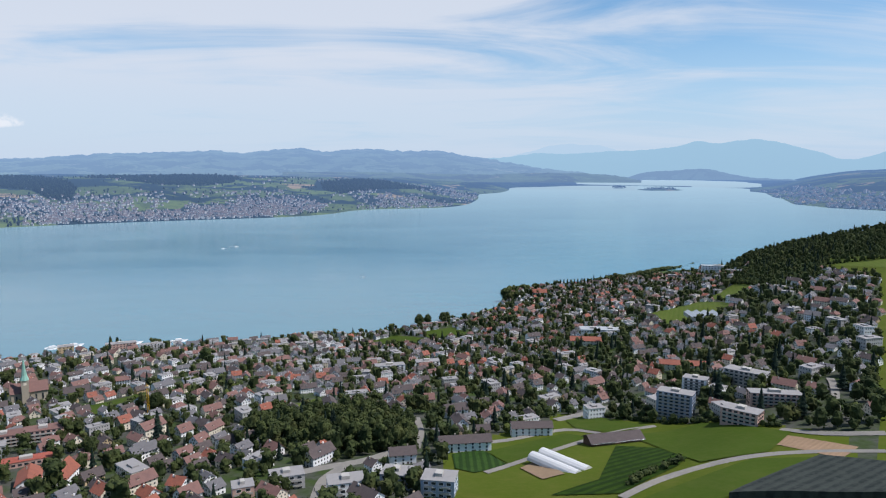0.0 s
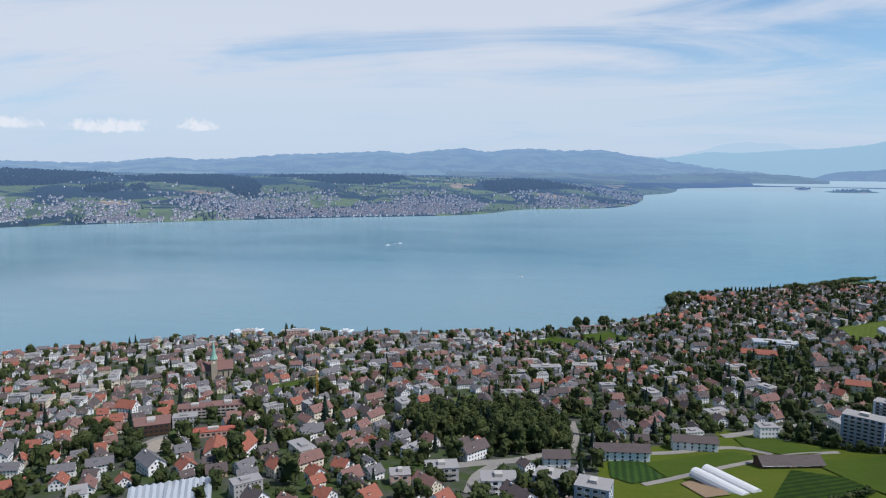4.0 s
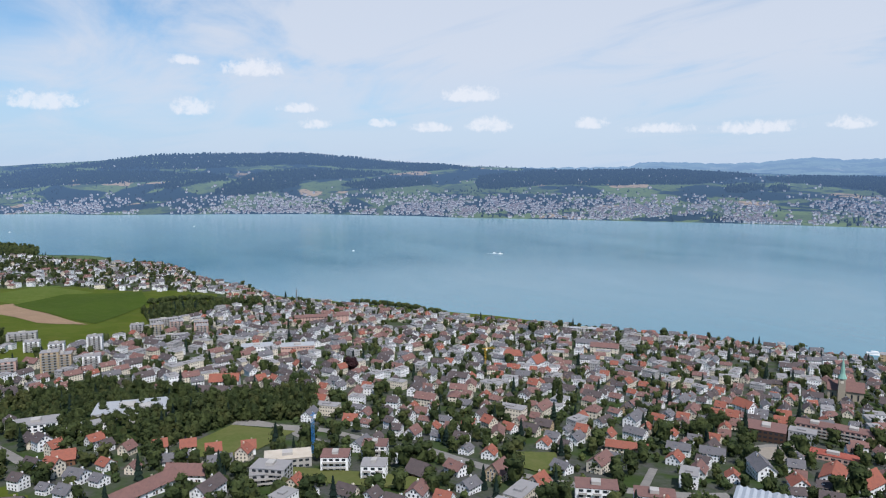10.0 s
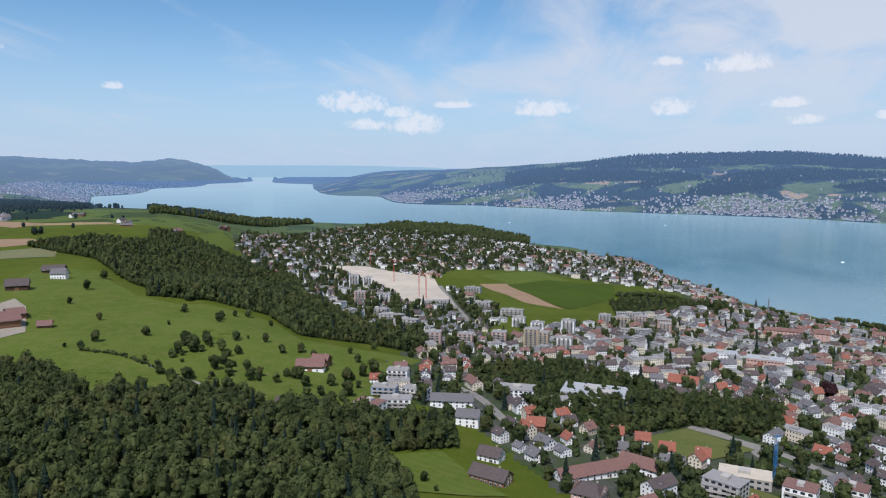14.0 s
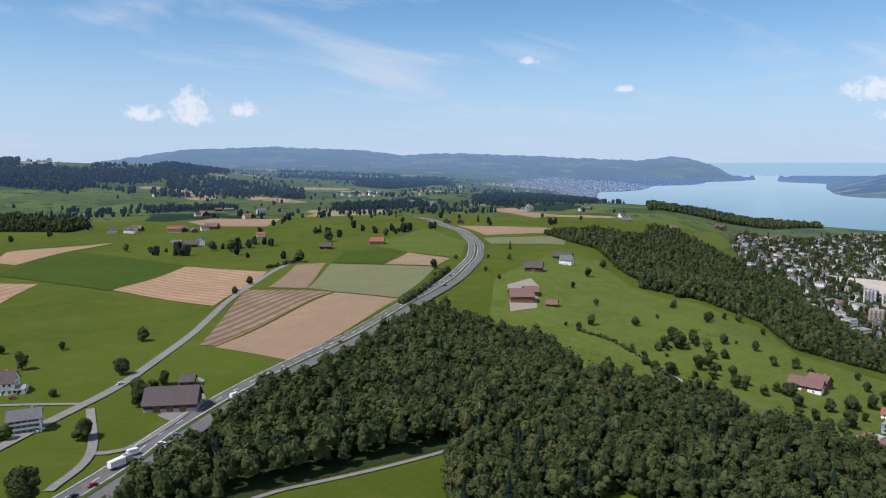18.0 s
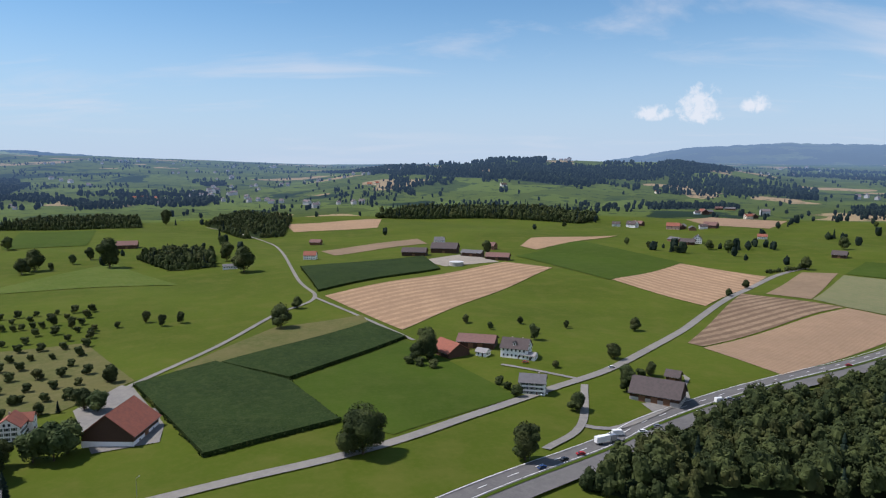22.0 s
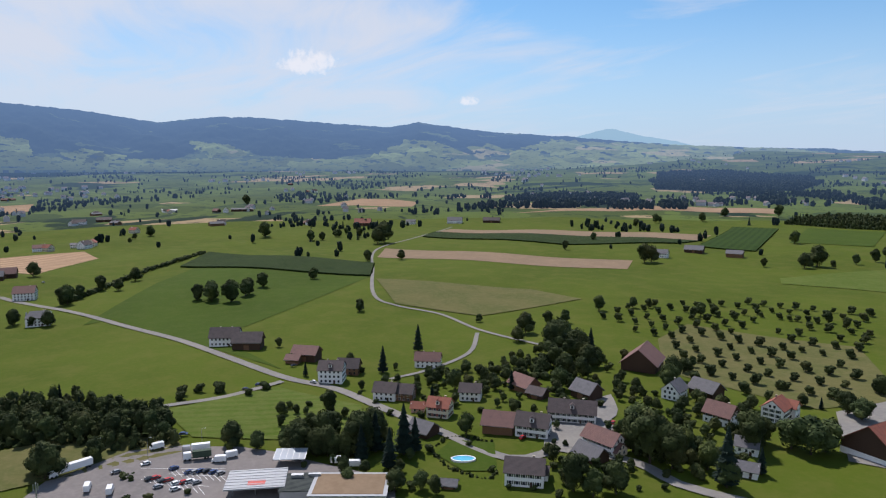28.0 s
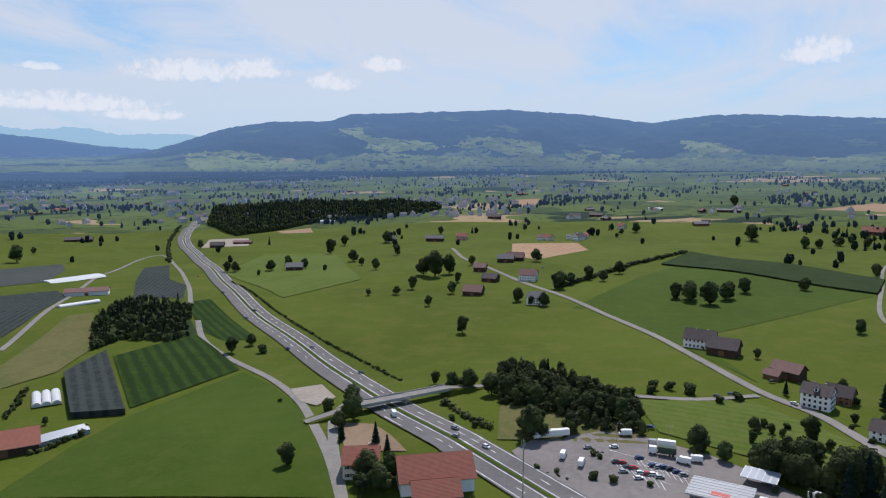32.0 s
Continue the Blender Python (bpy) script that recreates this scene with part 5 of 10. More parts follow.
field("wheat", GRAIN, (2081, -862), (2290, -1124), (2030, -1208), (1839, -1074))
field("grass_light", "yellowish pasture with a worn track", (384.4, -69.5), (395.8, -136.0), (343.3, -166.5), (302.9, -146.6), (313.6, -115.4), (340.1, -73.8))
field("grass_dry", "dry grass by the car park", (367.4, 4.8), (366.5, -20.2), (343.8, -66.7), (324.5, -67.6), (320.7, -14.6), (319.6, 5.3))
field("crop_rows", "row crop in dark green lines", (472.2, 288.7), (549.0, 262.2), (448.8, 183.3), (370.6, 218.1), rows=((472.2, 288.7), (372.5, 218.5), 9))
field("net", "orchard rows under black hail nets", (420.6, 292.2), (478.3, 297.6), (360.4, 215.0), (352.4, 242.4), sides=3.2, rows=((478.3, 297.6), (360.4, 215.0), 7))
field("crop_rows", "row crop beside the motorway", (678.8, 330.5), (694.0, 313.1), (532.3, 202.3), (522.2, 224.0), (564.5, 265.9), rows=((665.5, 322.4), (531.9, 228.0), 7))
field("net", "orchard under black hail nets", (901, 710), (979, 671), (932, 634), (796, 569), (750, 593))
field("net", "orchard under black hail nets", (698.4, 552.8), (747, 521), (714.7, 485.5), (563.9, 427.1), (518.0, 412.8), rows=((589.4, 468.0), (737.4, 514.2), 6))
field("net", "orchard under black hail nets", (823, 468), (971, 537), (1000, 513), (847, 435), (804.6, 392.3), (700.4, 345.2), (696.6, 400.0), rows=((741.5, 422.0), (923, 474), 6))
field("grass_dry", "mown olive meadow", (438.5, 351.2), (601.9, 410.2), (617.6, 395.0), (491.3, 318.3), (429.4, 303.3), (392.3, 315.3))
field("grass_light", "lush meadow", (705.0, 238.7), (816.3, 177.9), (1140, 296), (1128, 409), (891, 379))
field("gravel", "gravel patch by the motorway", (407.8, 134.4), (416.9, 117.2), (387.3, 100.6), (370.9, 107.8), (381.2, 120.8))
field("wheat", GRAIN, (1570, 541), (1670, 489), (1533, 443), (1493, 501))
field("grass_rich", "bright green field at the town's edge", (26.8, 419.3), (85.0, 468.0), (100.9, 450.7), (38.1, 389.1))
field("crop_rows", "young crop strip", (5.5, 414.3), (23.7, 426.8), (37.8, 385.5), (17.6, 372.1), (6.7, 382.7))
field("crop_rows", "vegetable rows", (53.2, 327.9), (81.1, 346.5), (108.4, 420.3), (150.4, 395.4), (128.0, 363.6), (86.6, 322.5), rows=((53.2, 327.9), (81.1, 346.5), 6))
field("earth", "tilled bed by the polytunnels", (43.5, 378.1), (56.8, 393.7), (66.0, 360.8), (52.7, 353.2))
field("grass_rich", "bright green meadow", (93.8, 517.3), (120.4, 520.2), (146.1, 475.0), (118.2, 459.2), (95.8, 483.3))
field("grass_rich", "bright green meadow", (123.3, 449.4), (175.0, 456.8), (209.4, 404.0), (179.9, 369.9), (140.3, 363.7))
field("wheat", GRAIN, (188.9, 385.7), (203.9, 399.7), (227.3, 366.0), (209.3, 350.7))
field("net", "orchard rows under black hail nets", (130.5, 303.0), (197.2, 350.2), (221.8, 333.3), (196.8, 294.2), sides=3.2, rows=((130.5, 303.0), (195.7, 347.5), 5))
field("grass_rich", "bright green meadow", (93.9, 314.3), (166.1, 360.0), (198.3, 355.0), (128.2, 303.8))
field("grass_rich", "green park meadow near the lake", (-126, 1132), (-83, 1190), (-18, 1123), (-74, 1057))
field("grass_rich", "green park meadow near the lake", (-49, 1197), (16, 1226), (47, 1124), (-13, 1110))
field("grass_light", "light green field", (314, 1100), (435, 1160), (435, 1023), (333, 968))
field("grass_light", "light green field on the rise", (455, 1189), (554, 1284), (550, 1207), (446, 1050))
field("grass_light", "pale green meadow behind the wood", (707, 1280), (751, 1171), (677, 1055), (666, 1169))
field("grass_light", "meadow among the houses", (-160.9, 511.0), (-155.1, 536.5), (-129.8, 543.9), (-133.7, 505.8), (-146.7, 491.7))
field("grass_light", "meadow among the houses", (-133.5, 580.9), (-114.5, 610.2), (-105.3, 586.7), (-116.7, 546.8))
field("pitch", "yellowish football pitch", (-452.0, 37.4), (-515.8, 94.5), (-485.1, 134.0), (-439.1, 88.2))
field("site", "bare pale ground of a large building site", (-1512, -545), (-1569, -450), (-1460, -265), (-1119, -167), (-1057, -227), (-1312, -346))
field("grass_light", "bright meadow at the wood's edge", (-372.1, -102.8), (-398.8, -67.9), (-369.4, -44.4), (-347.1, -24.2), (-335.9, -80.5))
field("grass_rich", "green field above the lake", (-1485, -111), (-1597, -28), (-1574, 114), (-1418, 115), (-1195, 18))
field("grass_light", "green meadow between the houses", (-1563, -181), (-1741, -73), (-1611, 25), (-1491, -99))
field("wheat", GRAIN, (-1458, -169), (-1500, -112), (-1192, 8), (-1243, -63))
field("grass_light", "vineyard slope on the headland", (-2742, -626), (-3670, -420), (-2803, -299), (-2493, -489), lift=1.5)
field("grass_light", "pasture on the plateau", (-1476, -817), (-1626, -834), (-1498, -734), (-1379, -699), (-1377, -752))
field("grass_rich", "school lawn", (-347.1, 653.2), (-322.4, 731.0), (-276.5, 686.1), (-309.5, 593.1))
field("pitch", "small lawn with a sandy court", (-369.5, 235.6), (-353.3, 269.6), (-308.6, 239.7), (-345.7, 224.5))
field("pitch", "mown strip", (-403.1, 106.0), (-339.7, 167.8), (-319.0, 157.5), (-372.8, 100.6))

# ---- woods ----
MIXED = "dense mixed broadleaf wood in dark summer green"
forest("wood", [(-68.4, -272.3), (-117.7, -328.6), (-185.2, -366.1), (-246.4, -392.9), (-385.2, -489.4), (-420.6, -484.2), (-416.6, -428.5), (-419.7, -347.1), (-385.3, -294.6), (-282.4, -258.3), (-225.8, -241.6), (-231.3, -260.1), (-188.3, -264.3), (-137.1, -266.4), (-105.9, -256.9)], 6.2, 0.03, MIXED, seed=11)
forest("wood", [(-172.0, -189.3), (-226.0, -252.0), (-230.4, -246.5), (-285.3, -261.0), (-390.1, -280.8), (-434.0, -204.8), (-399.5, -178.5), (-425.9, -125.8), (-437.8, -70.6), (-408.6, -62.6), (-379.2, -106.2), (-337.0, -75.0), (-289.9, -60.1), (-265.6, -177.7)], 6.2, 0.09, MIXED, seed=12)
forest("wood", [(-724.1, -465.0), (-1310, -832), (-1359, -797), (-1311, -675), (-1249, -493), (-990, -375), (-769.4, -229.9), (-748.6, -137.3), (-668.5, -134.0), (-661.1, -192.5), (-650.8, -253.9), (-751.1, -329.2), (-748.9, -407.4)], 8.6, 0.05, MIXED, seed=13)
forest("wood", [(-146.7, 491.7), (-126.6, 530.3), (-65.3, 539.3), (-25.2, 507.0), (-20.2, 425.0), (-52.5, 430.6), (-85.2, 450.4), (-113.3, 440.8)], 6.2, 0.06, MIXED, seed=14)
forest("wood", [(450.5, 4.2), (431.6, -27.8), (378.1, -68.3), (337.3, -64.1), (339.8, -38.7), (359.7, -24.4), (371.5, 4.8)], 6.0, 0.02, MIXED, seed=15, size=0.6)
forest("wood", [(458, -1502), (435, -1721), (306, -1648), (257, -1297), (321, -1266)], 10, 0.1, MIXED, seed=16)
forest("wood", [(104, -1683), (-4, -1860), (-279, -1863), (-403, -1576), (-338, -1494), (-157, -1633), (76, -1662)], 11, 0.15, MIXED, seed=17, size=1.3)
forest("wood", [(831, -1384), (879, -1639), (666, -1662), (571, -1438), (671, -1419)], 10, 0.1, MIXED, seed=18)
forest("wood", [(397, -987), (360, -1043), (302, -1010), (269, -905), (317, -884)], 8.5, 0.1, MIXED, seed=19)
forest("wood", [(1703, 763), (2181, 956), (2414, 808), (2516, 418), (2243, 225), (1951, 325), (1807, 514), (1418, 574)], 12, 0.35, "dark wooded hill beside the motorway", seed=20, size=1.35)
forest("wood", [(491.5, 316.1), (577.1, 367.1), (661.8, 383.3), (641.2, 313.8), (553.4, 261.8), (521.9, 270.7), (531.5, 314.3)], 7.5, 0.1, MIXED, seed=21, size=0.8)
forest("wood", [(537, 1269), (653, 1462), (765, 1407), (813, 1271), (726, 1133), (668, 1207), (599, 1114), (531, 1086)], 12, 0.1, MIXED, seed=22)
forest("wood", [(700, 1385), (630, 1540), (760, 1720), (980, 1720), (1010, 1340), (830, 1235)], 12, 0.05, MIXED, seed=29)
forest("wood", [(-1679, -1062), (-1947, -997), (-2319, -981), (-2606, -954), (-3765, -1469), (-2292, -1449)], 13, 0.2, MIXED, seed=23)
forest("wood", [(-1319, 96), (-1403, 171), (-1466, 326), (-1382, 327), (-1338, 196), (-1148, 96)], 11, 0.1, MIXED, seed=24)
forest("wood", [(-450.1, 32.2), (-522.9, 32.6), (-580.6, 96.3), (-607.8, 187.0), (-517.1, 158.3), (-525.0, 97.2), (-474.8, 46.2)], 7.6, 0.06, MIXED, seed=25)
forest("wood", [(-990, -842), (-1232, -770), (-1329, -717), (-1273, -619), (-844, -408), (-729.2, -419.5), (-814, -544), (-926, -678)], 8.6, 0.05, MIXED, seed=26)
forest("wood", [(-2574, -734), (-2866, -700), (-2892, -332), (-3055, -127), (-2626, -120), (-2513, -289)], 12, 0.1, MIXED, seed=27)
forest("wood", [(-682.1, -46.2), (-724.3, 11.1), (-589.2, 107.5), (-590.4, 172.2), (-545.7, 159.4), (-522.1, 91.2), (-487.6, 27.9), (-504.4, -0.7), (-637.9, -75.2)], 8.2, 0.05, "belt of trees through the town", seed=28, size=0.7)

FARWOOD = "dark wood across the hillside"
forest("wood", [(708, -4929), (148, -3201), (-95, -2900), (-532, -2548), (-712, -2734), (-1084, -2942), (-1456, -3230), (-2359, -5237), (-1041, -3134), (-602, -3245), (-105, -3202)], 17, 0.4, FARWOOD, True, 1.1, seed=31)
forest("wood", [(2013, -2370), (2921, -3449), (2691, -3688), (2010, -3582), (1651, -2939), (1612, -2458)], 16, 0.3, FARWOOD, True, 1.1, seed=32)
forest("wood", [(2491, -2868), (2231, -3232), (1838, -3369), (1547, -2677), (1720, -2495), (2055, -2495)], 16, 0.3, FARWOOD, True, 1.0, seed=33)
forest("wood", [(2000, -1546), (2077, -1917), (1802, -2031), (1622, -1829), (1827, -1435)], 15, 0.3, FARWOOD, True, 0.9, seed=34)
forest("wood", [(1067, -3419), (977, -3519), (916, -3348), (996, -3283)], 15, 0.3, FARWOOD, True, 1.0, seed=35)
forest("wood", [(-684, -2107), (-909, -2060), (-885, -1884), (-647, -1945)], 15, 0.3, FARWOOD, True, 0.9, seed=36)
forest("wood", [(-2062, -3062), (-1993, -2672), (-2920, -3277), (-3736, -4261), (-2875, -4125)], 20, 0.3, FARWOOD, True, 1.1, seed=37)
forest("wood", [(-1850, -1949), (-5355, -3945), (-1781, -1311), (-1582, -1641)], 16, 0.3, FARWOOD, True, 0.8, seed=38)
forest("wood", [(-1898, -1227), (-4383, -2155), (-2254, -1107), (-1835, -1025)], 14, 0.3, FARWOOD, True, 1.0, seed=39)
forest("wood", [(-1169, -1863), (-1475, -1792), (-1339, -1574), (-1043, -1633)], 15, 0.3, FARWOOD, True, 0.8, seed=40)
for p in (((-336, -3510), (-402, -3286), (-410, -3442), (-333, -3597)), ((-474, -3318), (-594, -3331), (-620, -3473), (-504, -3436))):
    forest("wood", list(p), 14, 0.2, "copse on the hilltop", True, 1.3, seed=41)
SHOREWOOD = "dark blue-green wood on the slope across the lake"
forest("wood", [(-7440, 104), (-7369, 492), (-7451, 859), (-7370, 1391), (-7174, 2187), (-7092, 2374), (-6984, 2711), (-6669, 2899), (-6406, 3379), (-5860, 3374), (-5863, 2890), (-6145, 2670), (-6262, 2204), (-6492, 1733), (-6510, 1224), (-6641, 761), (-6864, 316), (-7398, -38)], 27, 0.25, SHOREWOOD, True, 1.35, seed=51)
forest("wood", [(-5051, 2963), (-5296, 3164), (-5333, 3986), (-5041, 4414), (-4592, 4878), (-4309, 5131), (-3905, 4987), (-3874, 4616), (-3760, 4176), (-3881, 3953), (-4060, 3726), (-4185, 3557), (-4513, 3375), (-4536, 3147), (-4577, 2887), (-4729, 2800)], 27, 0.25, SHOREWOOD, True, 1.35, seed=52)
forest("wood", [(-3808, 4949), (-3703, 5364), (-3464, 5735), (-2994, 5471), (-2584, 4947), (-2307, 4330), (-2465, 4376), (-2816, 4782), (-3438, 4899), (-3635, 4794)], 27, 0.25, SHOREWOOD, True, 1.35, seed=53)
forest("wood", [(-2924, 5656), (-2862, 6058), (-2196, 6330), (-1780, 6170), (-1744, 5837), (-1887, 5438), (-2130, 5373), (-2479, 5588), (-2742, 5803)], 27, 0.25, SHOREWOOD, True, 1.35, seed=54)
forest("wood", [(-1071, 6123), (-820, 6650), (-416, 6687), (75, 6700), (406, 6688), (-65, 6654), (-505, 5995), (-808, 5516), (-970, 5681)], 27, 0.25, SHOREWOOD, True, 1.35, seed=55)
forest("wood", [(-7477, -583), (-7156, -39), (-6629, 482), (-6296, 498), (-6325, 162), (-6460, -280), (-6550, -518)], 27, 0.25, SHOREWOOD, True, 1.35, seed=56)
forest("wood", [(-5905, 546), (-6074, 691), (-6179, 928), (-6109, 1146), (-5889, 1126), (-5862, 878), (-5736, 650)], 27, 0.25, SHOREWOOD, True, 1.35, seed=57)
forest("wood", [(-5352, 898), (-5746, 1076), (-6090, 1379), (-6146, 1690), (-6086, 2250), (-5853, 2598), (-5645, 2188), (-5632, 1688), (-5392, 1524), (-5311, 1283), (-5230, 1097)], 27, 0.25, SHOREWOOD, True, 1.35, seed=58)
forest("wood", [(-5363, 1885), (-5607, 2436), (-5483, 2758), (-5080, 2580), (-5098, 1975)], 27, 0.25, SHOREWOOD, True, 1.35, seed=59)
forest("wood", [(-6320, 46), (-6926, 106), (-6582, 631), (-6192, 1092), (-6064, 826), (-6220, 346)], 27, 0.25, SHOREWOOD, True, 1.35, seed=60)
forest("wood", [(-7352, -1484), (-7484, -487), (-7500, 19), (-7103, 17), (-7484, -487), (-7438, -963), (-7384, -1313)], 27, 0.25, SHOREWOOD, True, 1.35, seed=61)
forest("wood", [(-3342, 4406), (-3472, 4720), (-3186, 4431), (-3163, 4231)], 27, 0.25, SHOREWOOD, True, 1.35, seed=62)
forest("wood", [(-3522, 4128), (-3529, 4448), (-3356, 4391), (-3245, 4027), (-3318, 3944)], 27, 0.25, SHOREWOOD, True, 1.35, seed=63)
field("lane", "paved village yard between the houses", (253.6, -223.5), (260.3, -238.4), (249.4, -248.2), (276.2, -281.6), (277.1, -294.3), (259.0, -279.7), (246.1, -243.0), (230.4, -218.4), (238.8, -209.8))
field("lane", "paved yard round the big barn", (190.6, -374.3), (182.1, -416.4), (172.6, -410.7), (131.5, -347.6), (125.6, -324.8), (152.8, -313.9))
TOWNROAD = "grey asphalt street between the houses"
for pts, w in (([(-520.5, 96.3), (-485.6, 148.3), (-444.0, 169.4)], 7), ([(-405.3, 192.7), (-346.1, 208.5), (-300.0, 233.0), (-255.7, 278.5), (-243.7, 302.6)], 8), ([(-96.8, 374.8), (-74.7, 393.0), (-49.6, 406.5), (-30.4, 426.8)], 8),
               ([(-64.2, 336.0), (-65.9, 371.0), (-58.7, 398.0)], 7), ([(-18.0, 431.7), (-17.0, 478.8), (-21.8, 527.2)], 7), ([(87.4, 518.6), (137.2, 553.7), (177.2, 563.5)], 9), ([(206.5, 412.1), (224.2, 394.1), (252.4, 382.5)], 7),
               ([(248.3, 425.2), (278.5, 480.4), (294.8, 515.5)], 6), ([(-478.8, -36.8), (-547.3, -64.8), (-568.2, -86.1)], 7), ([(-463.3, 34.4), (-527.1, 96.5), (-488.1, 134.8)], 6), ([(-1843, -573), (-1559, -435)], 7), ([(-1391, -241), (-965, -128), (-935, -101)], 9),
               ([(-285.6, 377.3), (-309.4, 414.8), (-296.2, 444.8)], 9), ([(-446.7, 142.6), (-477.7, 132.0), (-498.7, 141.9)], 6), ([(-275.1, 271.2), (-301.0, 304.0)], 5)):
    road("street", pts, w, "lane", 0.5, TOWNROAD)
field("gravel", "open paved square with pale paving", (-314.3, 408.0), (-307.7, 433.1), (-279.2, 400.0), (-291.7, 382.1))
field("grass_rich", "deep green smooth meadow", (358.7, 211.4), (442.9, 178.9), (417.5, 150.4), (366.2, 114.5), (297.6, 83.1), (256.5, 66.8), (254.2, 208.1), (260.7, 213.2), (314.0, 215.5))

# ---- houses ----
USED = set()
SITES = []


def put(proto, x, y, turn=0.0, size=1.0, up=0.0):
    """The first call stands the thing itself, every later one a copy of it."""
    if proto.name in USED:
        proto = copy_thing(proto, Matrix())
    else:
        USED.add(proto.name)
    proto.matrix_basis = at(x, y, turn, size, up)
    return proto


def window_mesh(w, h):
    """A pane in a pale frame, standing proud of its wall, facing -y."""
    s = Soup().box(-w / 2, -0.05, -h / 2, w / 2, 0.05, h / 2)
    n = len(s.arrays()[1])
    f = 0.09
    for x0, x1, z0, z1 in ((-w / 2 - f, w / 2 + f, -h / 2 - f, -h / 2), (-w / 2 - f, w / 2 + f, h / 2, h / 2 + f), (-w / 2 - f, -w / 2, -h / 2, h / 2), (w / 2, w / 2 + f, -h / 2, h / 2)):
        s.box(x0, -0.09, z0, x1, 0.05, z1)
    v, q = s.arrays()
    return mesh_np("window", v, q, ["glass", "white"], [0] * n + [1] * (len(q) - n))


WINDOW = window_mesh(1.15, 1.45)
WIDE_WINDOW = window_mesh(2.3, 1.5)
SHUTTERS = {}
for tone in ("shutter", "shutter_red"):
    SHUTTERS[tone] = Soup().box(-0.28, -0.07, -0.75, 0.28, 0.0, 0.75).mesh("shutter", tone)
CHIMNEY = Soup().box(-0.45, -0.35, -1.6, 0.45, 0.35, 1.1).box(-0.55, -0.45, 1.1, 0.55, 0.45, 1.25).mesh("chimney", "stone")
DOOR = Soup().box(-0.55, -0.08, 0, 0.55, 0.05, 2.1).mesh("door", "timber")


def wall_soup(w, d, hw, hr, gable=True, sink=3.0):
    s = Soup().box(-w / 2, -d / 2, -sink, w / 2, d / 2, hw)
    if gable:
        for x in (-w / 2, w / 2):
            t = 0.12 if x > 0 else -0.12
            s.add([(x, -d / 2, hw), (x, 0, hw), (x, d / 2, hw), (x, 0, hw + hr), (x - t, -d / 2, hw), (x - t, 0, hw), (x - t, d / 2, hw), (x - t, 0, hw + hr)], [(0, 1, 2, 3), (7, 6, 5, 4)])
    return s


def roof_soup(w, d, hw, hr, over=0.8, t=0.28, hip=0.0):
    s = Soup()
    e = over * hr / (d / 2)
    x, h = w / 2 + over * 0.8, w / 2 + over * 0.8 - hip
    for sign in (-1, 1):
        a, b = (-x, sign * (d / 2 + over), hw - e), (x, sign * (d / 2 + over), hw - e)
        c, g = (h, 0, hw + hr), (-h, 0, hw + hr)
        s.slab(*((a, b, c, g) if sign < 0 else (b, a, g, c)), t)
    if hip:
        for sign in (-1, 1):
            a, b, c = (sign * x, -d / 2 - over, hw - e), (sign * x, d / 2 + over, hw - e), (sign * h, 0, hw + hr)
            up = np.array([0, 0, t])
            pts = np.array([a, b, c, c]) + up
            s.add(np.vstack([pts, np.array([a, b, c, c])]), [(0, 1, 2, 3), (0, 1, 5, 4)])
    return s


def window_spots(w, d, hw, floors, gap=2.6, gable=0.0):
    """Places of the windows: x, y, z and the turn of the wall that each is in."""
    out = []
    fh = hw / floors
    for f in range(floors):
        z = f * fh + fh * 0.55
        n = max(1, int((w - 1.2) / gap))
        for i in range(n):
            x = (i - (n - 1) / 2) * (w - 1.6) / max(n, 1)
            out += [(x, -d / 2 - 0.02, z, 0), (x, d / 2 + 0.02, z, 180)]
        n = max(1, int((d - 1.2) / gap))
        for i in range(n):
            y = (i - (n - 1) / 2) * (d - 1.6) / max(n, 1)
            out += [(-w / 2 - 0.02, y, z, -90), (w / 2 + 0.02, y, z, 90)]
    if gable > 2.2:
        for y in (-1.1, 1.1):
            out += [(-w / 2 - 0.02, y, hw + 1.1, -90), (w / 2 + 0.02, y, hw + 1.1, 90)]
    return out


def joined_windows(ob, spots, wide=False):
    """The windows of a house so far off that they cannot be told apart singly."""
    s, w = Soup(), 1.1 if wide else 0.6
    for px, py, z, a in spots:
        sx, sy = (w, 0.07) if a in (0, 180) else (0.07, w)
        s.box(px - sx, py - sy, z - 0.72, px + sx, py + sy, z + 0.72)
    part("window_band", s.mesh("window_band", "glass"), ob)["kind"] = "stuff"


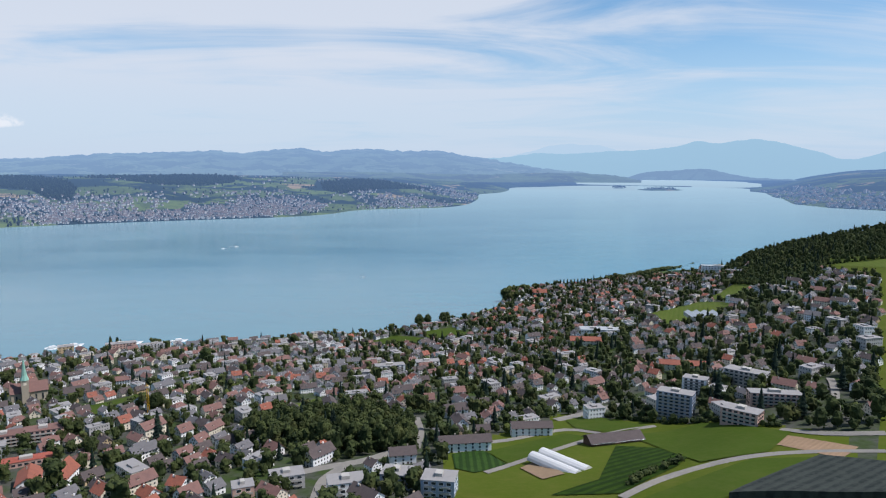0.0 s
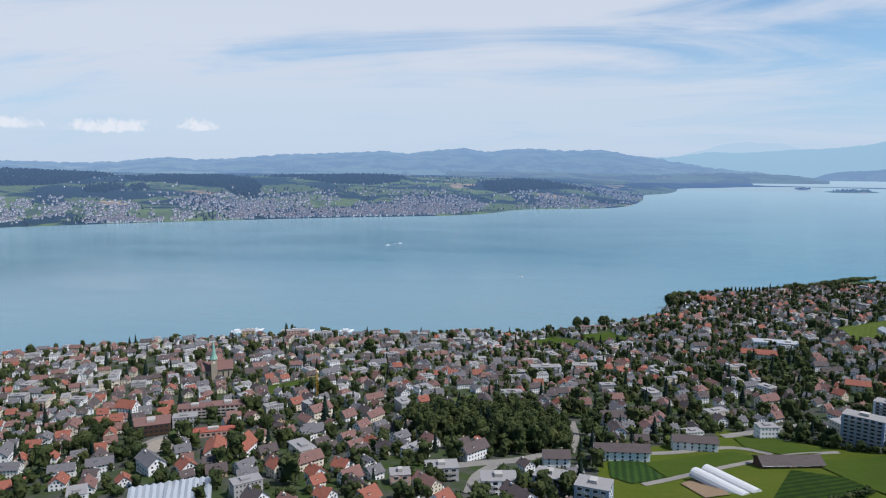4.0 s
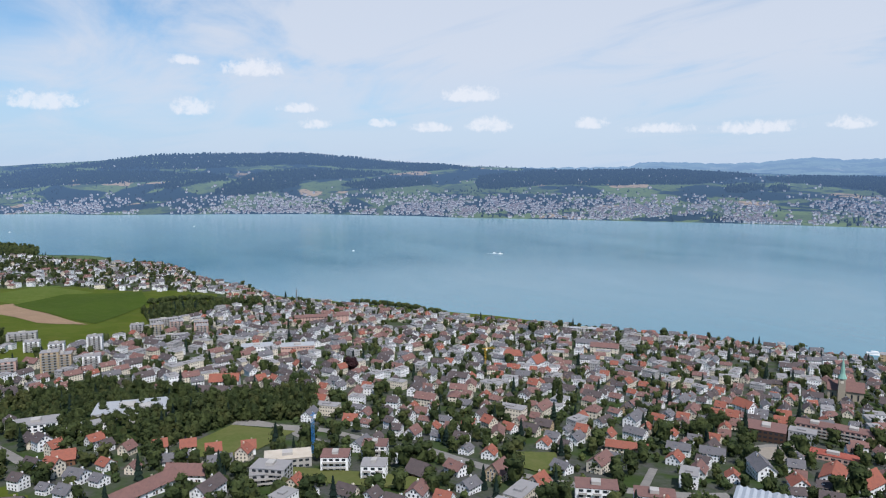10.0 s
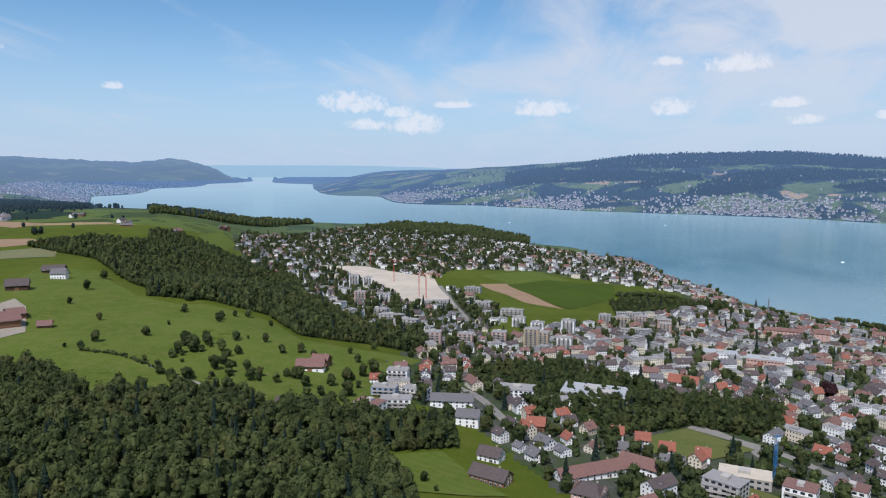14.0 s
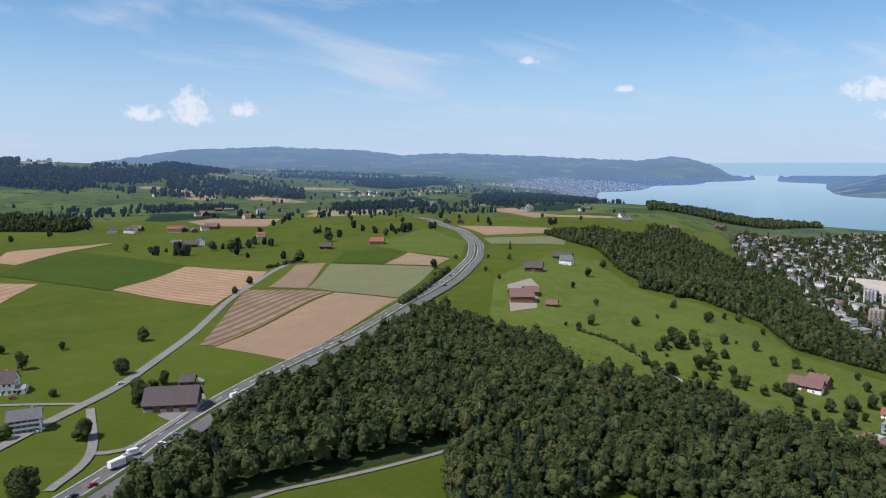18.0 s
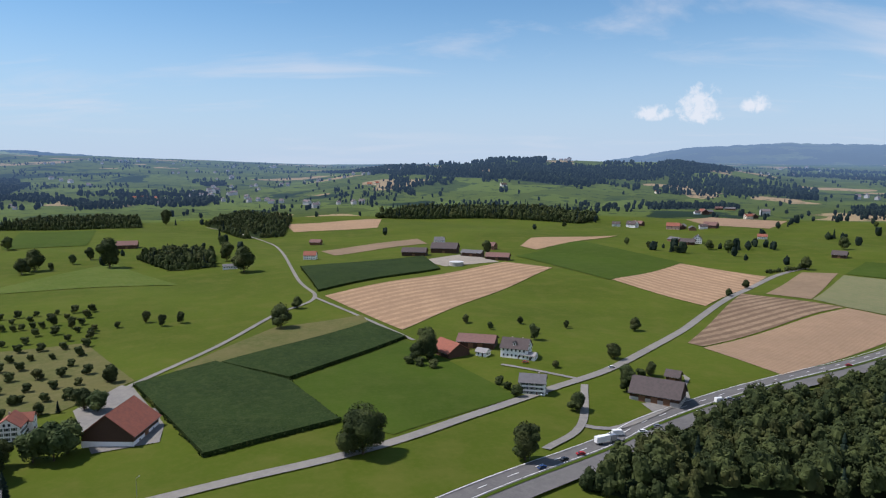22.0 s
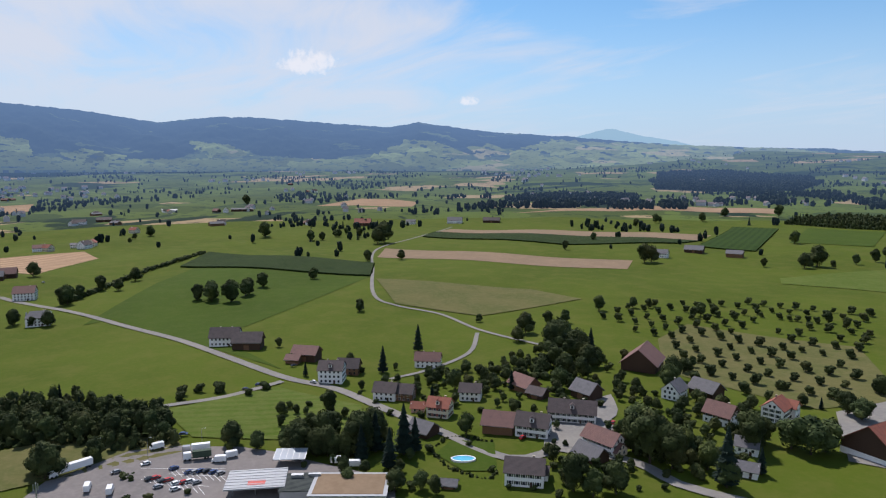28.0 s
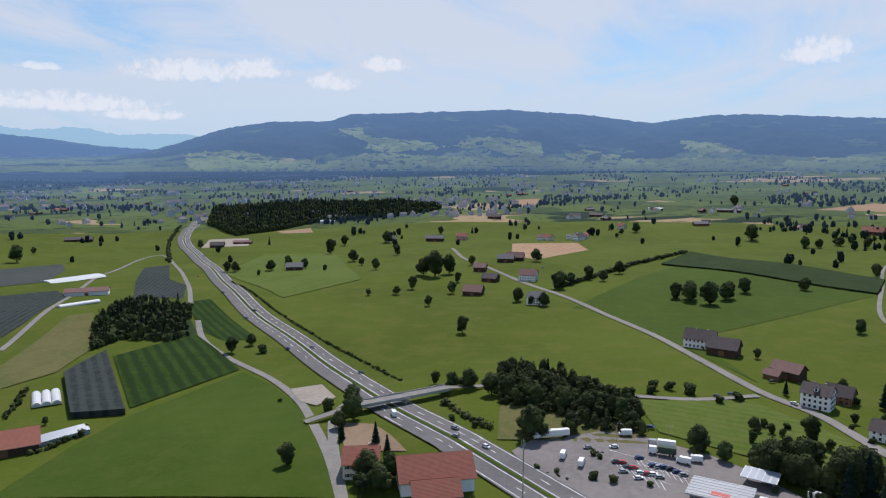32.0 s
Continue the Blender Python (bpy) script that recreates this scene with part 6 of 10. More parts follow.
def house(x, y, turn, w, d, hw, hr, wall="white", roof="roof_brown", label="", floors=2, shut=None, upper=None, chim=1, dormer=0, hip=0.0, category="house", gap=2.7, faces=None, name=None, k=1.0):
    """A pitched-roof house; faces: which walls have windows (0 front, 180 back, 90, -90 gable ends)."""
    ob = thing(name or category.replace(" ", "_"), x, y, turn, 0, label, category)
    SITES.append((x, y, max(w, d) * 0.5 + 2.5))
    part("wall", wall_soup(w, d, hw, hr).mesh("wall", wall), ob)
    if upper:
        s = Soup()
        for sx in (-1, 1):
            q = sx * (w / 2 + 0.06)
            s.add([(q, -d / 2, hw), (q, 0, hw), (q, d / 2, hw), (q, 0, hw + hr)], [(0, 1, 2, 3)])
        for sy in (-1, 1):
            s.box(-w / 2, sy * (d / 2 + 0.03) - 0.03, hw * 0.62, w / 2, sy * (d / 2 + 0.03) + 0.03, hw)
        part("cladding", s.mesh("cladding", upper), ob, "dark timber cladding")
    part("roof", roof_soup(w, d, hw, hr, hip=hip).mesh("roof", roof), ob)
    for i in range(chim):
        part("chimney", CHIMNEY, ob, m=pose(w * (0.22 - 0.4 * i), d * 0.12, hw + hr * 0.85))
    if math.hypot(x, y) > 410:
        joined_windows(ob, window_spots(w, d, hw, floors, gap, hr))
        faces = ()
    for px, py, z, a in window_spots(w, d, hw, floors, gap, hr):
        if faces is not None and a not in faces:
            continue
        part("window", WINDOW, ob, m=pose(px, py, z, 0, 0, a))
        if shut and z < hw and a != 180:
            for sgn in (-1, 1):
                part("shutter", SHUTTERS[shut], ob, m=pose(px, py, z, 0, 0, a) @ pose(0.98 * sgn, 0, 0))
    part("door", DOOR, ob, m=pose(w * 0.18, -d / 2 - 0.03, 0))
    for i in range(dormer):
        dx = (i - (dormer - 1) / 2) * w / max(dormer, 1) * 0.8
        dm = part("dormer", Soup().box(-1.0, -1.6, -0.6, 1.0, 1.6, 1.2).mesh("dormer", wall), ob, m=pose(dx, -d * 0.27, hw + hr * 0.42))
        part("roof", roof_soup(3.2, 2.2, 1.2, 0.9, 0.3, 0.15).mesh("roof", roof), dm, m=pose(0, 0, 0, 0, 0, 90))
        part("window", WINDOW, dm, m=pose(0, -1.62, 0.35))
    return ob


def barn(x, y, turn, w, d, hw, hr, roof="roof_brown", wall="timber", plinth=None, label="", category="barn", doors=1):
    ob = thing("barn", x, y, turn, 0, label, category)
    SITES.append((x, y, max(w, d) * 0.5 + 2.5))
    part("wall", wall_soup(w, d, hw, hr).mesh("wall", wall), ob)
    part("roof", roof_soup(w, d, hw, hr, 1.2, 0.35).mesh("roof", roof), ob)
    if plinth:
        part("plinth", Soup().box(-w / 2 - 0.12, -d / 2 - 0.12, -2, w / 2 + 0.12, d / 2 + 0.12, hw * 0.42).mesh("plinth", plinth), ob, "white rendered base")
        for i in range(3):
            part("window", WINDOW, ob, m=pose(w / 2 + 0.14, (i - 1) * d * 0.27, hw * 0.2, 0, 0, 90))
            part("window", WINDOW, ob, m=pose((i - 1) * w * 0.27, -d / 2 - 0.14, hw * 0.2))
    for i in range(doors):
        part("barn_door", Soup().box(-1.9, -0.18, 0, 1.9, 0, min(3.6, hw * 0.75)).mesh("barn_door", "timber_light"), ob, m=pose((i - (doors - 1) / 2) * 7, -d / 2 - 0.13, 0))
    for sgn in (-1, 1):
        part("gutter", Soup().tube((-w / 2 - 0.6, 0, 0), (w / 2 + 0.6, 0, 0), 0.09, 0.09).mesh("gutter", "steel"), ob, m=pose(0, sgn * (d / 2 + 1.25), hw - 1.2 * hr / (d / 2)))
    return ob


def block(x, y, turn, w, d, h, wall="white", roof="roof_flat", label="", floors=4, category="apartment block", gap=3.6, balcony=True, top=True, sides=(0, 180, 90, -90)):
    """A flat-roofed building of several storeys with balconies along one side."""
    ob = thing(category.replace(" ", "_"), x, y, turn, 0, label, category)
    part("wall", Soup().box(-w / 2, -d / 2, -4, w / 2, d / 2, h).mesh("wall", wall), ob)
    s = Soup().box(-w / 2 - 0.25, -d / 2 - 0.25, h, w / 2 + 0.25, d / 2 + 0.25, h + 0.25)
    part("roof", s.mesh("roof", roof), ob)
    if top:
        part("roof_house", Soup().box(-w * 0.12, -d * 0.18, h + 0.25, w * 0.1, d * 0.2, h + 2.0).mesh("roof_house", "concrete"), ob)
    if math.hypot(x, y) > 390:
        joined_windows(ob, window_spots(w, d, h, floors, gap), True)
        sides = ()
    for px, py, z, a in window_spots(w, d, h, floors, gap):
        if a in sides:
            part("window", WIDE_WINDOW, ob, m=pose(px, py, z, 0, 0, a))
    if balcony:
        n = max(1, int(w / 7))
        if math.hypot(x, y) > 390:
            n = 1
        bw = w * 0.42 if n == 1 else 2.2
        mesh = Soup().box(-bw, -1.5, -0.2, bw, 0, 0).box(-bw, -1.5, 0, bw, -1.42, 0.95).mesh("balcony", "concrete")
        for f in range(1, floors):
            for i in range(n):
                part("balcony", mesh, ob, m=pose((i - (n - 1) / 2) * w / n, -d / 2, f * h / floors))
    return ob


def simple_house(name, w, d, hw, hr, wall, roof, label, floors=2, hip=0.0, category="house", flat=False):
    """A house for the far streets, its small windows in one piece."""
    ob = tagged(new(name), label, category)
    wv, rv, nv = simple_soups(w, d, hw, hr, floors, hip, flat)
    part("wall", wv.mesh("wall", wall), ob)
    part("roof", rv.mesh("roof", roof), ob)
    part("window_band", nv.mesh("window_band", "glass"), ob)["kind"] = "stuff"
    if not flat:
        part("chimney", CHIMNEY, ob, m=pose(w * 0.2, d * 0.1, hw + hr * 0.85))
    return ob


def simple_soups(w, d, hw, hr, floors, hip=0.0, flat=False):
    wv = wall_soup(w, d, hw, hr, gable=not flat and not hip, sink=4)
    rv = Soup().box(-w / 2 - 0.3, -d / 2 - 0.3, hw, w / 2 + 0.3, d / 2 + 0.3, hw + 0.3).box(-w * 0.2, -d * 0.2, hw + 0.3, w * 0.12, d * 0.2, hw + 1.6) if flat else roof_soup(w, d, hw, hr, hip=hip)
    if not flat:
        # a dormer on the front slope and a chimney stack
        z = hw + hr * 0.34
        wv.box(-w * 0.12 - 1.0, -d * 0.34, z - 0.8, -w * 0.12 + 1.0, -d * 0.10, z + 1.1).box(w * 0.24, d * 0.08, hw + hr * 0.5, w * 0.24 + 0.8, d * 0.08 + 0.7, hw + hr + 0.9)
        rv.box(-w * 0.12 - 1.25, -d * 0.34 - 0.3, z + 1.1, -w * 0.12 + 1.25, -d * 0.08, z + 1.3)
    nv = Soup()
    for x, y, z, a in window_spots(w, d, hw, floors, 2.9, 0 if flat or hip else hr):
        c, s = math.cos(radians(a)), math.sin(radians(a))
        e = [(x + c * i + s * 0.05, y + s * i - c * 0.05, z + j) for i, j in ((-0.6, -0.7), (0.6, -0.7), (0.6, 0.7), (-0.6, 0.7))]
        nv.add(e, [(0, 1, 2, 3)])
    return wv, rv, nv


# ---- trees ----
OAK = tree_proto("oak_tree", "broad dark green deciduous tree in full leaf", 12, 5.4, 1900, 0.30, 1)
LIME = tree_proto("lime_tree", "tall rounded deciduous tree in full leaf", 12, 4.6, 1800, 0.29, 2)
ASH = tree_proto("ash_tree", "irregular deciduous tree with open crown", 12, 4.8, 1500, 0.30, 3, "leaf_light")
APPLE = tree_proto("apple_tree", "small round-crowned fruit tree in the meadow", 6, 3.3, 420, 0.29, 4)
PEAR = tree_proto("pear_tree", "small upright fruit tree in the meadow", 6, 2.5, 380, 0.29, 5)
SPRUCE = tree_proto("spruce_tree", "tall dark conical spruce", 14, 3.4, 800, 0.52, 6, "needle", True)
POPLAR = tree_proto("poplar_tree", "slender columnar poplar near the lake", 14, 1.9, 500, 0.5, 8)
COPPER = tree_proto("copper_beech", "dark purple-leaved copper beech", 12, 5.0, 800, 0.46, 9, "copper")
WILLOW = tree_proto("willow_tree", "pale grey-green bushy willow", 10, 5.6, 800, 0.42, 10, "leaf_light")
BUSH = tree_proto("bush", "dense rounded green bush", 4, 2.6, 300, 0.32, 12, category="bush", r=0.1)
GREAT = tree_proto("lone_tree", "big dark deciduous tree by the country road", 14, 6.6, 5200, 0.25, 17)
BASE = {GREAT: 14, OAK: 12, LIME: 12, ASH: 12, APPLE: 6, PEAR: 6, SPRUCE: 14, POPLAR: 14, COPPER: 12, WILLOW: 10, BUSH: 4}
TR = random.Random(5)


def trees(kinds, *rows, group=""):
    for x, y, h in rows:
        kind = TR.choice(kinds)
        ob = put(kind, x, y, TR.uniform(0, 360), 0.88 * h / BASE[kind])
        if group:
            ob["group"] = group


BROAD = (OAK, LIME, ASH)
FRUIT = (APPLE, PEAR, APPLE)

# ---- farms and village on the plateau ----
house(216.1, -179.8, 226, 16, 11, 6.2, 4.2, "white", "roof_brown", "white rendered house with a brown tiled roof and green shutters", shut="shutter", chim=1, dormer=0)
house(215.2, -188.0, 225, 6, 7, 3.2, 2.0, "white", "roof_brown", "low white annex beside the house", 1, chim=0, gap=3)
house(222.2, -232.0, 186, 18, 10, 5.6, 4.4, "white", "roof_old", "long white farmhouse with a weathered red roof", shut="shutter", dormer=0)
house(215.8, -232.6, 185, 8, 8, 3.0, 3.0, "cream", "roof_old", "low tiled outbuilding of the farmhouse", 1, chim=0)
barn(217.5, -219.4, 183, 13, 9, 3.2, 3.6, "roof_grey", label="dark timber barn under a grey roof")
house(215.3, -310.0, 187, 15, 10, 5.8, 5.0, "white", "roof_old", "half-timbered white house with a red-brown roof", upper="timber", chim=1)
house(203.0, -339.0, 283, 13, 11, 7.4, 4.2, "white", "roof_red", "three-storey white house with a bright red roof", 3, shut="shutter", chim=1)
house(202.4, -347.7, 192, 11, 7, 6.6, 3.0, "white", "roof_red", "white side wing under a red roof", 2, chim=0)
barn(147.9, -335.4, 266, 27, 25, 6.0, 9.5, "roof_red", "timber", "white", "big dark timber barn with a bright red roof and white base", doors=1)
barn(306.7, -354.5, 299, 26, 22, 5.6, 9.0, "roof_old", "timber", label="big dark timber barn with a red gabled roof", doors=2)
house(255.1, -322.5, 286, 13, 10, 5.6, 4.6, "white", "roof_grey", "white house with a steep grey-brown roof", shut="shutter")
barn(247.7, -341.6, 181, 16, 11, 4.8, 4.4, "roof_grey", label="weathered dark barn behind the houses")
house(258.4, -246.4, 224, 24, 11, 5.8, 5.0, "white", "roof_brown", "long white farmhouse under a broad brown roof", dormer=1, shut="shutter", chim=2)
house(254.5, -216.8, 218, 16, 11, 6.0, 4.8, "white", "roof_brown", "white gabled house with brown roof", dormer=1, shut="shutter", chim=1)
barn(267.8, -205.9, 222, 15, 12, 5.4, 4.6, "roof_old", "timber_light", label="reddish-brown timber outbuilding beside a house")
house(304.9, -194.3, 219, 12, 10, 6.2, 3.8, "cream", "roof_red", "cream house with a red tiled roof", shut="shutter_red", dormer=1)
house(317.5, -188.1, 229, 7, 6, 3.0, 2.4, "pink", "roof_red", "small pinkish outbuilding with a red roof", 1, chim=0)
house(318.1, -223.6, 227, 12, 9, 5.6, 3.6, "white", "roof_brown", "white house with a brown roof", chim=1)
barn(312.7, -258.9, 182, 16, 11, 4.6, 4.4, "roof_old", "timber_light", label="old red-roofed barn among trees")
barn(297.2, -256.2, 199, 10, 8, 3.4, 2.6, "roof_brown", label="low brown-roofed timber shed")
barn(281.4, -279.0, 185, 14, 11, 5.0, 4.6, "roof_grey", label="dark gabled barn beside the lane")
house(392.5, -240.7, 230, 17, 10, 5.2, 4.4, "white", "roof_old", "white country house with a weathered brown roof", shut="shutter", chim=2)
house(347.4, -184.5, 224, 13, 10, 5.4, 4.2, "white", "roof_brown", "white house with dark balcony", chim=1)
house(340.9, -192.5, 223, 12, 9, 5.0, 4.0, "timber_light", "roof_brown", "brown timber house wing", 2, chim=0)
barn(286.4, -172.8, 199, 12, 10, 3.4, 3.6, "roof_grey", label="small barn with a dark roof")
house(393.7, -171.0, 233, 15, 12, 8.6, 4.4, "white", "roof_brown", "three-storey white farmhouse with shutters", 3, shut="shutter", dormer=1, chim=2)
house(404.2, -187.5, 231, 14, 10, 5.0, 4.8, "timber_light", "roof_brown", "timber wing of the farmhouse", 2, chim=0)
barn(444.5, -174.6, 225, 17, 12, 5.6, 4.0, "roof_old", label="red-roofed barn with dark walls")
barn(440.6, -163.7, 226, 9, 7, 3.4, 2.2, "roof_old", "timber_light", label="reddish timber lean-to shed")
house(511.6, -138.2, 241, 21, 13, 7.0, 6.0, "white", "roof_brown", "big white farmhouse with a brown roof", 2, chim=2)
barn(491.8, -148.9, 239, 20, 13, 6.2, 5.6, "roof_brown", "timber", label="brown timber barn joined to the farmhouse")
house(678.6, -27.8, 258, 16, 13, 7.0, 4.6, "white", "roof_grey", "white house with a grey hipped roof", hip=3.0, chim=1)
house(837.9, -22.8, 258, 19, 14, 7.4, 5.5, "white", "roof_old", "white farmhouse with a red-brown roof", 2, shut="shutter", chim=1)
barn(988.6, -6.8, 260, 24, 14, 6.2, 6.0, "roof_old", label="dark barn with a weathered roof")
house(184.9, -286.9, 208, 10, 9, 4.2, 3.0, "white", "roof_grey", "small house with a grey-brown roof", 1)
house(170.4, -265.2, 208, 9, 8, 3.4, 2.4, "white", "roof_grey", "low white garden house", 1, chim=0)
barn(229.7, -150.7, 227, 6, 4, 2.2, 1.2, "roof_grey", label="small dark garden shed")
# farm by the country road
house(-65.5, -397.7, 165, 15, 10, 7.6, 3.6, "white", "roof_grey", "white three-storey house with a dark grey roof and shutters", 3, shut="shutter", chim=1)
house(-66.0, -473.2, 156, 19, 13, 7.2, 5.6, "white", "roof_brown", "large white farmhouse with dormer and brown roof", 2, shut="shutter", dormer=1, chim=2)
house(-73.9, -466.7, 155, 10, 8, 3.2, 1.5, "white", "roof_flat", "low white veranda wing", 1, chim=0)
barn(-41.2, -501.5, 163, 27, 16, 5.0, 3.6, "roof_old", "timber", label="long low barn with a pale tiled roof", doors=2)
barn(-20.0, -481.2, 123, 22, 18, 4.0, 5.4, "roof_red", "timber", label="orange-tiled barn with a broad roof")
house(-43.0, -475.7, 145, 8, 7, 3.2, 2.0, "white", "roof_flat", "small white rendered farm outbuilding", 1, chim=0)
barn(-137.2, -389.1, 147, 28, 17, 5.4, 7.0, "roof_brown", "timber", "concrete", "dark timber barn with a large grey-brown roof", doors=3)
barn(-157.9, -420.4, 145, 8, 7, 4.4, 2.6, "roof_brown", "timber", label="small tall timber shed")
# big farm in the fields
barn(8.9, -986.6, 169, 34, 20, 6.0, 5.0, "roof_brown", label="long brown farm shed")
barn(-35.4, -1016.2, 164, 38, 22, 7.5, 7.0, "roof_brown", label="large dark barn of the big farm")
barn(-72.2, -971.3, 156, 30, 14, 6.0, 3.0, "roof_grey", label="open grey-roofed cattle shed")
barn(-104.4, -939.0, 160, 32, 14, 5.0, 4.4, "roof_old", label="long red-roofed machine shed on the farm")
house(-30.4, -1141.1, 168, 16, 13, 7.0, 5.0, "white", "roof_grey", "white farmhouse with grey roof", chim=1)
house(-108.9, -1073.2, 144, 15, 12, 6.0, 5.0, "timber_light", "roof_old", "brown farmhouse between trees", chim=1)
house(152.7, -960.7, 177, 17, 12, 6.4, 4.8, "white", "roof_red", "white house with a red roof by the lane", chim=1)
barn(174.8, -1161.0, 169, 18, 12, 5.0, 4.0, "roof_old", "timber_light", label="brown barn behind the house")
barn(462.2, -1107.5, 193, 30, 18, 6.0, 5.5, "roof_old", label="red-roofed barn among trees")
house(240.5, -886.2, 195, 22, 10, 4.0, 2.0, "white", "roof_grey", "low white bungalow under trees", 1, chim=0)
house(658.6, -792.0, 206, 20, 13, 6.4, 5.0, "white", "roof_grey", "white farmhouse with grey roof", chim=1)
barn(666.5, -875.8, 207, 26, 17, 5.4, 5.2, "roof_grey", label="dark barn with a grey roof")
barn(607.9, -889.5, 206, 22, 14, 6.0, 4.0, "roof_grey", "timber_light", label="barn with solar panels on its roof")
# farms beyond the motorway
barn(-534.5, -486.8, 140, 24, 26, 7.0, 6.0, "roof_old", "timber_light", label="large red-roofed cattle barn", doors=2)
barn(-569.2, -504.7, 140, 14, 30, 5.0, 3.4, "roof_old", "timber_light", label="long red-roofed barn wing")
barn(-541.8, -451.0, 122, 11, 9, 3.4, 3.0, "roof_old", "timber_light", label="small red-roofed timber hut")
barn(-664.9, -583.7, 123, 22, 14, 6.0, 6.0, "roof_brown", label="brown timber farm barn")
house(-754.6, -603.4, 111, 17, 13, 7.0, 5.6, "white", "roof_grey", "white farmhouse beside an old barn", chim=1)
barn(-786.4, -635.7, 111, 26, 12, 5.5, 5.0, "roof_brown", label="long brown barn behind the farmhouse")
house(-663.4, -919.0, 136, 22, 14, 6.0, 6.0, "timber_light", "roof_red", "red-roofed farmhouse on the plain")
barn(-580.3, -942.0, 140, 18, 12, 5.0, 4.6, "roof_brown", label="brown barn on the plain")
house(-512.1, -1396.1, 152, 26, 16, 7.0, 6.0, "pink", "roof_red", "reddish farmhouse among trees")
barn(-435.4, -1120.2, 151, 22, 14, 5.0, 4.6, "roof_brown", label="brown barn among trees")
house(-600.5, -1203.3, 153, 16, 12, 5.0, 4.0, "white", "roof_red", "small red-roofed house in a field")
barn(-530.7, -199.5, 101, 22, 12, 5.0, 4.4, "roof_old", "timber_light", "white", "farm barn with a reddish roof on the slope")
house(-548.6, -196.9, 82, 15, 10, 5.0, 4.2, "timber_light", "roof_old", "brown farmhouse with a weathered red roof")
house(-420.6, -175.2, 89, 14, 11, 5.0, 5.0, "timber", "roof_brown", "dark timber house at the wood's edge")
# roadside farms further on
house(281.2, 62.5, 279, 15, 15, 6.8, 4.6, "cream", "roof_red", "cream house with a red roof beside the motorway", 2, shut="shutter")
barn(273.9, 30.5, 286, 30, 19, 6.2, 6.5, "roof_red", "white", label="large inn with a broad red tiled roof", category="inn", doors=1)
barn(260.5, 28.6, 286, 18, 12, 4.2, 4.0, "roof_red", "white", label="red-roofed side wing of the inn", category="inn", doors=0)
barn(307.7, 247.5, 305, 30, 22, 5.0, 5.0, "roof_red", label="red-roofed farm barn beside a glasshouse")
barn(734.8, 38.8, 259, 20, 16, 5.4, 5.4, "roof_old", label="red-roofed barn on the meadow")
barn(821.5, 23.2, 250, 18, 13, 5.0, 4.6, "roof_brown", label="brown farm shed by the road")
barn(970.5, 6.3, 264, 22, 14, 6.0, 5.0, "roof_grey", label="grey farm barn by the road")
barn(887.0, 38.2, 262, 15, 14, 6.0, 4.5, "roof_old", label="old timber barn at the roadside")
house(829.8, -21.7, 255, 20, 15, 8.0, 5.6, "white", "roof_old", "white farmhouse with dark roof by the road", 3, chim=1)
house(676.7, -26.2, 258, 18, 14, 7.4, 4.6, "white", "roof_grey", "white house with a hipped grey roof", 3, hip=3.5)
barn(926.8, 295.1, 280, 22, 16, 5.6, 4.6, "roof_grey", label="grey-roofed barn among trees")
house(1371.7, 95.2, 268, 22, 16, 8.0, 6.0, "pink", "roof_red", "red-roofed house in the hamlet")
barn(1352.9, 147.2, 270, 34, 15, 6.5, 5.0, "roof_grey", label="long farm building of the hamlet")
house(1337.0, 231.9, 274, 20, 14, 6.5, 5.0, "white", "roof_grey", "white house under trees")
barn(1792.7, 41.7, 267, 34, 18, 6.0, 6.0, "roof_brown", label="large farm barn in the trees")
house(1828.5, -166.3, 259, 30, 18, 7.0, 6.0, "white", "roof_brown", "farmhouse of the far hamlet")
barn(1883.1, -226.0, 257, 34, 18, 6.0, 5.0, "roof_brown", label="barn of the far hamlet")
house(1306.1, -59.3, 261, 20, 14, 6.0, 5.0, "white", "roof_old", "house at the bend of the road")
house(1326.7, -118.3, 259, 26, 14, 5.0, 3.0, "white", "roof_grey", "low white house by the field")
barn(1423.9, -700.9, 238, 36, 18, 7.0, 7.0, "roof_red", label="red-roofed barn on the plain")
house(1499.0, -604.7, 242, 20, 14, 6.0, 4.0, "white", "roof_old", "white house on the plain")
barn(1955.2, -588.3, 249, 60, 16, 6.0, 3.0, "roof_grey", label="long grey farm sheds")
barn(2092.2, -421.4, 255, 40, 16, 5.0, 2.0, "sheet", "white", label="long white-roofed shed on the plain")
barn(729.8, 472.1, 295, 44, 16, 5.0, 3.0, "roof_old", "white", label="reddish packing shed of the fruit farm")
barn(1295.6, 848.9, 297, 50, 20, 5.0, 4.0, "roof_brown", label="farm sheds on the plain")
barn(1221.5, 533.0, 284, 24, 14, 5.0, 5.0, "roof_brown", label="timber house by the motorway yard")
barn(1284.6, 509.8, 282, 34, 12, 4.0, 2.5, "roof_old", label="low workshop by the yard")
barn(1792.4, 478.9, 277, 40, 18, 5.0, 3.0, "sheet", "white", label="pale shed at the wood's edge")
barn(1438.7, -708.2, 238, 36, 18, 7.0, 7.0, "roof_red", label="red-roofed barn between trees")
house(1393.4, -809.0, 234, 22, 14, 6.0, 5.0, "white", "roof_grey", "grey-roofed house on the plain")
house(1336.0, -893.2, 230, 34, 18, 7.0, 7.0, "white", "roof_grey", "farmhouse of the hamlet on the rise")
barn(1302.5, -973.8, 227, 38, 16, 6.0, 6.0, "roof_brown", label="brown barn of the hamlet on the rise")
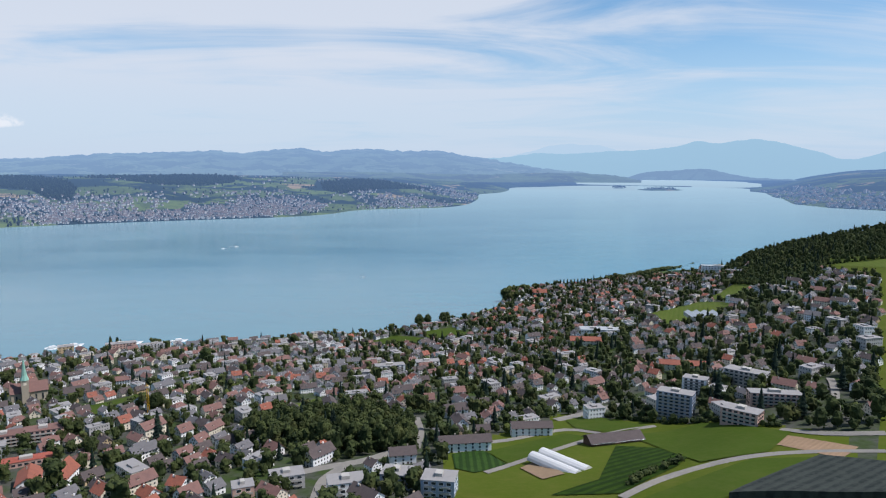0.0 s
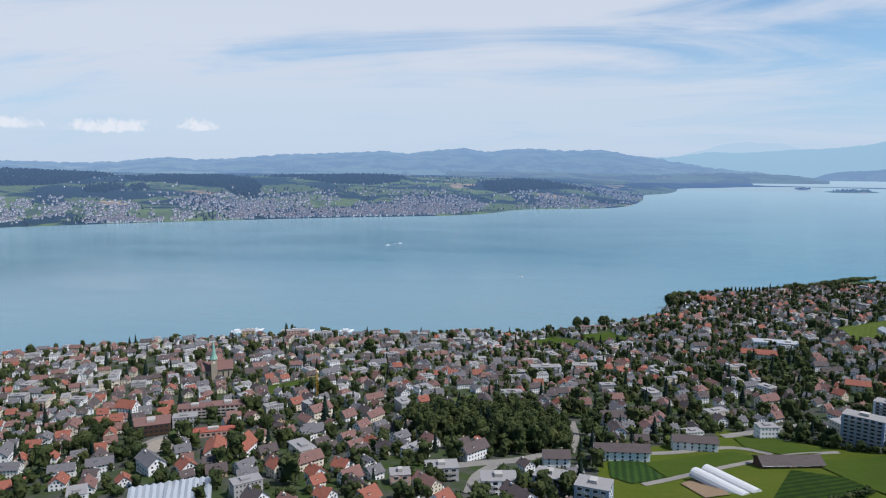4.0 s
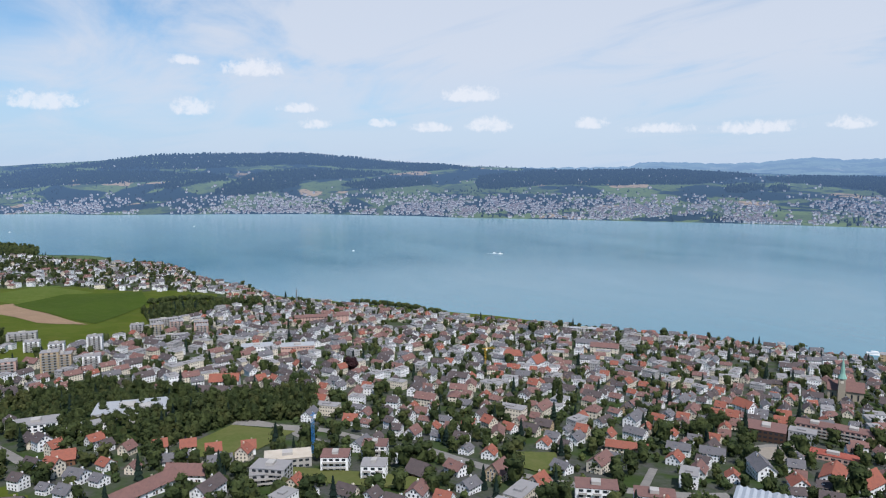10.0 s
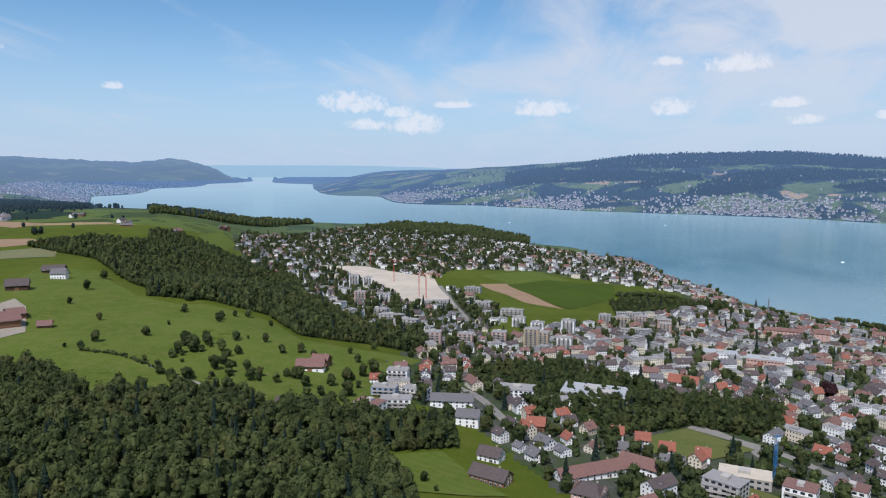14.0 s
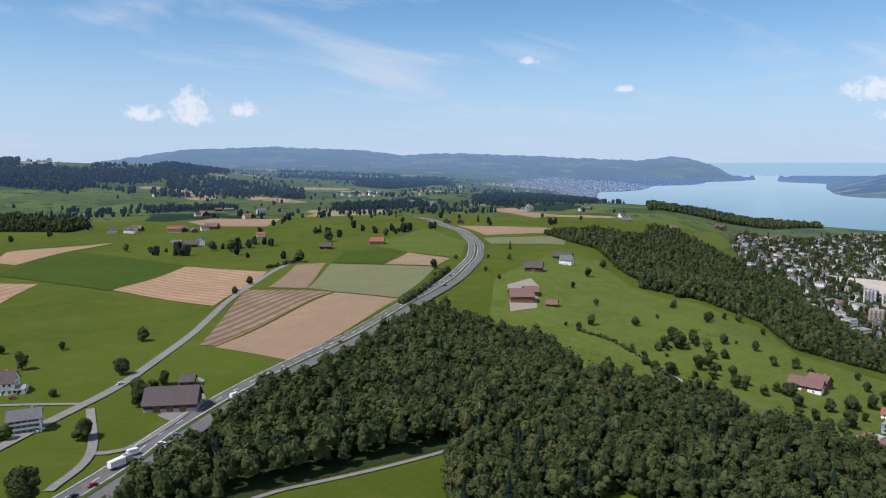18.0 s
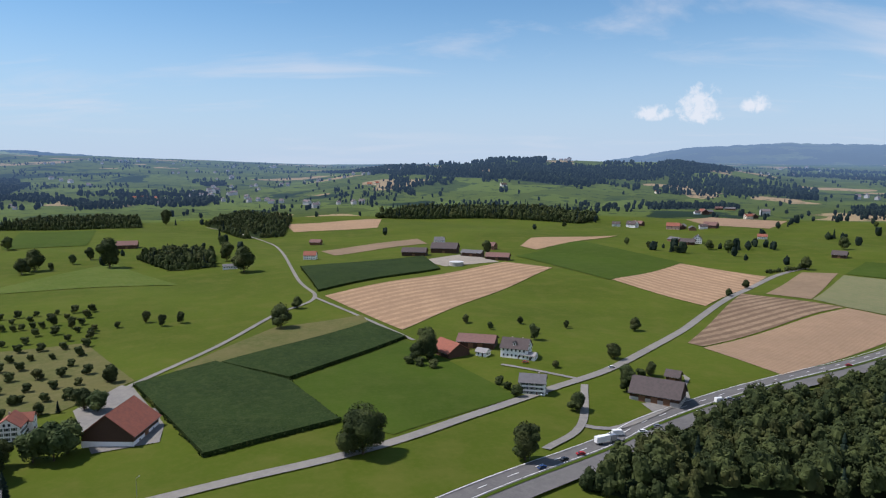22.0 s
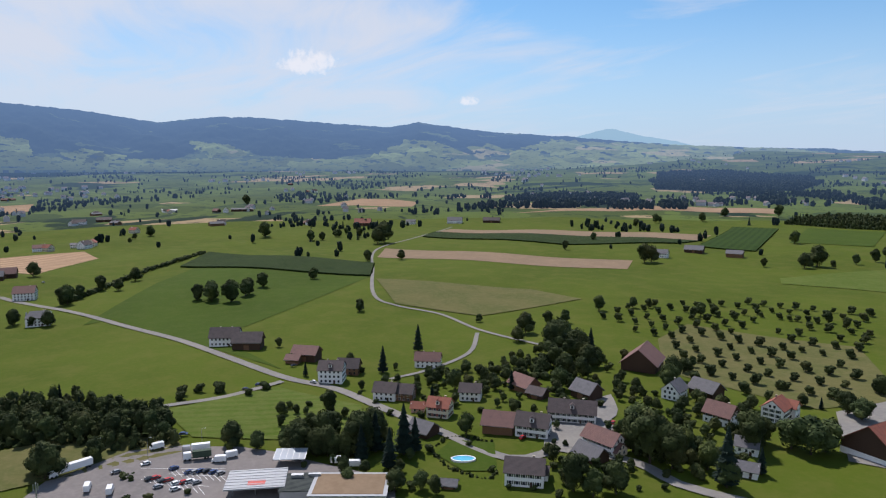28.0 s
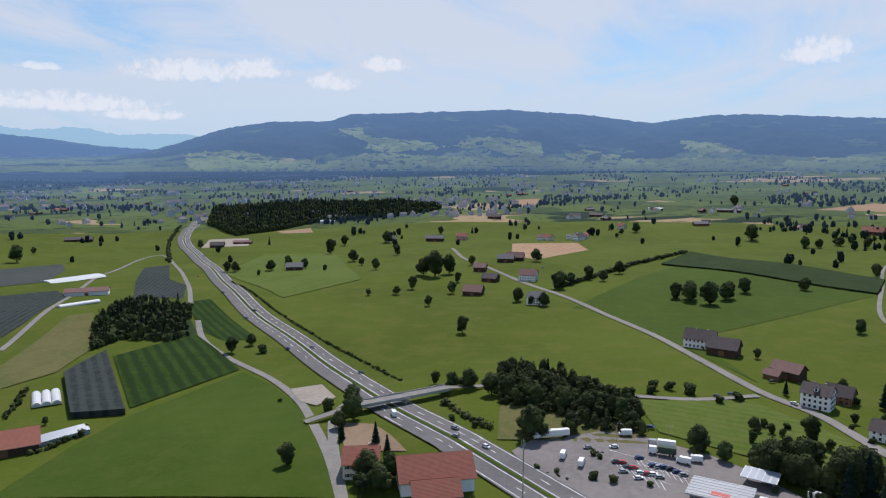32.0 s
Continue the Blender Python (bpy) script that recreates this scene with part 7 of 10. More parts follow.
FARM_SPOTS = [(2083, -231), (1811, -152), (1739, -232), (1298, -70), (1308, -125), (1950, -541), (1949, -604), (2054, -413), (1498, -606), (-587, -1392), (-439, -1433), (-710, -1720), (-771, -1591), (-1688, -2282), (-1791, -2176),
              (-1035, -1124), (-1643, -2317), (-1417, -954), (-1708, -872), (-1407, -831), (-1448, -990), (-1588, -1203), (-461, -1463), (-522, -1401), (-457, -1134), (-542, -1374), (-728, -1757), (-833, -1854), (-300, -2534),
              (-812, -2378), (978, -2502), (901, -2469), (174, -2802), (2106, 1450), (1959, 1422), (3020, 1911), (2852, 1677), (2674, 1454), (1816, 1386), (3316, 1165), (2902, 822), (3480, 810), (2941, 10), (3005, -38), (1564, -412), (3331, -1246), (2767, -1139), (1537, -239)]

# ---- single trees ----
trees((GREAT,), (26.7, -302.5, 29.4))
trees(BROAD, (-46.1, -300.3, 19.1), (-86.6, -371.0, 12.7), (-126.8, -417.0, 15.1), (-146.6, -429.8, 11.7), (-132.9, -465.1, 14.1), (-175.6, -557.2, 13.9), (-120.1, -563.9, 6.8), (-82.5, -569.2, 7.8), (-87.6, -536.4, 10.2), (-55.2, -549.0, 8.4), (-36.9, -571.3, 8.7), (-4.3, -463.8, 23.1), (3.3, -462.2, 15.9), (-89.5, -447.6, 5.5), (-55.5, -388.6, 9.6),
      (115.3, -565.7, 25.4), (114.7, -638.4, 14.2), (216.2, -850.3, 40.3), (405.3, -913.6, 48.3), (489.5, -861.8, 24.8), (632.8, -1082.1, 27.1), (485.7, -884.5, 35.3), (465.3, -939.5, 17.5), (462.9, -984.2, 21.7), (465.7, -885.4, 13.3), (1062.6, -1505.2, 24.4), (1018.1, -1362.3, 25.4), (1054.9, -1261.2, 19.1), (968.5, -1580.9, 36.8), (554.6, -1534.6, 40.6), (265.1, -953.3, 33.0), (531.9, -841.1, 14.9), (635.8, -745.7, 28.6), (316.7, -1116.2, 23.1))
trees(BROAD, (-46.2, -299.1, 21.8), (-85.1, -368.2, 13.2), (-122.5, -401.1, 17.5), (-146.2, -431.7, 7.8), (-131.6, -467.1, 13.3), (-176.0, -559.6, 11.9), (-118.5, -557.1, 7.7), (-355.9, -744.7, 12.4), (-314.4, -693.9, 10.2), (-477.2, -842.5, 21.0), (-4.4, -469.8, 26.6), (-55.6, -556.7, 5.7), (-37.2, -575.0, 8.8), (-82.3, -570.1, 7.8), (-85.9, -515.8, 13.4), (-87.8, -445.6, 6.3),
      (-629.3, -1012.2, 23.8), (-459.5, -1022.6, 24.2), (-444.7, -1056.7, 19.1), (-762.8, -1030.3, 19.2), (-939.9, -1207.8, 17.8), (-568.7, -666.7, 16.1), (-647.5, -712.4, 9.6), (-333.4, -1114.7, 15.5), (-96.8, -1013.9, 23.7), (-291.4, -1405.2, 14.3), (-881.0, -1319.5, 15.8), (-355.9, -1075.0, 13.2), (-449.7, -833.3, 9.5))
trees(BROAD, (285.5, 96.8, 13.0), (558.5, 38.6, 18.1), (671.5, 79.9, 13.7), (765.0, 108.9, 18.2), (733.4, 121.6, 12.5), (728.0, 151.5, 10.0), (1011.8, 232.9, 22.5), (914.5, 249.6, 11.1), (905.1, 382.8, 18.0), (905.3, 371.8, 18.0), (877.5, 328.3, 9.4), (968.0, 210.6, 14.9), (907.1, 178.3, 20.1), (1084.5, 178.4, 22.0), (840.4, 91.6, 39.6), (861.6, 76.0, 30.4), (846.5, 106.3, 28.5), (742.5, 62.5, 17.5), (934.1, 51.7, 17.2),
      (809.8, 61.4, 15.0), (685.9, -7.1, 17.3), (665.8, -32.3, 14.6), (671.1, -20.6, 11.3), (764.9, -51.0, 21.9), (793.1, -68.6, 18.7), (678.3, -189.8, 27.2), (690.6, -174.5, 23.9), (703.3, -163.9, 20.6), (736.3, -241.1, 20.8), (706.3, -216.5, 22.3), (755.7, -308.5, 17.8), (565.4, -274.7, 13.8), (483.3, -168.6, 8.7), (868.4, -434.1, 19.4), (1294.0, -430.9, 38.5), (2241.0, -690.3, 38.8), (1198.2, -485.1, 23.6), (1195.8, -506.4, 19.4), (1232.5, -549.0, 17.9), (1258.7, -583.7, 18.4), (1177.7, -572.6, 23.9), (1445.9, -253.5, 26.8), (1414.0, -220.5, 14.2),
      (1267.8, 307.4, 23.9), (1140.4, 300.9, 31.4), (1319.1, 236.6, 29.0), (1471.8, 148.0, 22.1), (1588.4, 238.3, 13.3), (2002.0, 6.3, 26.5), (353.8, 96.7, 11.6), (343.1, 80.4, 18.6), (968.3, 318.1, 18.7), (916.0, 325.0, 19.5), (942.9, 285.6, 18.1), (1208.7, 559.4, 19.9), (970.4, 736.6, 34.4), (1090.2, 796.0, 15.7), (488.7, 205.6, 15.4), (510.4, 198.7, 12.1), (329.1, -9.6, 16.4), (320.3, -87.5, 15.9), (310.9, -96.9, 12.2), (342.7, -146.8, 15.0), (330.6, -30.1, 10.0), (343.2, 251.0, 5.9))
trees((SPRUCE,), (428.8, -254.3, 23.0), (394.1, -207.0, 20.7), (332.4, -206.4, 9.6), (341.8, -147.1, 14.4), (280.0, -142.7, 22.5), (269.5, -151.9, 27.8), (269.3, -157.8, 19.6), (168.0, -247.4, 29.7), (167.1, -270.3, 14.2), (317.4, -252.8, 14.1), (350.9, -350.9, 21.2), (197.8, -372.9, 8.0), (311.6, 62.3, 12.5), (302.2, 55.2, 9.9), (409.6, -159.8, 10.6), (314.5, 79.3, 10.4), (275.0, -132.9, 19.3), (259.6, -139.1, 21.3))
trees(BROAD, (296.4, -111.6, 18.7), (287.7, -121.9, 18.5), (284.4, -130.3, 15.7), (200.2, -238.3, 30.7), (191.1, -242.3, 24.9), (212.7, -241.2, 23.0), (183.8, -288.6, 24.2), (198.3, -190.6, 20.1), (187.5, -203.4, 17.7), (190.5, -193.9, 15.0), (359.6, -326.6, 33.3), (340.5, -327.3, 28.4), (326.1, -323.8, 19.8), (392.3, -364.7, 18.2), (343.8, -299.9, 11.8), (426.2, -353.3, 21.6), (409.2, -330.9, 15.3), (436.5, -386.3, 14.8), (431.7, -401.0, 15.0), (338.1, -226.1, 16.3), (272.7, -189.0, 14.7), (320.4, -197.1, 6.6), (323.0, -245.6, 10.6), (300.4, -275.5, 17.7), (447.1, -456.4, 18.3), (436.8, -489.4, 13.3), (428.9, -501.6, 11.1),
      (265.6, -331.3, 20.6), (278.3, -349.5, 19.2), (184.7, -374.8, 15.9), (382.8, -515.3, 16.2), (562.2, -272.0, 11.6), (758.2, -307.2, 15.1), (740.4, -242.1, 19.6), (678.8, -190.4, 28.4), (703.0, -177.7, 24.3), (710.2, -165.7, 15.9), (698.7, -210.5, 22.1), (855.3, -480.4, 18.0), (882.1, -442.2, 16.4), (1061.9, -563.3, 45.9), (1055.0, -546.5, 35.5), (1317.9, -439.8, 32.3), (864.0, -864.3, 18.3), (804.3, -744.2, 18.2), (638.2, -734.4, 32.4), (1021.0, -1144.9, 22.9), (1054.9, -1246.8, 27.1), (1010.3, -1351.8, 25.2), (1052.6, -1493.6, 27.2), (481.6, -347.3, 9.1), (883.9, -135.9, 20.9), (763.3, -54.9, 25.7), (835.2, -93.6, 21.1), (818.3, -108.3, 16.6), (691.6, -8.3, 17.5), (665.5, -32.1, 16.8), (980.6, -36.1, 22.9), (2305.7, -705.9, 35.9), (1200.0, -506.9, 17.3), (1213.9, -490.4, 23.9), (1220.7, -550.4, 20.0), (1360.3, -203.2, 11.4), (1450.8, -256.1, 22.0))
trees((WILLOW,), (166.8, -308.3, 21.7), (164.9, -316.7, 18.9), (175.7, -307.2, 17.5), (175.9, -371.7, 14.3))
trees((BUSH,), (229.1, -390.9, 5.5), (340.9, -251.3, 5.1), (232.0, -235.2, 3.5), (260.1, -181.9, 3.4), (265.4, -163.2, 4.5), (394.7, -128.7, 5.8), (389.1, -116.8, 4.9), (398.8, -81.4, 5.6), (401.2, -104.0, 6.5), (443.1, -164.7, 6.5), (400.6, -194.7, 4.6), (188.0, -242.1, 4.4), (186.9, -233.4, 3.8), (307.1, -183.7, 4.4), (358.7, -196.7, 4.3), (382.2, 132.9, 2.8), (490.5, 182.4, 7.2), (406.1, -83.7, 6.5), (404.3, -104.2, 6.5), (407.6, -93.7, 5.8), (-384.3, -1025.4, 12.8), (231.4, -173.8, 3.2), (225.1, -178.2, 3.1), (218.6, -198.0, 3.7))
trees(BROAD, (322.9, -10.7, 20.7), (324.3, -88.9, 13.7), (312.5, -96.9, 11.1), (333.8, -30.6, 13.1), (315.4, -84.8, 5.8), (238.9, -130.5, 12.5), (233.8, -139.6, 11.0), (227.4, -142.4, 9.9))
# pasture slope beyond the wood
trees((OAK, LIME, ASH, PEAR), (-706.8, -336.1, 13.2), (-645.7, -339.3, 12.3), (-684.9, -398.6, 9.3), (-558.1, -306.0, 13.0), (-527.1, -301.8, 15.5), (-507.7, -308.7, 9.1), (-459.3, -269.0, 12.8), (-587.4, -263.6, 11.0), (-561.0, -235.9, 8.3), (-575.0, -225.0, 11.6), (-563.8, -209.1, 9.3), (-573.7, -172.4, 10.3), (-547.6, -151.2, 16.7), (-535.7, -156.9, 13.5), (-515.1, -163.9, 14.0), (-495.7, -170.3, 11.8), (-465.1, -167.9, 10.3), (-483.4, -209.6, 10.9), (-492.9, -226.7, 10.3), (-502.5, -241.3, 11.5), (-538.8, -266.9, 10.3), (-507.6, -266.7, 8.8), (-501.3, -201.3, 12.1), (-482.6, -186.0, 11.6), (-471.5, -298.4, 6.7), (-414.4, -267.7, 7.7), (-417.8, -252.5, 6.8), (-418.5, -235.5, 5.8), (-418.4, -218.0, 9.8), (-411.9, -195.8, 10.4), (-637.7, -175.3, 10.2), (-597.1, -186.6, 8.6), (-659.9, -219.4, 7.1), (-680.2, -298.7, 8.8), (-609.7, -372.5, 6.0),
      (-588.8, -431.2, 9.8), (-514.5, -381.5, 13.0), (-488.0, -375.3, 10.4), (-557.7, -363.6, 11.3), (-488.4, -320.6, 7.0), (-464.6, -293.1, 8.5), (-506.8, -307.4, 9.1), (-464.3, -269.5, 11.1), (-530.8, -302.7, 18.7), (-550.3, -300.4, 13.9), (-407.6, -245.4, 6.6), (-421.0, -236.2, 7.5), (-663.2, -345.2, 11.4), (-693.5, -345.3, 9.1), (-673.9, -392.7, 10.5), (-451.9, -241.0, 8.8), (-434.9, -217.7, 12.7), (-506.5, -263.2, 7.8), (-540.0, -266.8, 8.2), (-793.4, -571.1, 14.7), (-703.0, -528.3, 14.7), (-634.3, -497.7, 9.5), (-489.8, -391.4, 5.3), (-592.6, -574.8, 8.3), (-610.2, -615.5, 8.7), (-691.6, -692.9, 8.2), (-709.6, -668.6, 11.4), (-351.3, -70.0, 7.8), (-342.5, -61.7, 4.5))
for row in ([(-45.4, 1304.9, 28.8), (0.9, 1329.1, 24.8), (-244.9, 1118.4, 21.5), (-325.2, 932.9, 28.7), (-862.3, 884.1, 23.1), (-521.2, 808.9, 28.0), (-645.7, 178.5, 17.4), (-628.3, 183.4, 19.3), (-340.5, 388.3, 22.8), (-362.3, 426.3, 17.7), (-384.1, 784.2, 18.0), (-254.2, 599.6, 22.7), (-666.3, 149.1, 15.3), (-462.7, 236.8, 11.9), (-233.3, 442.5, 17.7)],):
    trees(BROAD, *row)
trees((POPLAR,), (-559.7, 1149.7, 21.7), (-550.1, 1149.6, 21.6), (-543.5, 1149.6, 17.3), (-492.4, 372.5, 23.7), (-459.1, 353.4, 30.4), (-495.1, 355.4, 13.8))
trees((COPPER,), (-699.7, 257.2, 21.8))
trees((SPRUCE,), (205.1, 504.2, 28.4), (229.0, 429.1, 21.1), (140.3, 521.3, 16.1), (123.0, 643.5, 20.5), (37.4, 489.3, 20.0), (-198.5, 466.5, 17.9), (188.7, 577.3, 10.5), (-820.1, 127.7, 17.0), (-1473.5, 392.9, 20.5), (-201.9, 475.4, 27.4), (-427.3, 323.3, 18.9), (-755.0, 279.0, 20.7), (-1551.8, 413.1, 18.9), (-399.2, 212.8, 16.2), (281.7, 477.8, 20.9), (132.9, 795.2, 18.0))


def orchard():
    """Standard fruit trees in loose rows beside the big barn."""
    rng = np.random.default_rng(3)
    area = [(437.5, -433.0), (448.1, -494.2), (403.8, -594.0), (284.8, -629.9), (245.9, -512.2), (184.1, -426.8), (202.6, -374.9), (256.2, -347.7), (296.6, -372.0), (348.4, -429.2), (381.4, -408.7)]
    a0 = area[0]
    ang = radians(TREE_ROW)
    u, v = np.array([math.cos(ang), math.sin(ang)]), np.array([-math.sin(ang), math.cos(ang)])
    for i in range(-40, 40):
        for j in range(-40, 40):
            p = np.array(a0) + u * (i * 14.5 + rng.uniform(-1.3, 1.3)) + v * (j * 24.0 + rng.uniform(-1.3, 1.3))
            if inside(p[0], p[1], area) and rng.uniform() < 0.86:
                kind = APPLE
                put(kind, p[0], p[1], rng.uniform(0, 360), rng.uniform(0.8, 1.3))["group"] = "orchard trees"


def pasture_trees():
    rng = np.random.default_rng(77)
    area = [(-538.0, -322.0), (-599.5, -308.2), (-573.2, -229.0), (-582.0, -174.8), (-521.4, -148.6), (-435.6, -132.2), (-416.1, -202.9), (-423.4, -255.8), (-470.0, -302.2)]
    x, y = scatter(area, 15.0, rng, 0.5)
    for px, py in zip(x, y):
        d = noise.noise((px / 34, py / 34, 4.0))
        if d + rng.uniform(-0.25, 0.25) > 0.06 and not near_road(np.array([px]), np.array([py]), 2.0)[0] and min(math.hypot(px - a, py - b) for a, b in ((-530.7, -199.5), (-548.6, -196.9))) > 24:
            put(TR.choice((APPLE, PEAR, ASH, LIME)), px, py, rng.uniform(0, 360), rng.uniform(0.8, 1.2) * (1.0 if rng.uniform() < 0.7 else 0.6))["group"] = "pasture trees"


def bare_trunks():
    for x, y, h in ((-239.3, -267.7, 14.1), (-256.9, -263.7, 18.3)):
        ob = thing("dead_tree", x, y, 0, 0, "bare pale trunk of a dead tree", "tree")
        part("trunk", Soup().tube((0, 0, -0.6), (0.2, 0.1, h * 0.6), 0.34, 0.26).tube((0.2, 0.1, h * 0.6), (0.1, 0.3, h), 0.26, 0.1).mesh("trunk", "dead_wood"), ob)
        part("branch", Soup().tube((0.2, 0.1, h * 0.62), (1.5, 0.5, h * 0.74), 0.1, 0.03, 5).mesh("branch", "dead_wood"), ob)


M["dead_wood"] = painted("bare_grey_wood", (0.36, 0.32, 0.27), 0.4, 0.9, 1.5)
def village_trees():
    """Garden trees and shrubs of the village, clear of houses and roads."""
    rng = np.random.default_rng(91)
    for area, gap, share in (([(362.9, -168.8), (378.3, -232.9), (369.0, -291.2), (389.6, -368.0), (327.5, -346.3), (278.4, -309.2), (244.3, -347.4), (196.5, -322.1), (166.1, -261.9), (177.7, -222.3), (195.3, -186.2), (313.8, -239.5), (299.1, -194.5), (349.2, -191.5)], 8.6, 0.78),
                             ([(365.4, -122.0), (358.4, -145.8), (277.5, -158.0), (235.3, -144.6), (234.5, -128.1), (262.2, -105.8), (304.8, -103.8)], 9.0, 0.7), ([(324.1, -112.7), (297.2, -131.7), (294.0, -155.2), (273.1, -144.8), (288.7, -103.4)], 9.0, 0.7)):
        x, y = scatter(area, gap, rng, 0.5)
        for px, py in zip(x, y):
            clear = min(math.hypot(px - a, py - b) - r for a, b, r in SITES)
            if clear > 0.5 and rng.uniform() < share and not near_road(np.array([px]), np.array([py]), -1.5)[0]:
                kind = TR.choice((BUSH, BUSH, LIME, OAK, APPLE)) if clear < 8 else TR.choice((OAK, LIME, ASH, BUSH, LIME))
                put(kind, px, py, rng.uniform(0, 360), rng.uniform(0.40, 0.80) if kind != BUSH else rng.uniform(0.5, 1.0))["group"] = "village trees"


village_trees()
pasture_trees()
bare_trunks()
TREE_ROW = 15.0
orchard()
ROADSIDE = [(383.3, -506.0), (378.2, -527.2), (368.5, -539.6), (328.6, -560.3), (317.3, -568.6), (303.4, -574.7), (259.3, -546.3), (246.0, -561.9), (229.2, -577.7), (211.7, -565.3), (200.1, -575.8), (359.1, -562.1), (283.6, -564.8)]
for p in ROADSIDE:
    put(TR.choice((APPLE, LIME)), *p, TR.uniform(0, 360), 0.9)["group"] = "orchard trees"


def hedge(name, pts, width, h, label, seed=0, far=False, mat="leaf"):
    """A hedge: leaf sprays along a line."""
    rng = np.random.default_rng(seed)
    line = curve_through(pts, 2.2)
    n = len(line)
    x, y = line[:, 0] + rng.normal(0, width / 4, n), line[:, 1] + rng.normal(0, width / 4, n)
    tpl = [broad_crown(h, h * 0.42 + width * 0.2, 18, 0.6, seed + k, (2,)) for k in range(3)]
    v, q = grow(tpl, x, y, rng.uniform(0.55, 1.2, n), rng.uniform(0, 6.3, n), rng.integers(0, 3, n), 0.6)
    return tagged(new(name, mesh_np(name, v, q, mat)), label, "hedge", kind="stuff")


HEDGE = "uneven green hedge between fields"
hedge("hedge", [(764.9, -51.0), (852.1, -100.7), (969, -168), (1122, -276)], 6, 7, HEDGE, 1)
hedge("hedge", [(821.2, 342.0), (661.1, 235.7), (539.8, 155.5), (474.1, 104.2), (423.4, 67.8)], 2, 2.2, "low clipped hedge along the motorway", 2)
hedge("median_shrubs", HIGHWAY[9:16], 1.0, 1.1, "low shrubs along the motorway median", 35)
hedge("hedge", [(1031, 529), (1299, 664), (1673, 824)], 5, 6, HEDGE, 3)
hedge("hedge", [(-412.4, -533.0), (-482.3, -583.7), (-579.0, -652.1)], 6, 7, "thick hedge beside the motorway", 4)
hedge("hedge", [(-422, -830), (-463, -841), (-496, -868)], 5, 6, HEDGE, 5)
hedge("hedge", [(375.0, 37.9), (346.1, 20.3), (332.8, 8.4)], 4, 4, "bushy hedge along the slip road", 6)
hedge("hedge", [(303.0, 230.0), (317.8, 224.1), (333.9, 220.7)], 3, 4.5, "dark hedge beside the glasshouse", 7)
hedge("hedge", [(350.3, 279.5), (371.3, 288.4), (394.4, 300.0)], 3, 4, "row of bushes at the field's edge", 8)
hedge("hedge", [(264.6, -164.2), (242.7, -160.8), (227.0, -167.6), (228.7, -174.8)], 1.6, 2.0, "clipped garden hedge", 9)
hedge("hedge", [(269.6, -168.9), (273.7, -181.3), (258.3, -193.9)], 1.6, 2.2, "clipped garden hedge", 10)
hedge("hedge", [(114.7, 534.6), (144.3, 496.9), (178.7, 456.5), (209.3, 417.9)], 4, 5, "hedge along the town's edge", 11)
hedge("hedge", [(92.4, 333.8), (113.3, 355.7), (134.7, 374.1)], 4, 5, "bushes along the field lane", 12)
hedge("hedge", [(-488.0, -375.3), (-488.3, -332.8), (-458.2, -272.0), (-430.9, -233.0)], 3, 4, "bushes along the pasture track", 13)
hedge("hedge", [(-1418, 115), (-1488, 218), (-1434, 317)], 10, 12, "belt of lakeside trees", 14)
hedge("hedge", [(-1453, 537), (-1348, 611), (-1199, 634)], 10, 14, "row of tall lakeside trees", 15)
for k in range(11):
    put(POPLAR, 278 + 8.6 * k, 1681 + 0.9 * k, 33 * k, 1.5)["group"] = "lakeside poplars"
trees((OAK, LIME), (138, 1533, 34), (147, 1500, 30), (160, 1502, 26), (176, 1518, 20), (199, 1537, 24), (210, 1532, 20), (-44, 1330, 22), (-30, 1330, 24), (-2, 1345, 20), (8, 1345, 22))
trees((POPLAR,), (-561, 1150, 24), (-549, 1151, 22))
hedge("hedge", [(398, 1757), (603, 1959), (790, 2167), (952, 2304)], 20, 14, "wooded lake shore", 17)
hedge("hedge", [(142, 1632), (165, 1661), (227, 1663)], 12, 14, "lakeside trees on the point", 18)
hedge("hedge", [(103, -1665), (-4, -1789), (-201, -1798), (-387, -1559)], 16, 17, "dark wood edge", 19)
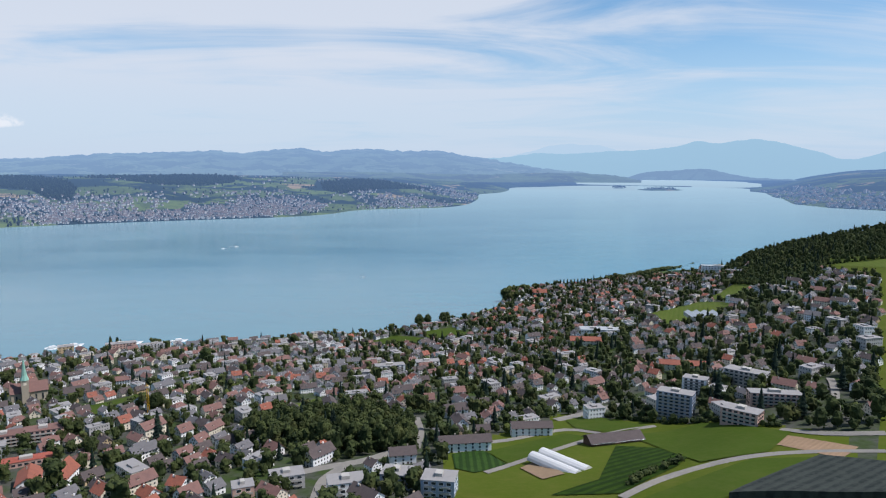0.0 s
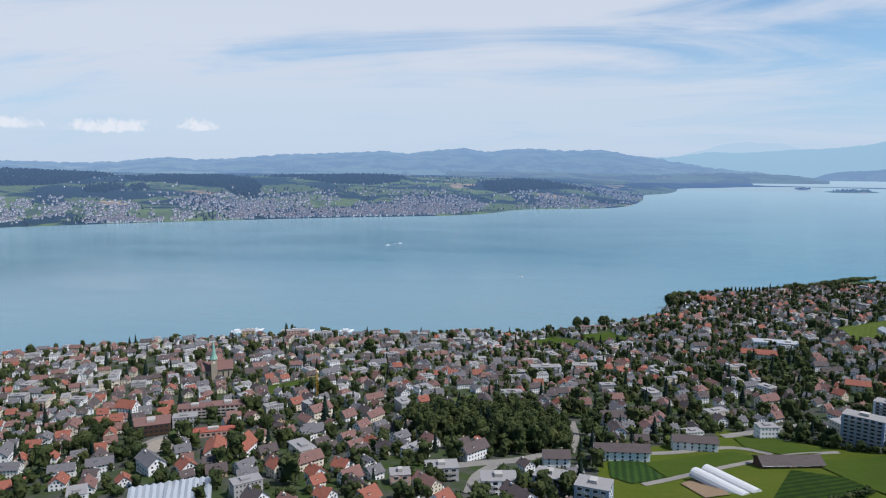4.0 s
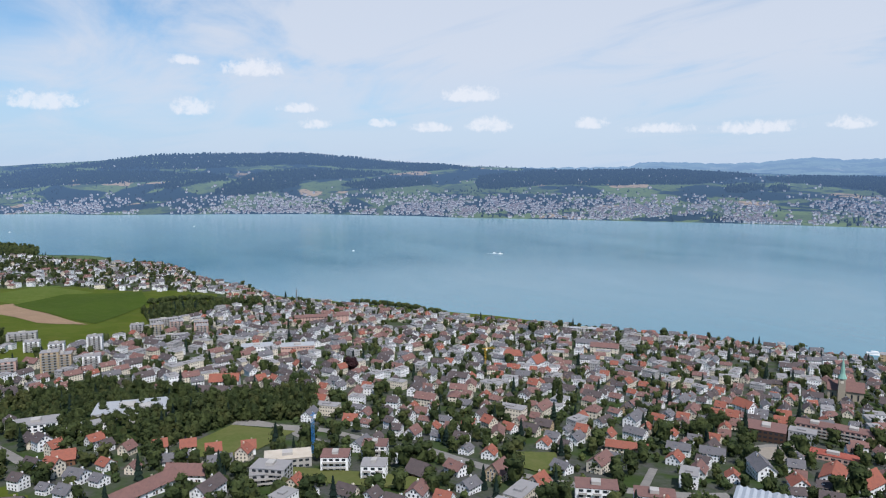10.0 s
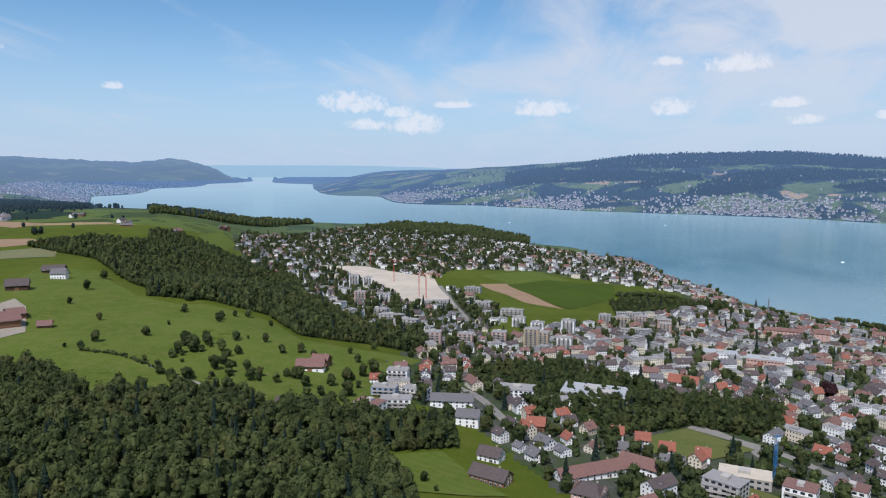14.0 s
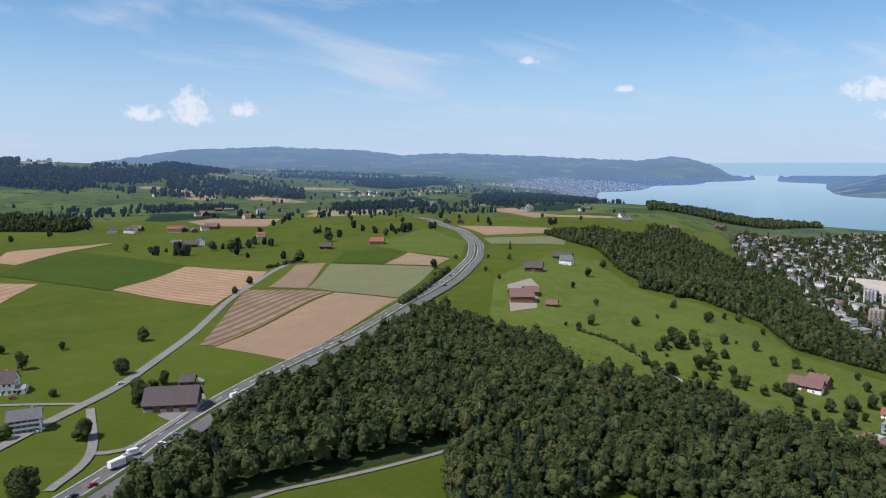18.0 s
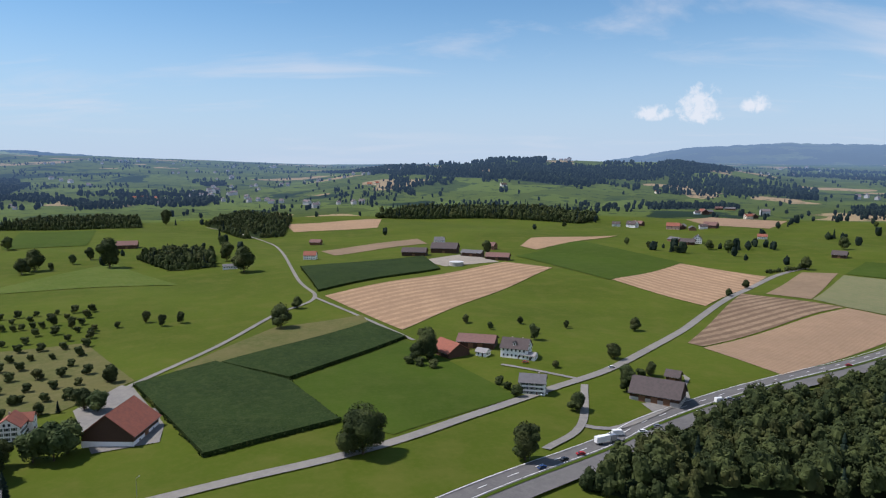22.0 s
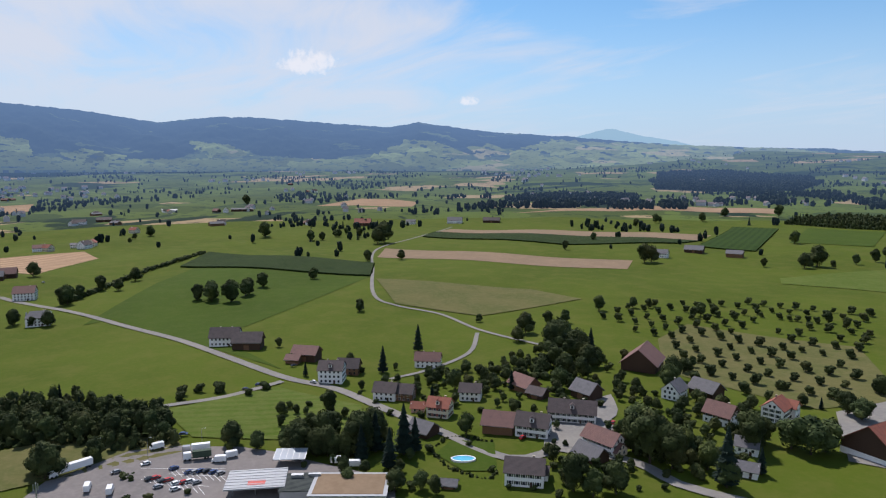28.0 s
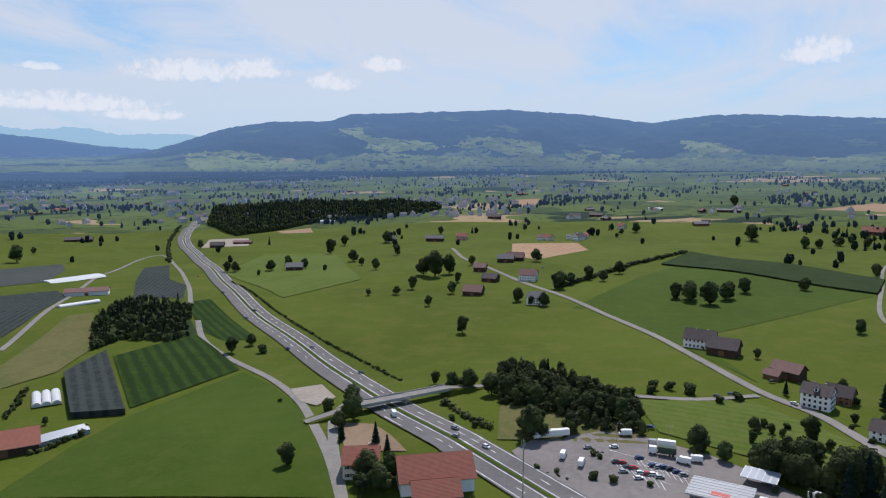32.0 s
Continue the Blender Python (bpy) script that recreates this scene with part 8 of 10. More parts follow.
# more trees round the village and the rest area
trees(BROAD, (205.4, -265.9, 12), (198.4, -265.0, 10), (219.7, -269.1, 11), (215.1, -249.7, 14), (191.4, -289.0, 10), (195.0, -310.2, 11), (183.3, -255.1, 8.4), (177.6, -243.6, 6.5), (252.6, -230.3, 6.0), (333.9, -250.4, 9.4), (333.3, -260.9, 11.0), (328.8, -286.9, 15.1), (339.2, -305.7, 19.6), (320.3, -298.3, 18.9), (309.6, -302.7, 17.2), (321.9, -329.9, 14.3), (322.4, -354.4, 10.7), (284.4, -368.0, 12.0), (290.0, -383.7, 9.9), (369.2, -179.3, 7.1), (427.3, -199.3, 8.1), (364.9, -186.6, 6.4), (365.4, -250.9, 7.7), (359.7, -258.2, 6.9), (395.8, -217.2, 6.2), (297.6, -227.2, 6.6), (292.9, -233.4, 6.6),
      (281.9, -303.4, 8.6), (272.8, -298.3, 9.1), (275.8, -313.6, 9.4), (214.2, -324.7, 10.2), (219.1, -342.0, 10.6), (206.3, -369.5, 9.5), (193.6, -386.3, 11.2), (190.3, -422.6, 14.3), (380.9, 0.1, 16.6), (382.9, -9.3, 15.4), (366.1, -27.4, 16.1), (354.0, -40.6, 16.9), (355.0, -53.3, 15.8), (357.5, -64.3, 14.0), (341.7, -202.5, 7.6), (317.9, -234.3, 7.6), (234.3, -219.1, 4.0), (296.6, -281.0, 9.9), (238.8, -251.8, 4.3), (208.3, -245.1, 20.1), (202.9, -251.3, 17.3), (197.3, -257.6, 18.5), (227.2, -290.6, 9.7), (190.0, -296.1, 19.9), (187.2, -303.5, 15.7), (182.3, -254.7, 16.8), (220.6, -253.7, 23.9), (167.1, -246.9, 16.2))
trees(BROAD, (271.2, 58.0, 17.7), (274.5, 49.1, 15.3), (264.4, 52.0, 14.8), (259.2, 57.8, 12.2), (368.9, 86.3, 16.6), (329.8, 84.5, 12.0), (305.7, -109.1, 14.5), (300.6, -113.3, 20.1), (296.4, -124.5, 23.0), (290.3, -117.6, 16.9), (285.9, -124.8, 14.0), (282.0, -136.3, 25.3), (287.9, -145.6, 23.1), (414.5, 45.3, 10.1), (400.5, 33.7, 14.0), (399.8, 23.6, 16.0), (387.5, 9.9, 16.9), (387.5, 0.2, 15.5), (368.3, -15.1, 16.1), (361.1, -29.7, 15.9), (358.9, -44.1, 17.1), (353.1, -57.8, 15.7), (342.5, -61.7, 12.3), (389.0, -25.4, 14.9), (390.5, -41.4, 13.7))
trees((BUSH,), (307.8, -38.3, 2.8), (305.2, -40.9, 2.8), (352.6, -16.9, 4.3), (340.5, -50.9, 3.6), (284.9, -35.7, 4.2), (283.5, -43.7, 4.2), (343.2, 28.9, 3.6), (335.8, 16.9, 3.6), (292.0, -12.4, 2.6), (288.9, -20.7, 2.6), (282.0, -58.4, 3.1), (214.6, -170.0, 2.5), (207.7, -177.7, 2.5), (197.8, -182.4, 3.5), (262.7, -315.5, 3.6), (266.0, -309.7, 3.5), (295.6, -214.2, 3.8), (288.3, -216.3, 3.8), (240.6, -241.8, 3.0), (320.7, -172.3, 3.8), (341.7, -174.6, 3.4), (226.2, -296.5, 4.6), (219.3, -292.2, 3.9), (244.9, -272.7, 3.2), (-47.1, -411.2, 5.7), (-50.9, -401.9, 5.6), (-55.2, -398.0, 4.9), (8.7, -453.6, 6.2), (1.3, -448.4, 6.9), (-7.8, -443.8, 6.9), (-60.5, -500.4, 5.2), (-139.8, -428.6, 6.2))
hedge("hedge", [(354.0, -265.4), (332.4, -276.0), (313.9, -292.4)], 6, 6, "bushy garden edge behind the barns", 31)
hedge("hedge", [(431.8, 4.4), (420.7, -21.5), (398.4, -46.6), (373.1, -68.7)], 5, 7, "leafy edge of the motorway wood", 32)
hedge("hedge", [(289.6, -14.7), (285.4, -21.6), (282.5, -26.1)], 2, 1.6, "low clipped hedge by the car park", 33)
hedge("hedge", [(312.9, -38.9), (309.8, -42.3)], 2, 1.6, "low clipped hedge by the car park", 34)

# ---- the town on the slope ----
TINTS = [("white", "roof_brown"), ("white", "roof_brown"), ("white", "roof_old"), ("white", "roof_grey"), ("cream", "roof_brown"), ("white", "roof_red"), ("cream", "roof_old"), ("white", "roof_grey"), ("ochre", "roof_brown"), ("white", "roof_grey"), ("white", "roof_old"), ("cream", "roof_red")]
TONE = {"white": "white", "cream": "cream-coloured", "grey_wall": "grey", "ochre": "ochre", "pink": "pinkish"}
TILE = {"roof_brown": "brown tiled roof", "roof_old": "weathered reddish roof", "roof_grey": "grey slate roof", "roof_red": "bright red tiled roof", "roof_flat": "flat gravel roof"}
KINDS = []
kr = random.Random(21)
for wall, roof in TINTS:
    w, d, fl = kr.uniform(10.5, 14.5), kr.uniform(9, 11), kr.choice((2, 2, 3))
    KINDS.append((w, d, 2.75 * fl, kr.uniform(3.4, 5.0), wall, roof, fl, 0.0, False))
for wall, roof in (("white", "roof_brown"), ("cream", "roof_old"), ("white", "roof_grey")):
    KINDS.append((kr.uniform(17, 24), 12, 8.6, 4.6, wall, roof, 3, 0.0, False))
for wall in ("white", "grey_wall", "white", "cream"):
    KINDS.append((kr.uniform(16, 26), 13, kr.choice((8.6, 11.4)), 0, wall, "roof_flat", 3, 0.0, True))
KINDS.append((14, 12, 8.4, 3.6, "cream", "roof_old", 3, 4.0, False))
N_SMALL, N_LONG, N_FLAT = 12, 3, 4


def street_grid(poly, gap_u, gap_v, rng, skew):
    """Building plots along winding contour streets."""
    xs, ys = [p[0] for p in poly], [p[1] for p in poly]
    cx, cy, size = (min(xs) + max(xs)) / 2, (min(ys) + max(ys)) / 2, max(max(xs) - min(xs), max(ys) - min(ys)) * 0.75
    u, v = np.meshgrid(np.arange(-size, size, gap_u), np.arange(-size, size, gap_v))
    u = u + rng.uniform(-0.16, 0.16, u.shape) * gap_u
    v = v + rng.uniform(-0.10, 0.10, v.shape) * gap_v
    bend = 26 * np.sin(u / 170 + 0.6) + 17 * np.sin(u / 67)
    a = radians(skew)
    x = cx + u * math.cos(a) - (v + bend) * math.sin(a)
    y = cy + u * math.sin(a) + (v + bend) * math.cos(a)
    turn = skew + np.degrees(np.arctan(26 / 170 * np.cos(u / 170 + 0.6) + 17 / 67 * np.cos(u / 67)))
    ok = inside(x, y, poly)
    return x[ok], y[ok], turn[ok]


LANDMARKS = []


def clear_of(x, y, pad=0.0):
    ok = height(x, y) > 3.0
    for poly in CLEAR:
        ok &= ~inside(x, y, poly)
    ok &= ~near_road(x, y, 6.0)
    for lx, ly, lr in LANDMARKS:
        ok &= (x - lx) ** 2 + (y - ly) ** 2 > (lr + pad) ** 2
    return ok


def stand(maker, x, y, turn, w, d, *rest, **kw):
    w, d = w * 0.78, d * 0.84
    rest = [v * 0.84 if isinstance(v, (int, float)) else v for v in rest]
    LANDMARKS.append((x, y, max(w, d) * 0.5 + 6))
    return maker(x, y, turn, w, d, *rest, **kw)


# buildings that stand out
stand(block, 169.8, 492.5, 329, 32, 15, 24, "blue_wall", "roof_flat", "tall blue-grey apartment block with a flat roof", floors=8, gap=3.4)
stand(block, 205.9, 552.3, 328, 24, 14, 17, "white", "roof_flat", "white apartment block behind the tower", floors=6)
stand(block, 239.3, 534.8, 318, 40, 16, 16, "grey_wall", "roof_flat", "long grey apartment block", floors=5)
stand(block, 194.0, 437.3, 318, 30, 15, 12, "pink", "roof_flat", "reddish flat-roofed apartment block", floors=4)
stand(block, 230.3, 469.4, 350, 44, 13, 11, "pink", "roof_flat", "long row of red-brown terraced apartments", floors=4)
stand(house, 13.5, 424.6, 8, 42, 12, 8.4, 3.6, "white", "roof_brown", "long white apartment row with a brown roof", floors=3, category="apartment row", gap=4.4, chim=2)
stand(house, 61.3, 467.8, 3, 36, 12, 8.4, 3.4, "white", "roof_brown", "white apartment row with balconies and brown roof", floors=3, category="apartment row", gap=4.4, chim=2)
stand(house, -24.6, 402.2, 11, 20, 12, 8.0, 3.6, "white", "roof_brown", "white apartment house with a brown roof", floors=3, category="apartment row", gap=4.4)
stand(block, -24.4, 352.9, 350, 20, 15, 11, "blue_wall", "roof_flat", "light blue apartment house with roof terrace", floors=3)
stand(block, -1.8, 340.4, 350, 22, 16, 11, "blue_wall", "roof_flat", "light blue apartment house", floors=3)
stand(block, -84.6, 360.1, 19, 23, 14, 10, "grey_wall", "roof_flat", "grey modern apartment house with long balconies", floors=3)
stand(block, -50.4, 344.1, 14, 24, 15, 10, "white", "roof_flat", "white apartment house with a yellow awning", floors=3)
stand(block, -104.3, 345.8, 21, 14, 12, 8, "pink", "roof_flat", "red-brown house with a flat roof", floors=2)
stand(house, -321.3, 204.7, 117, 16, 12, 7.5, 6.0, "ochre", "roof_old", "tall timbered house with a steep gable", floors=3, chim=1)
stand(block, -408.6, 107.5, 75, 36, 18, 8, "concrete", "site", "white shell of a building under construction", floors=2, balcony=False)
stand(block, -386.2, 130.5, 63, 21, 16, 11, "white", "roof_old", "white terraced apartment house with reddish roof deck", floors=3)
stand(block, -397.1, 160.5, 60, 20, 15, 11, "white", "roof_old", "white terraced apartment house", floors=3)
stand(block, -358.3, 144.1, 60, 18, 15, 10, "white", "roof_flat", "white terraced apartment house", floors=3)
stand(block, -376.5, 175.0, 57, 20, 14, 9, "white", "roof_flat", "white terraced apartment house", floors=3)
stand(block, -380.4, 88.0, 73, 24, 16, 9, "grey_wall", "roof_flat", "dark apartment house with large windows", floors=3)
stand(barn, -347.3, 168.2, 24, 16, 13, 4.4, 5.4, "roof_brown", "timber", label="old dark timber barn amid new houses")
stand(block, -271.3, 233.8, 53, 28, 15, 10, "white", "roof_old", "white terraced apartments with clay roof decks", floors=3)
stand(block, -248.8, 252.6, 49, 26, 14, 9, "white", "roof_old", "white terraced apartments with clay roof decks", floors=3)
stand(house, -464.7, 39.8, 85, 11, 10, 6.4, 4.4, "white", "roof_red", "white terraced house with an orange roof", floors=2)
stand(house, -459.6, 56.2, 83, 12, 10, 6.4, 4.4, "white", "roof_red", "white terraced house with an orange roof", floors=2)
stand(house, -446.5, 69.8, 81, 12, 10, 6.4, 4.4, "white", "roof_red", "white terraced house with an orange roof", floors=2)
stand(house, -444.5, 91.4, 78, 11, 10, 6.4, 4.4, "white", "roof_red", "white terraced house with an orange roof", floors=2)
stand(house, -436.7, 45.9, 84, 20, 10, 6.0, 3.6, "white", "roof_grey", "white row house with a grey roof", floors=2)
stand(house, -422.9, 69.5, 81, 18, 10, 6.0, 3.6, "white", "roof_grey", "white row house with a grey roof", floors=2)
stand(block, -326.0, 440.3, 33, 34, 24, 12, "timber", "roof_old", "large dark-fronted building with a reddish flat roof", floors=3, balcony=False)
stand(block, -320.6, 488.7, 27, 34, 16, 12, "pink", "roof_old", "pink apartment row with red roof terraces", floors=4)
stand(block, -297.4, 500.2, 25, 34, 16, 12, "pink", "roof_old", "pink apartment row with red roof terraces", floors=4)
stand(block, -271.2, 435.1, 28, 44, 12, 5, "pink", "tennis", "low hall with a red roof", floors=1, balcony=False)
stand(house, -241.5, 388.6, 116, 28, 14, 6, 4.4, "white", "roof_red", "long house with a bright red roof", floors=2)
stand(house, -222.8, 389.7, 95, 24, 13, 7, 7.0, "white", "roof_red", "steep red-roofed school wing", floors=2)
stand(house, -403.7, 514.3, 358, 22, 13, 9, 6, "white", "roof_red", "white house with a steep orange roof", floors=3)
stand(house, -338.8, 317.3, 41, 34, 11, 5, 3.4, "cream", "roof_red", "low red-roofed house with wings", floors=1)
stand(house, -685.9, 490.0, 114, 26, 18, 12, 9, "white", "roof_red", "big school with a steep red roof and ornate gables", floors=3, category="school")
stand(house, -755.3, 502.6, 52, 32, 16, 10, 7, "white", "roof_red", "school hall with a red hipped roof", floors=3, category="school", hip=4)
stand(block, -709.2, 460.0, 53, 34, 18, 4, "grey_wall", "tennis", "flat hall with a red roof", floors=1, balcony=False)
stand(block, -882.5, 196.3, 77, 50, 24, 10, "white", "sheet", "white industrial hall with a pale roof", floors=2, balcony=False, category="factory hall")
stand(block, -868.1, 245.2, 74, 54, 26, 12, "pink", "sheet", "long industrial hall with a grey sheet roof", floors=2, balcony=False, category="factory hall")
stand(house, -1129.5, 343.5, 73, 70, 20, 13, 4, "pink", "roof_old", "long red brick brewery building", floors=4, category="brewery", gap=5)
stand(house, -1115.3, 394.1, 71, 26, 20, 16, 6, "pink", "roof_old", "tall red brick brewery wing", floors=4, category="brewery", gap=5)
stand(house, -660.4, 115.9, 70, 34, 16, 9, 6.5, "white", "roof_red", "white school house with a red roof", floors=3, category="school")
stand(house, -614.3, 98.1, 57, 34, 13, 7, 5, "white", "roof_brown", "white house with a long brown roof", floors=2)
stand(house, -616.8, 125.1, 71, 30, 12, 6, 4.4, "cream", "roof_brown", "long low brown-roofed house", floors=2)
stand(block, -1143.8, 112.4, 92, 52, 14, 14, "grey_wall", "roof_flat", "terraced grey apartment slab", floors=5)
stand(block, -1016.0, 108.0, 92, 60, 13, 8, "grey_wall", "roof_flat", "low grey apartment slab in the town", floors=3)
stand(block, -1093.0, 159.9, 82, 26, 18, 20, "pink", "roof_flat", "brown apartment tower with balconies", floors=7)
stand(block, -568.4, 27.7, 79, 60, 34, 9, "grey_wall", "sheet", "large flat-roofed hospital building", floors=2, balcony=False, category="hospital")
stand(block, -558.2, -32.5, 87, 36, 22, 9, "white", "roof_flat", "white flat-roofed school building", floors=3, balcony=False, category="school")
stand(block, -534.6, -5.2, 101, 46, 14, 6, "white", "roof_flat", "low white school wing", floors=2, balcony=False, category="school")
stand(house, -495.1, -77.0, 93, 40, 15, 9, 4.5, "white", "roof_grey", "white apartment row with a grey roof", floors=3, gap=4.2, category="apartment row")
stand(house, -460.6, -60.2, 87, 20, 14, 9, 4.5, "white", "roof_grey", "white apartment house with a grey roof", floors=3, gap=4.2, category="apartment row")
stand(block, -544.9, -129.7, 93, 22, 14, 12, "white", "roof_flat", "white terraced apartment house on the slope", floors=4)
stand(block, -492.7, -127.5, 89, 24, 14, 9, "blue_wall", "roof_flat", "dark blue apartment house", floors=3)
stand(block, -466.5, -112.8, 98, 28, 14, 9, "white", "roof_flat", "white terraced apartment house", floors=3)
stand(block, -505.7, -106.4, 72, 26, 14, 9, "white", "roof_flat", "white terraced apartment house", floors=3)
stand(block, -452.7, -127.7, 70, 26, 14, 7, "white", "roof_old", "terraced white apartments on the hillside", floors=2)
stand(house, -466.3, -14.0, 84, 16, 13, 5.5, 5, "timber_light", "roof_red", "house with a bright orange roof", floors=2)
stand(house, -390.0, 20.8, 121, 60, 12, 5, 5, "white", "roof_old", "long farm-like building with a reddish roof", floors=2, gap=4.5)
stand(house, -408.0, 51.1, 59, 36, 13, 6, 5, "white", "roof_old", "house with a weathered red roof", floors=2, gap=4)
stand(house, -354.5, 17.5, 67, 20, 16, 6, 5, "pink", "roof_brown", "pink house with a hipped brown roof", floors=2, hip=5)
stand(house, -367.7, -35.5, 66, 28, 13, 5, 5, "timber_light", "roof_brown", "long farmhouse with a dark brown roof", floors=2)
stand(house, -400.3, -38.5, 71, 18, 12, 5, 4.6, "white", "roof_brown", "house with a dark brown roof", floors=2)
stand(block, -380.8, 90.5, 53, 26, 16, 12, "grey_wall", "roof_flat", "grey concrete apartment house under completion", floors=4)
for x, y, turn, h, tone in ((-1272.0, -387.5, 101, 30, "white"), (-1301.5, -368.7, 100, 22, "white"), (-1051.5, -310.8, 100, 22, "pink"), (-1075.6, -277.3, 98, 18, "white"), (-720.5, -132.3, 92, 22, "pink"), (-774.3, -104.9, 90, 18, "pink"), (-805.6, -69.0, 87, 20, "pink"), (-814.1, -31.3, 84, 26, "ochre"), (-816.8, -19.9, 83, 22, "ochre"), (-823.4, 7.2, 82, 16, "white"), (-948.2, 13.0, 81, 24, "white"), (-948.9, -28.6, 84, 16, "white"), (-968.2, -55.5, 85, 16, "white"), (-1048.1, 94.0, 77, 22, "ochre"), (-1094.5, 125.2, 75, 20, "pink"), (-1058.8, 156.2, 74, 18, "pink"), (-1063.0, 68.9, 78, 20, "grey_wall")):
    stand(block, x, y, turn, 22, 17, h, tone, "roof_flat", TONE[tone] + " apartment tower with rows of balconies", floors=max(4, int(h / 2.9)), gap=5.0, sides=(0, 90, -90))
for x, y, turn, w in ((-910.6, -245.0, 81, 40), (-879.1, -217.2, 80, 40), (-856.6, -192.1, 79, 40), (-1085.9, -193.4, 110, 60), (-1319.5, -163.9, 77, 40), (-1108.7, -129.0, 87, 50), (-1049.0, -70.4, 84, 44), (-2351.6, -327.7, 94, 50), (-1943.8, -706.3, 106, 50)):
    stand(block, x, y, turn, w, 15, 13, "grey_wall", "roof_flat", "stepped grey apartment terrace", floors=4, gap=6.0, sides=(0, 90))
stand(block, 220.0, 1000.7, 356, 50, 26, 7, "white", "sheet", "white sheds with pale sheet roofs", floors=1, balcony=False, category="factory hall")
stand(block, 238.4, 974.3, 354, 36, 26, 8, "white", "sheet", "white sheds with pale sheet roofs", floors=1, balcony=False, category="factory hall")
stand(house, 194.4, 916.7, 354, 60, 16, 8, 5, "cream", "roof_red", "long house row with bright red roofs", floors=2, gap=5)
stand(house, 249.6, 695.8, 348, 70, 14, 7, 4, "cream", "roof_red", "curved row of houses with red roofs", floors=2, gap=5)
stand(house, 215.4, 1533.5, 358, 40, 18, 12, 8, "white", "roof_red", "lakeside mansion with a large red roof", floors=3, gap=5)
stand(block, -14.8, 1265.5, 9, 60, 14, 8, "cream", "roof_old", "lakeside terrace with reddish roofs", floors=2, gap=5)
stand(block, -62.1, 790.8, 14, 44, 16, 12, "white", "roof_flat", "white flat-roofed apartment buildings in the town", floors=4, gap=5)
stand(block, -20.0, 822.1, 11, 40, 16, 10, "white", "roof_flat", "white flat-roofed apartment buildings in the town", floors=3, gap=5)
stand(block, 625.7, 1573.2, 344, 90, 24, 14, "white", "sheet", "pale factory building near the wood", floors=3, balcony=False, gap=6, category="factory hall")
stand(house, -758.3, 662.5, 43, 50, 26, 11, 5, "cream", "roof_old", "large hall with a reddish roof", floors=3, gap=5)
stand(house, -793.1, 658.9, 44, 40, 22, 12, 5, "white", "roof_grey", "large town building with a grey roof", floors=3, gap=5)
stand(block, -951.9, 784.1, 51, 70, 16, 9, "grey_wall", "sheet", "long flat factory building by the lake", floors=3, balcony=False, gap=6, category="factory hall")
stand(block, -534.3, 1130.4, 25, 60, 20, 12, "pink", "roof_flat", "station-side block with flat roofs", floors=3, balcony=False, gap=5)
stand(block, -612.3, 1105.4, 29, 30, 22, 14, "ochre", "roof_flat", "ochre building by the station", floors=3, balcony=False, gap=5)
stand(block, -466.8, 1105.6, 23, 60, 16, 12, "white", "roof_flat", "white apartment block by the lake", floors=4, gap=5)
stand(house, -399.2, 737.5, 28, 32, 15, 8, 6, "grey_wall", "roof_brown", "school building with a brown roof", floors=2, category="school", gap=4)
stand(house, -379.6, 794.9, 22, 30, 14, 9, 4, "white", "roof_old", "town villa with reddish hipped roof", floors=3, hip=5)
stand(house, -365.0, 825.4, 20, 22, 16, 9, 5, "cream", "roof_grey", "town villa with a grey hipped roof", floors=3, hip=6)
stand(block, -557.4, 40.4, 106, 50, 34, 9, "grey_wall", "sheet", "large grey flat-roofed school", floors=2, balcony=False, category="school")


def church():
    x, y, turn = -443.1, 723.3, 35
    LANDMARKS.append((x, y, 30))
    ob = thing("church", x, y, turn, 0, "pale stone church with a slender green copper spire", "church")
    part("nave", wall_soup(34, 18, 13, 8).mesh("nave", "stone"), ob)
    part("roof", roof_soup(34, 18, 13, 8, 1.0, 0.4).mesh("roof", "roof_old"), ob)
    tower = part("tower", Soup().box(-3.4, -3.4, -3, 3.4, 3.4, 27).mesh("tower", "stone"), ob, m=pose(-4, -12, 0))
    part("spire", Soup().tube((0, 0, 27), (0, 0, 32), 4.6, 2.6, 8).tube((0, 0, 32), (0, 0, 52), 2.6, 0.05, 8).mesh("spire", "copper_green"), tower, "green copper spire")
    part("clock", Soup().box(-1.4, -3.55, 22, 1.4, -3.4, 24.8).mesh("clock", "cream"), tower)
    for i in range(5):
        part("window", Soup().box(-0.8, -0.1, 3, 0.8, 0.05, 9.5).mesh("window", "glass"), ob, m=pose(-12 + i * 6, -9.05, 0))


church()


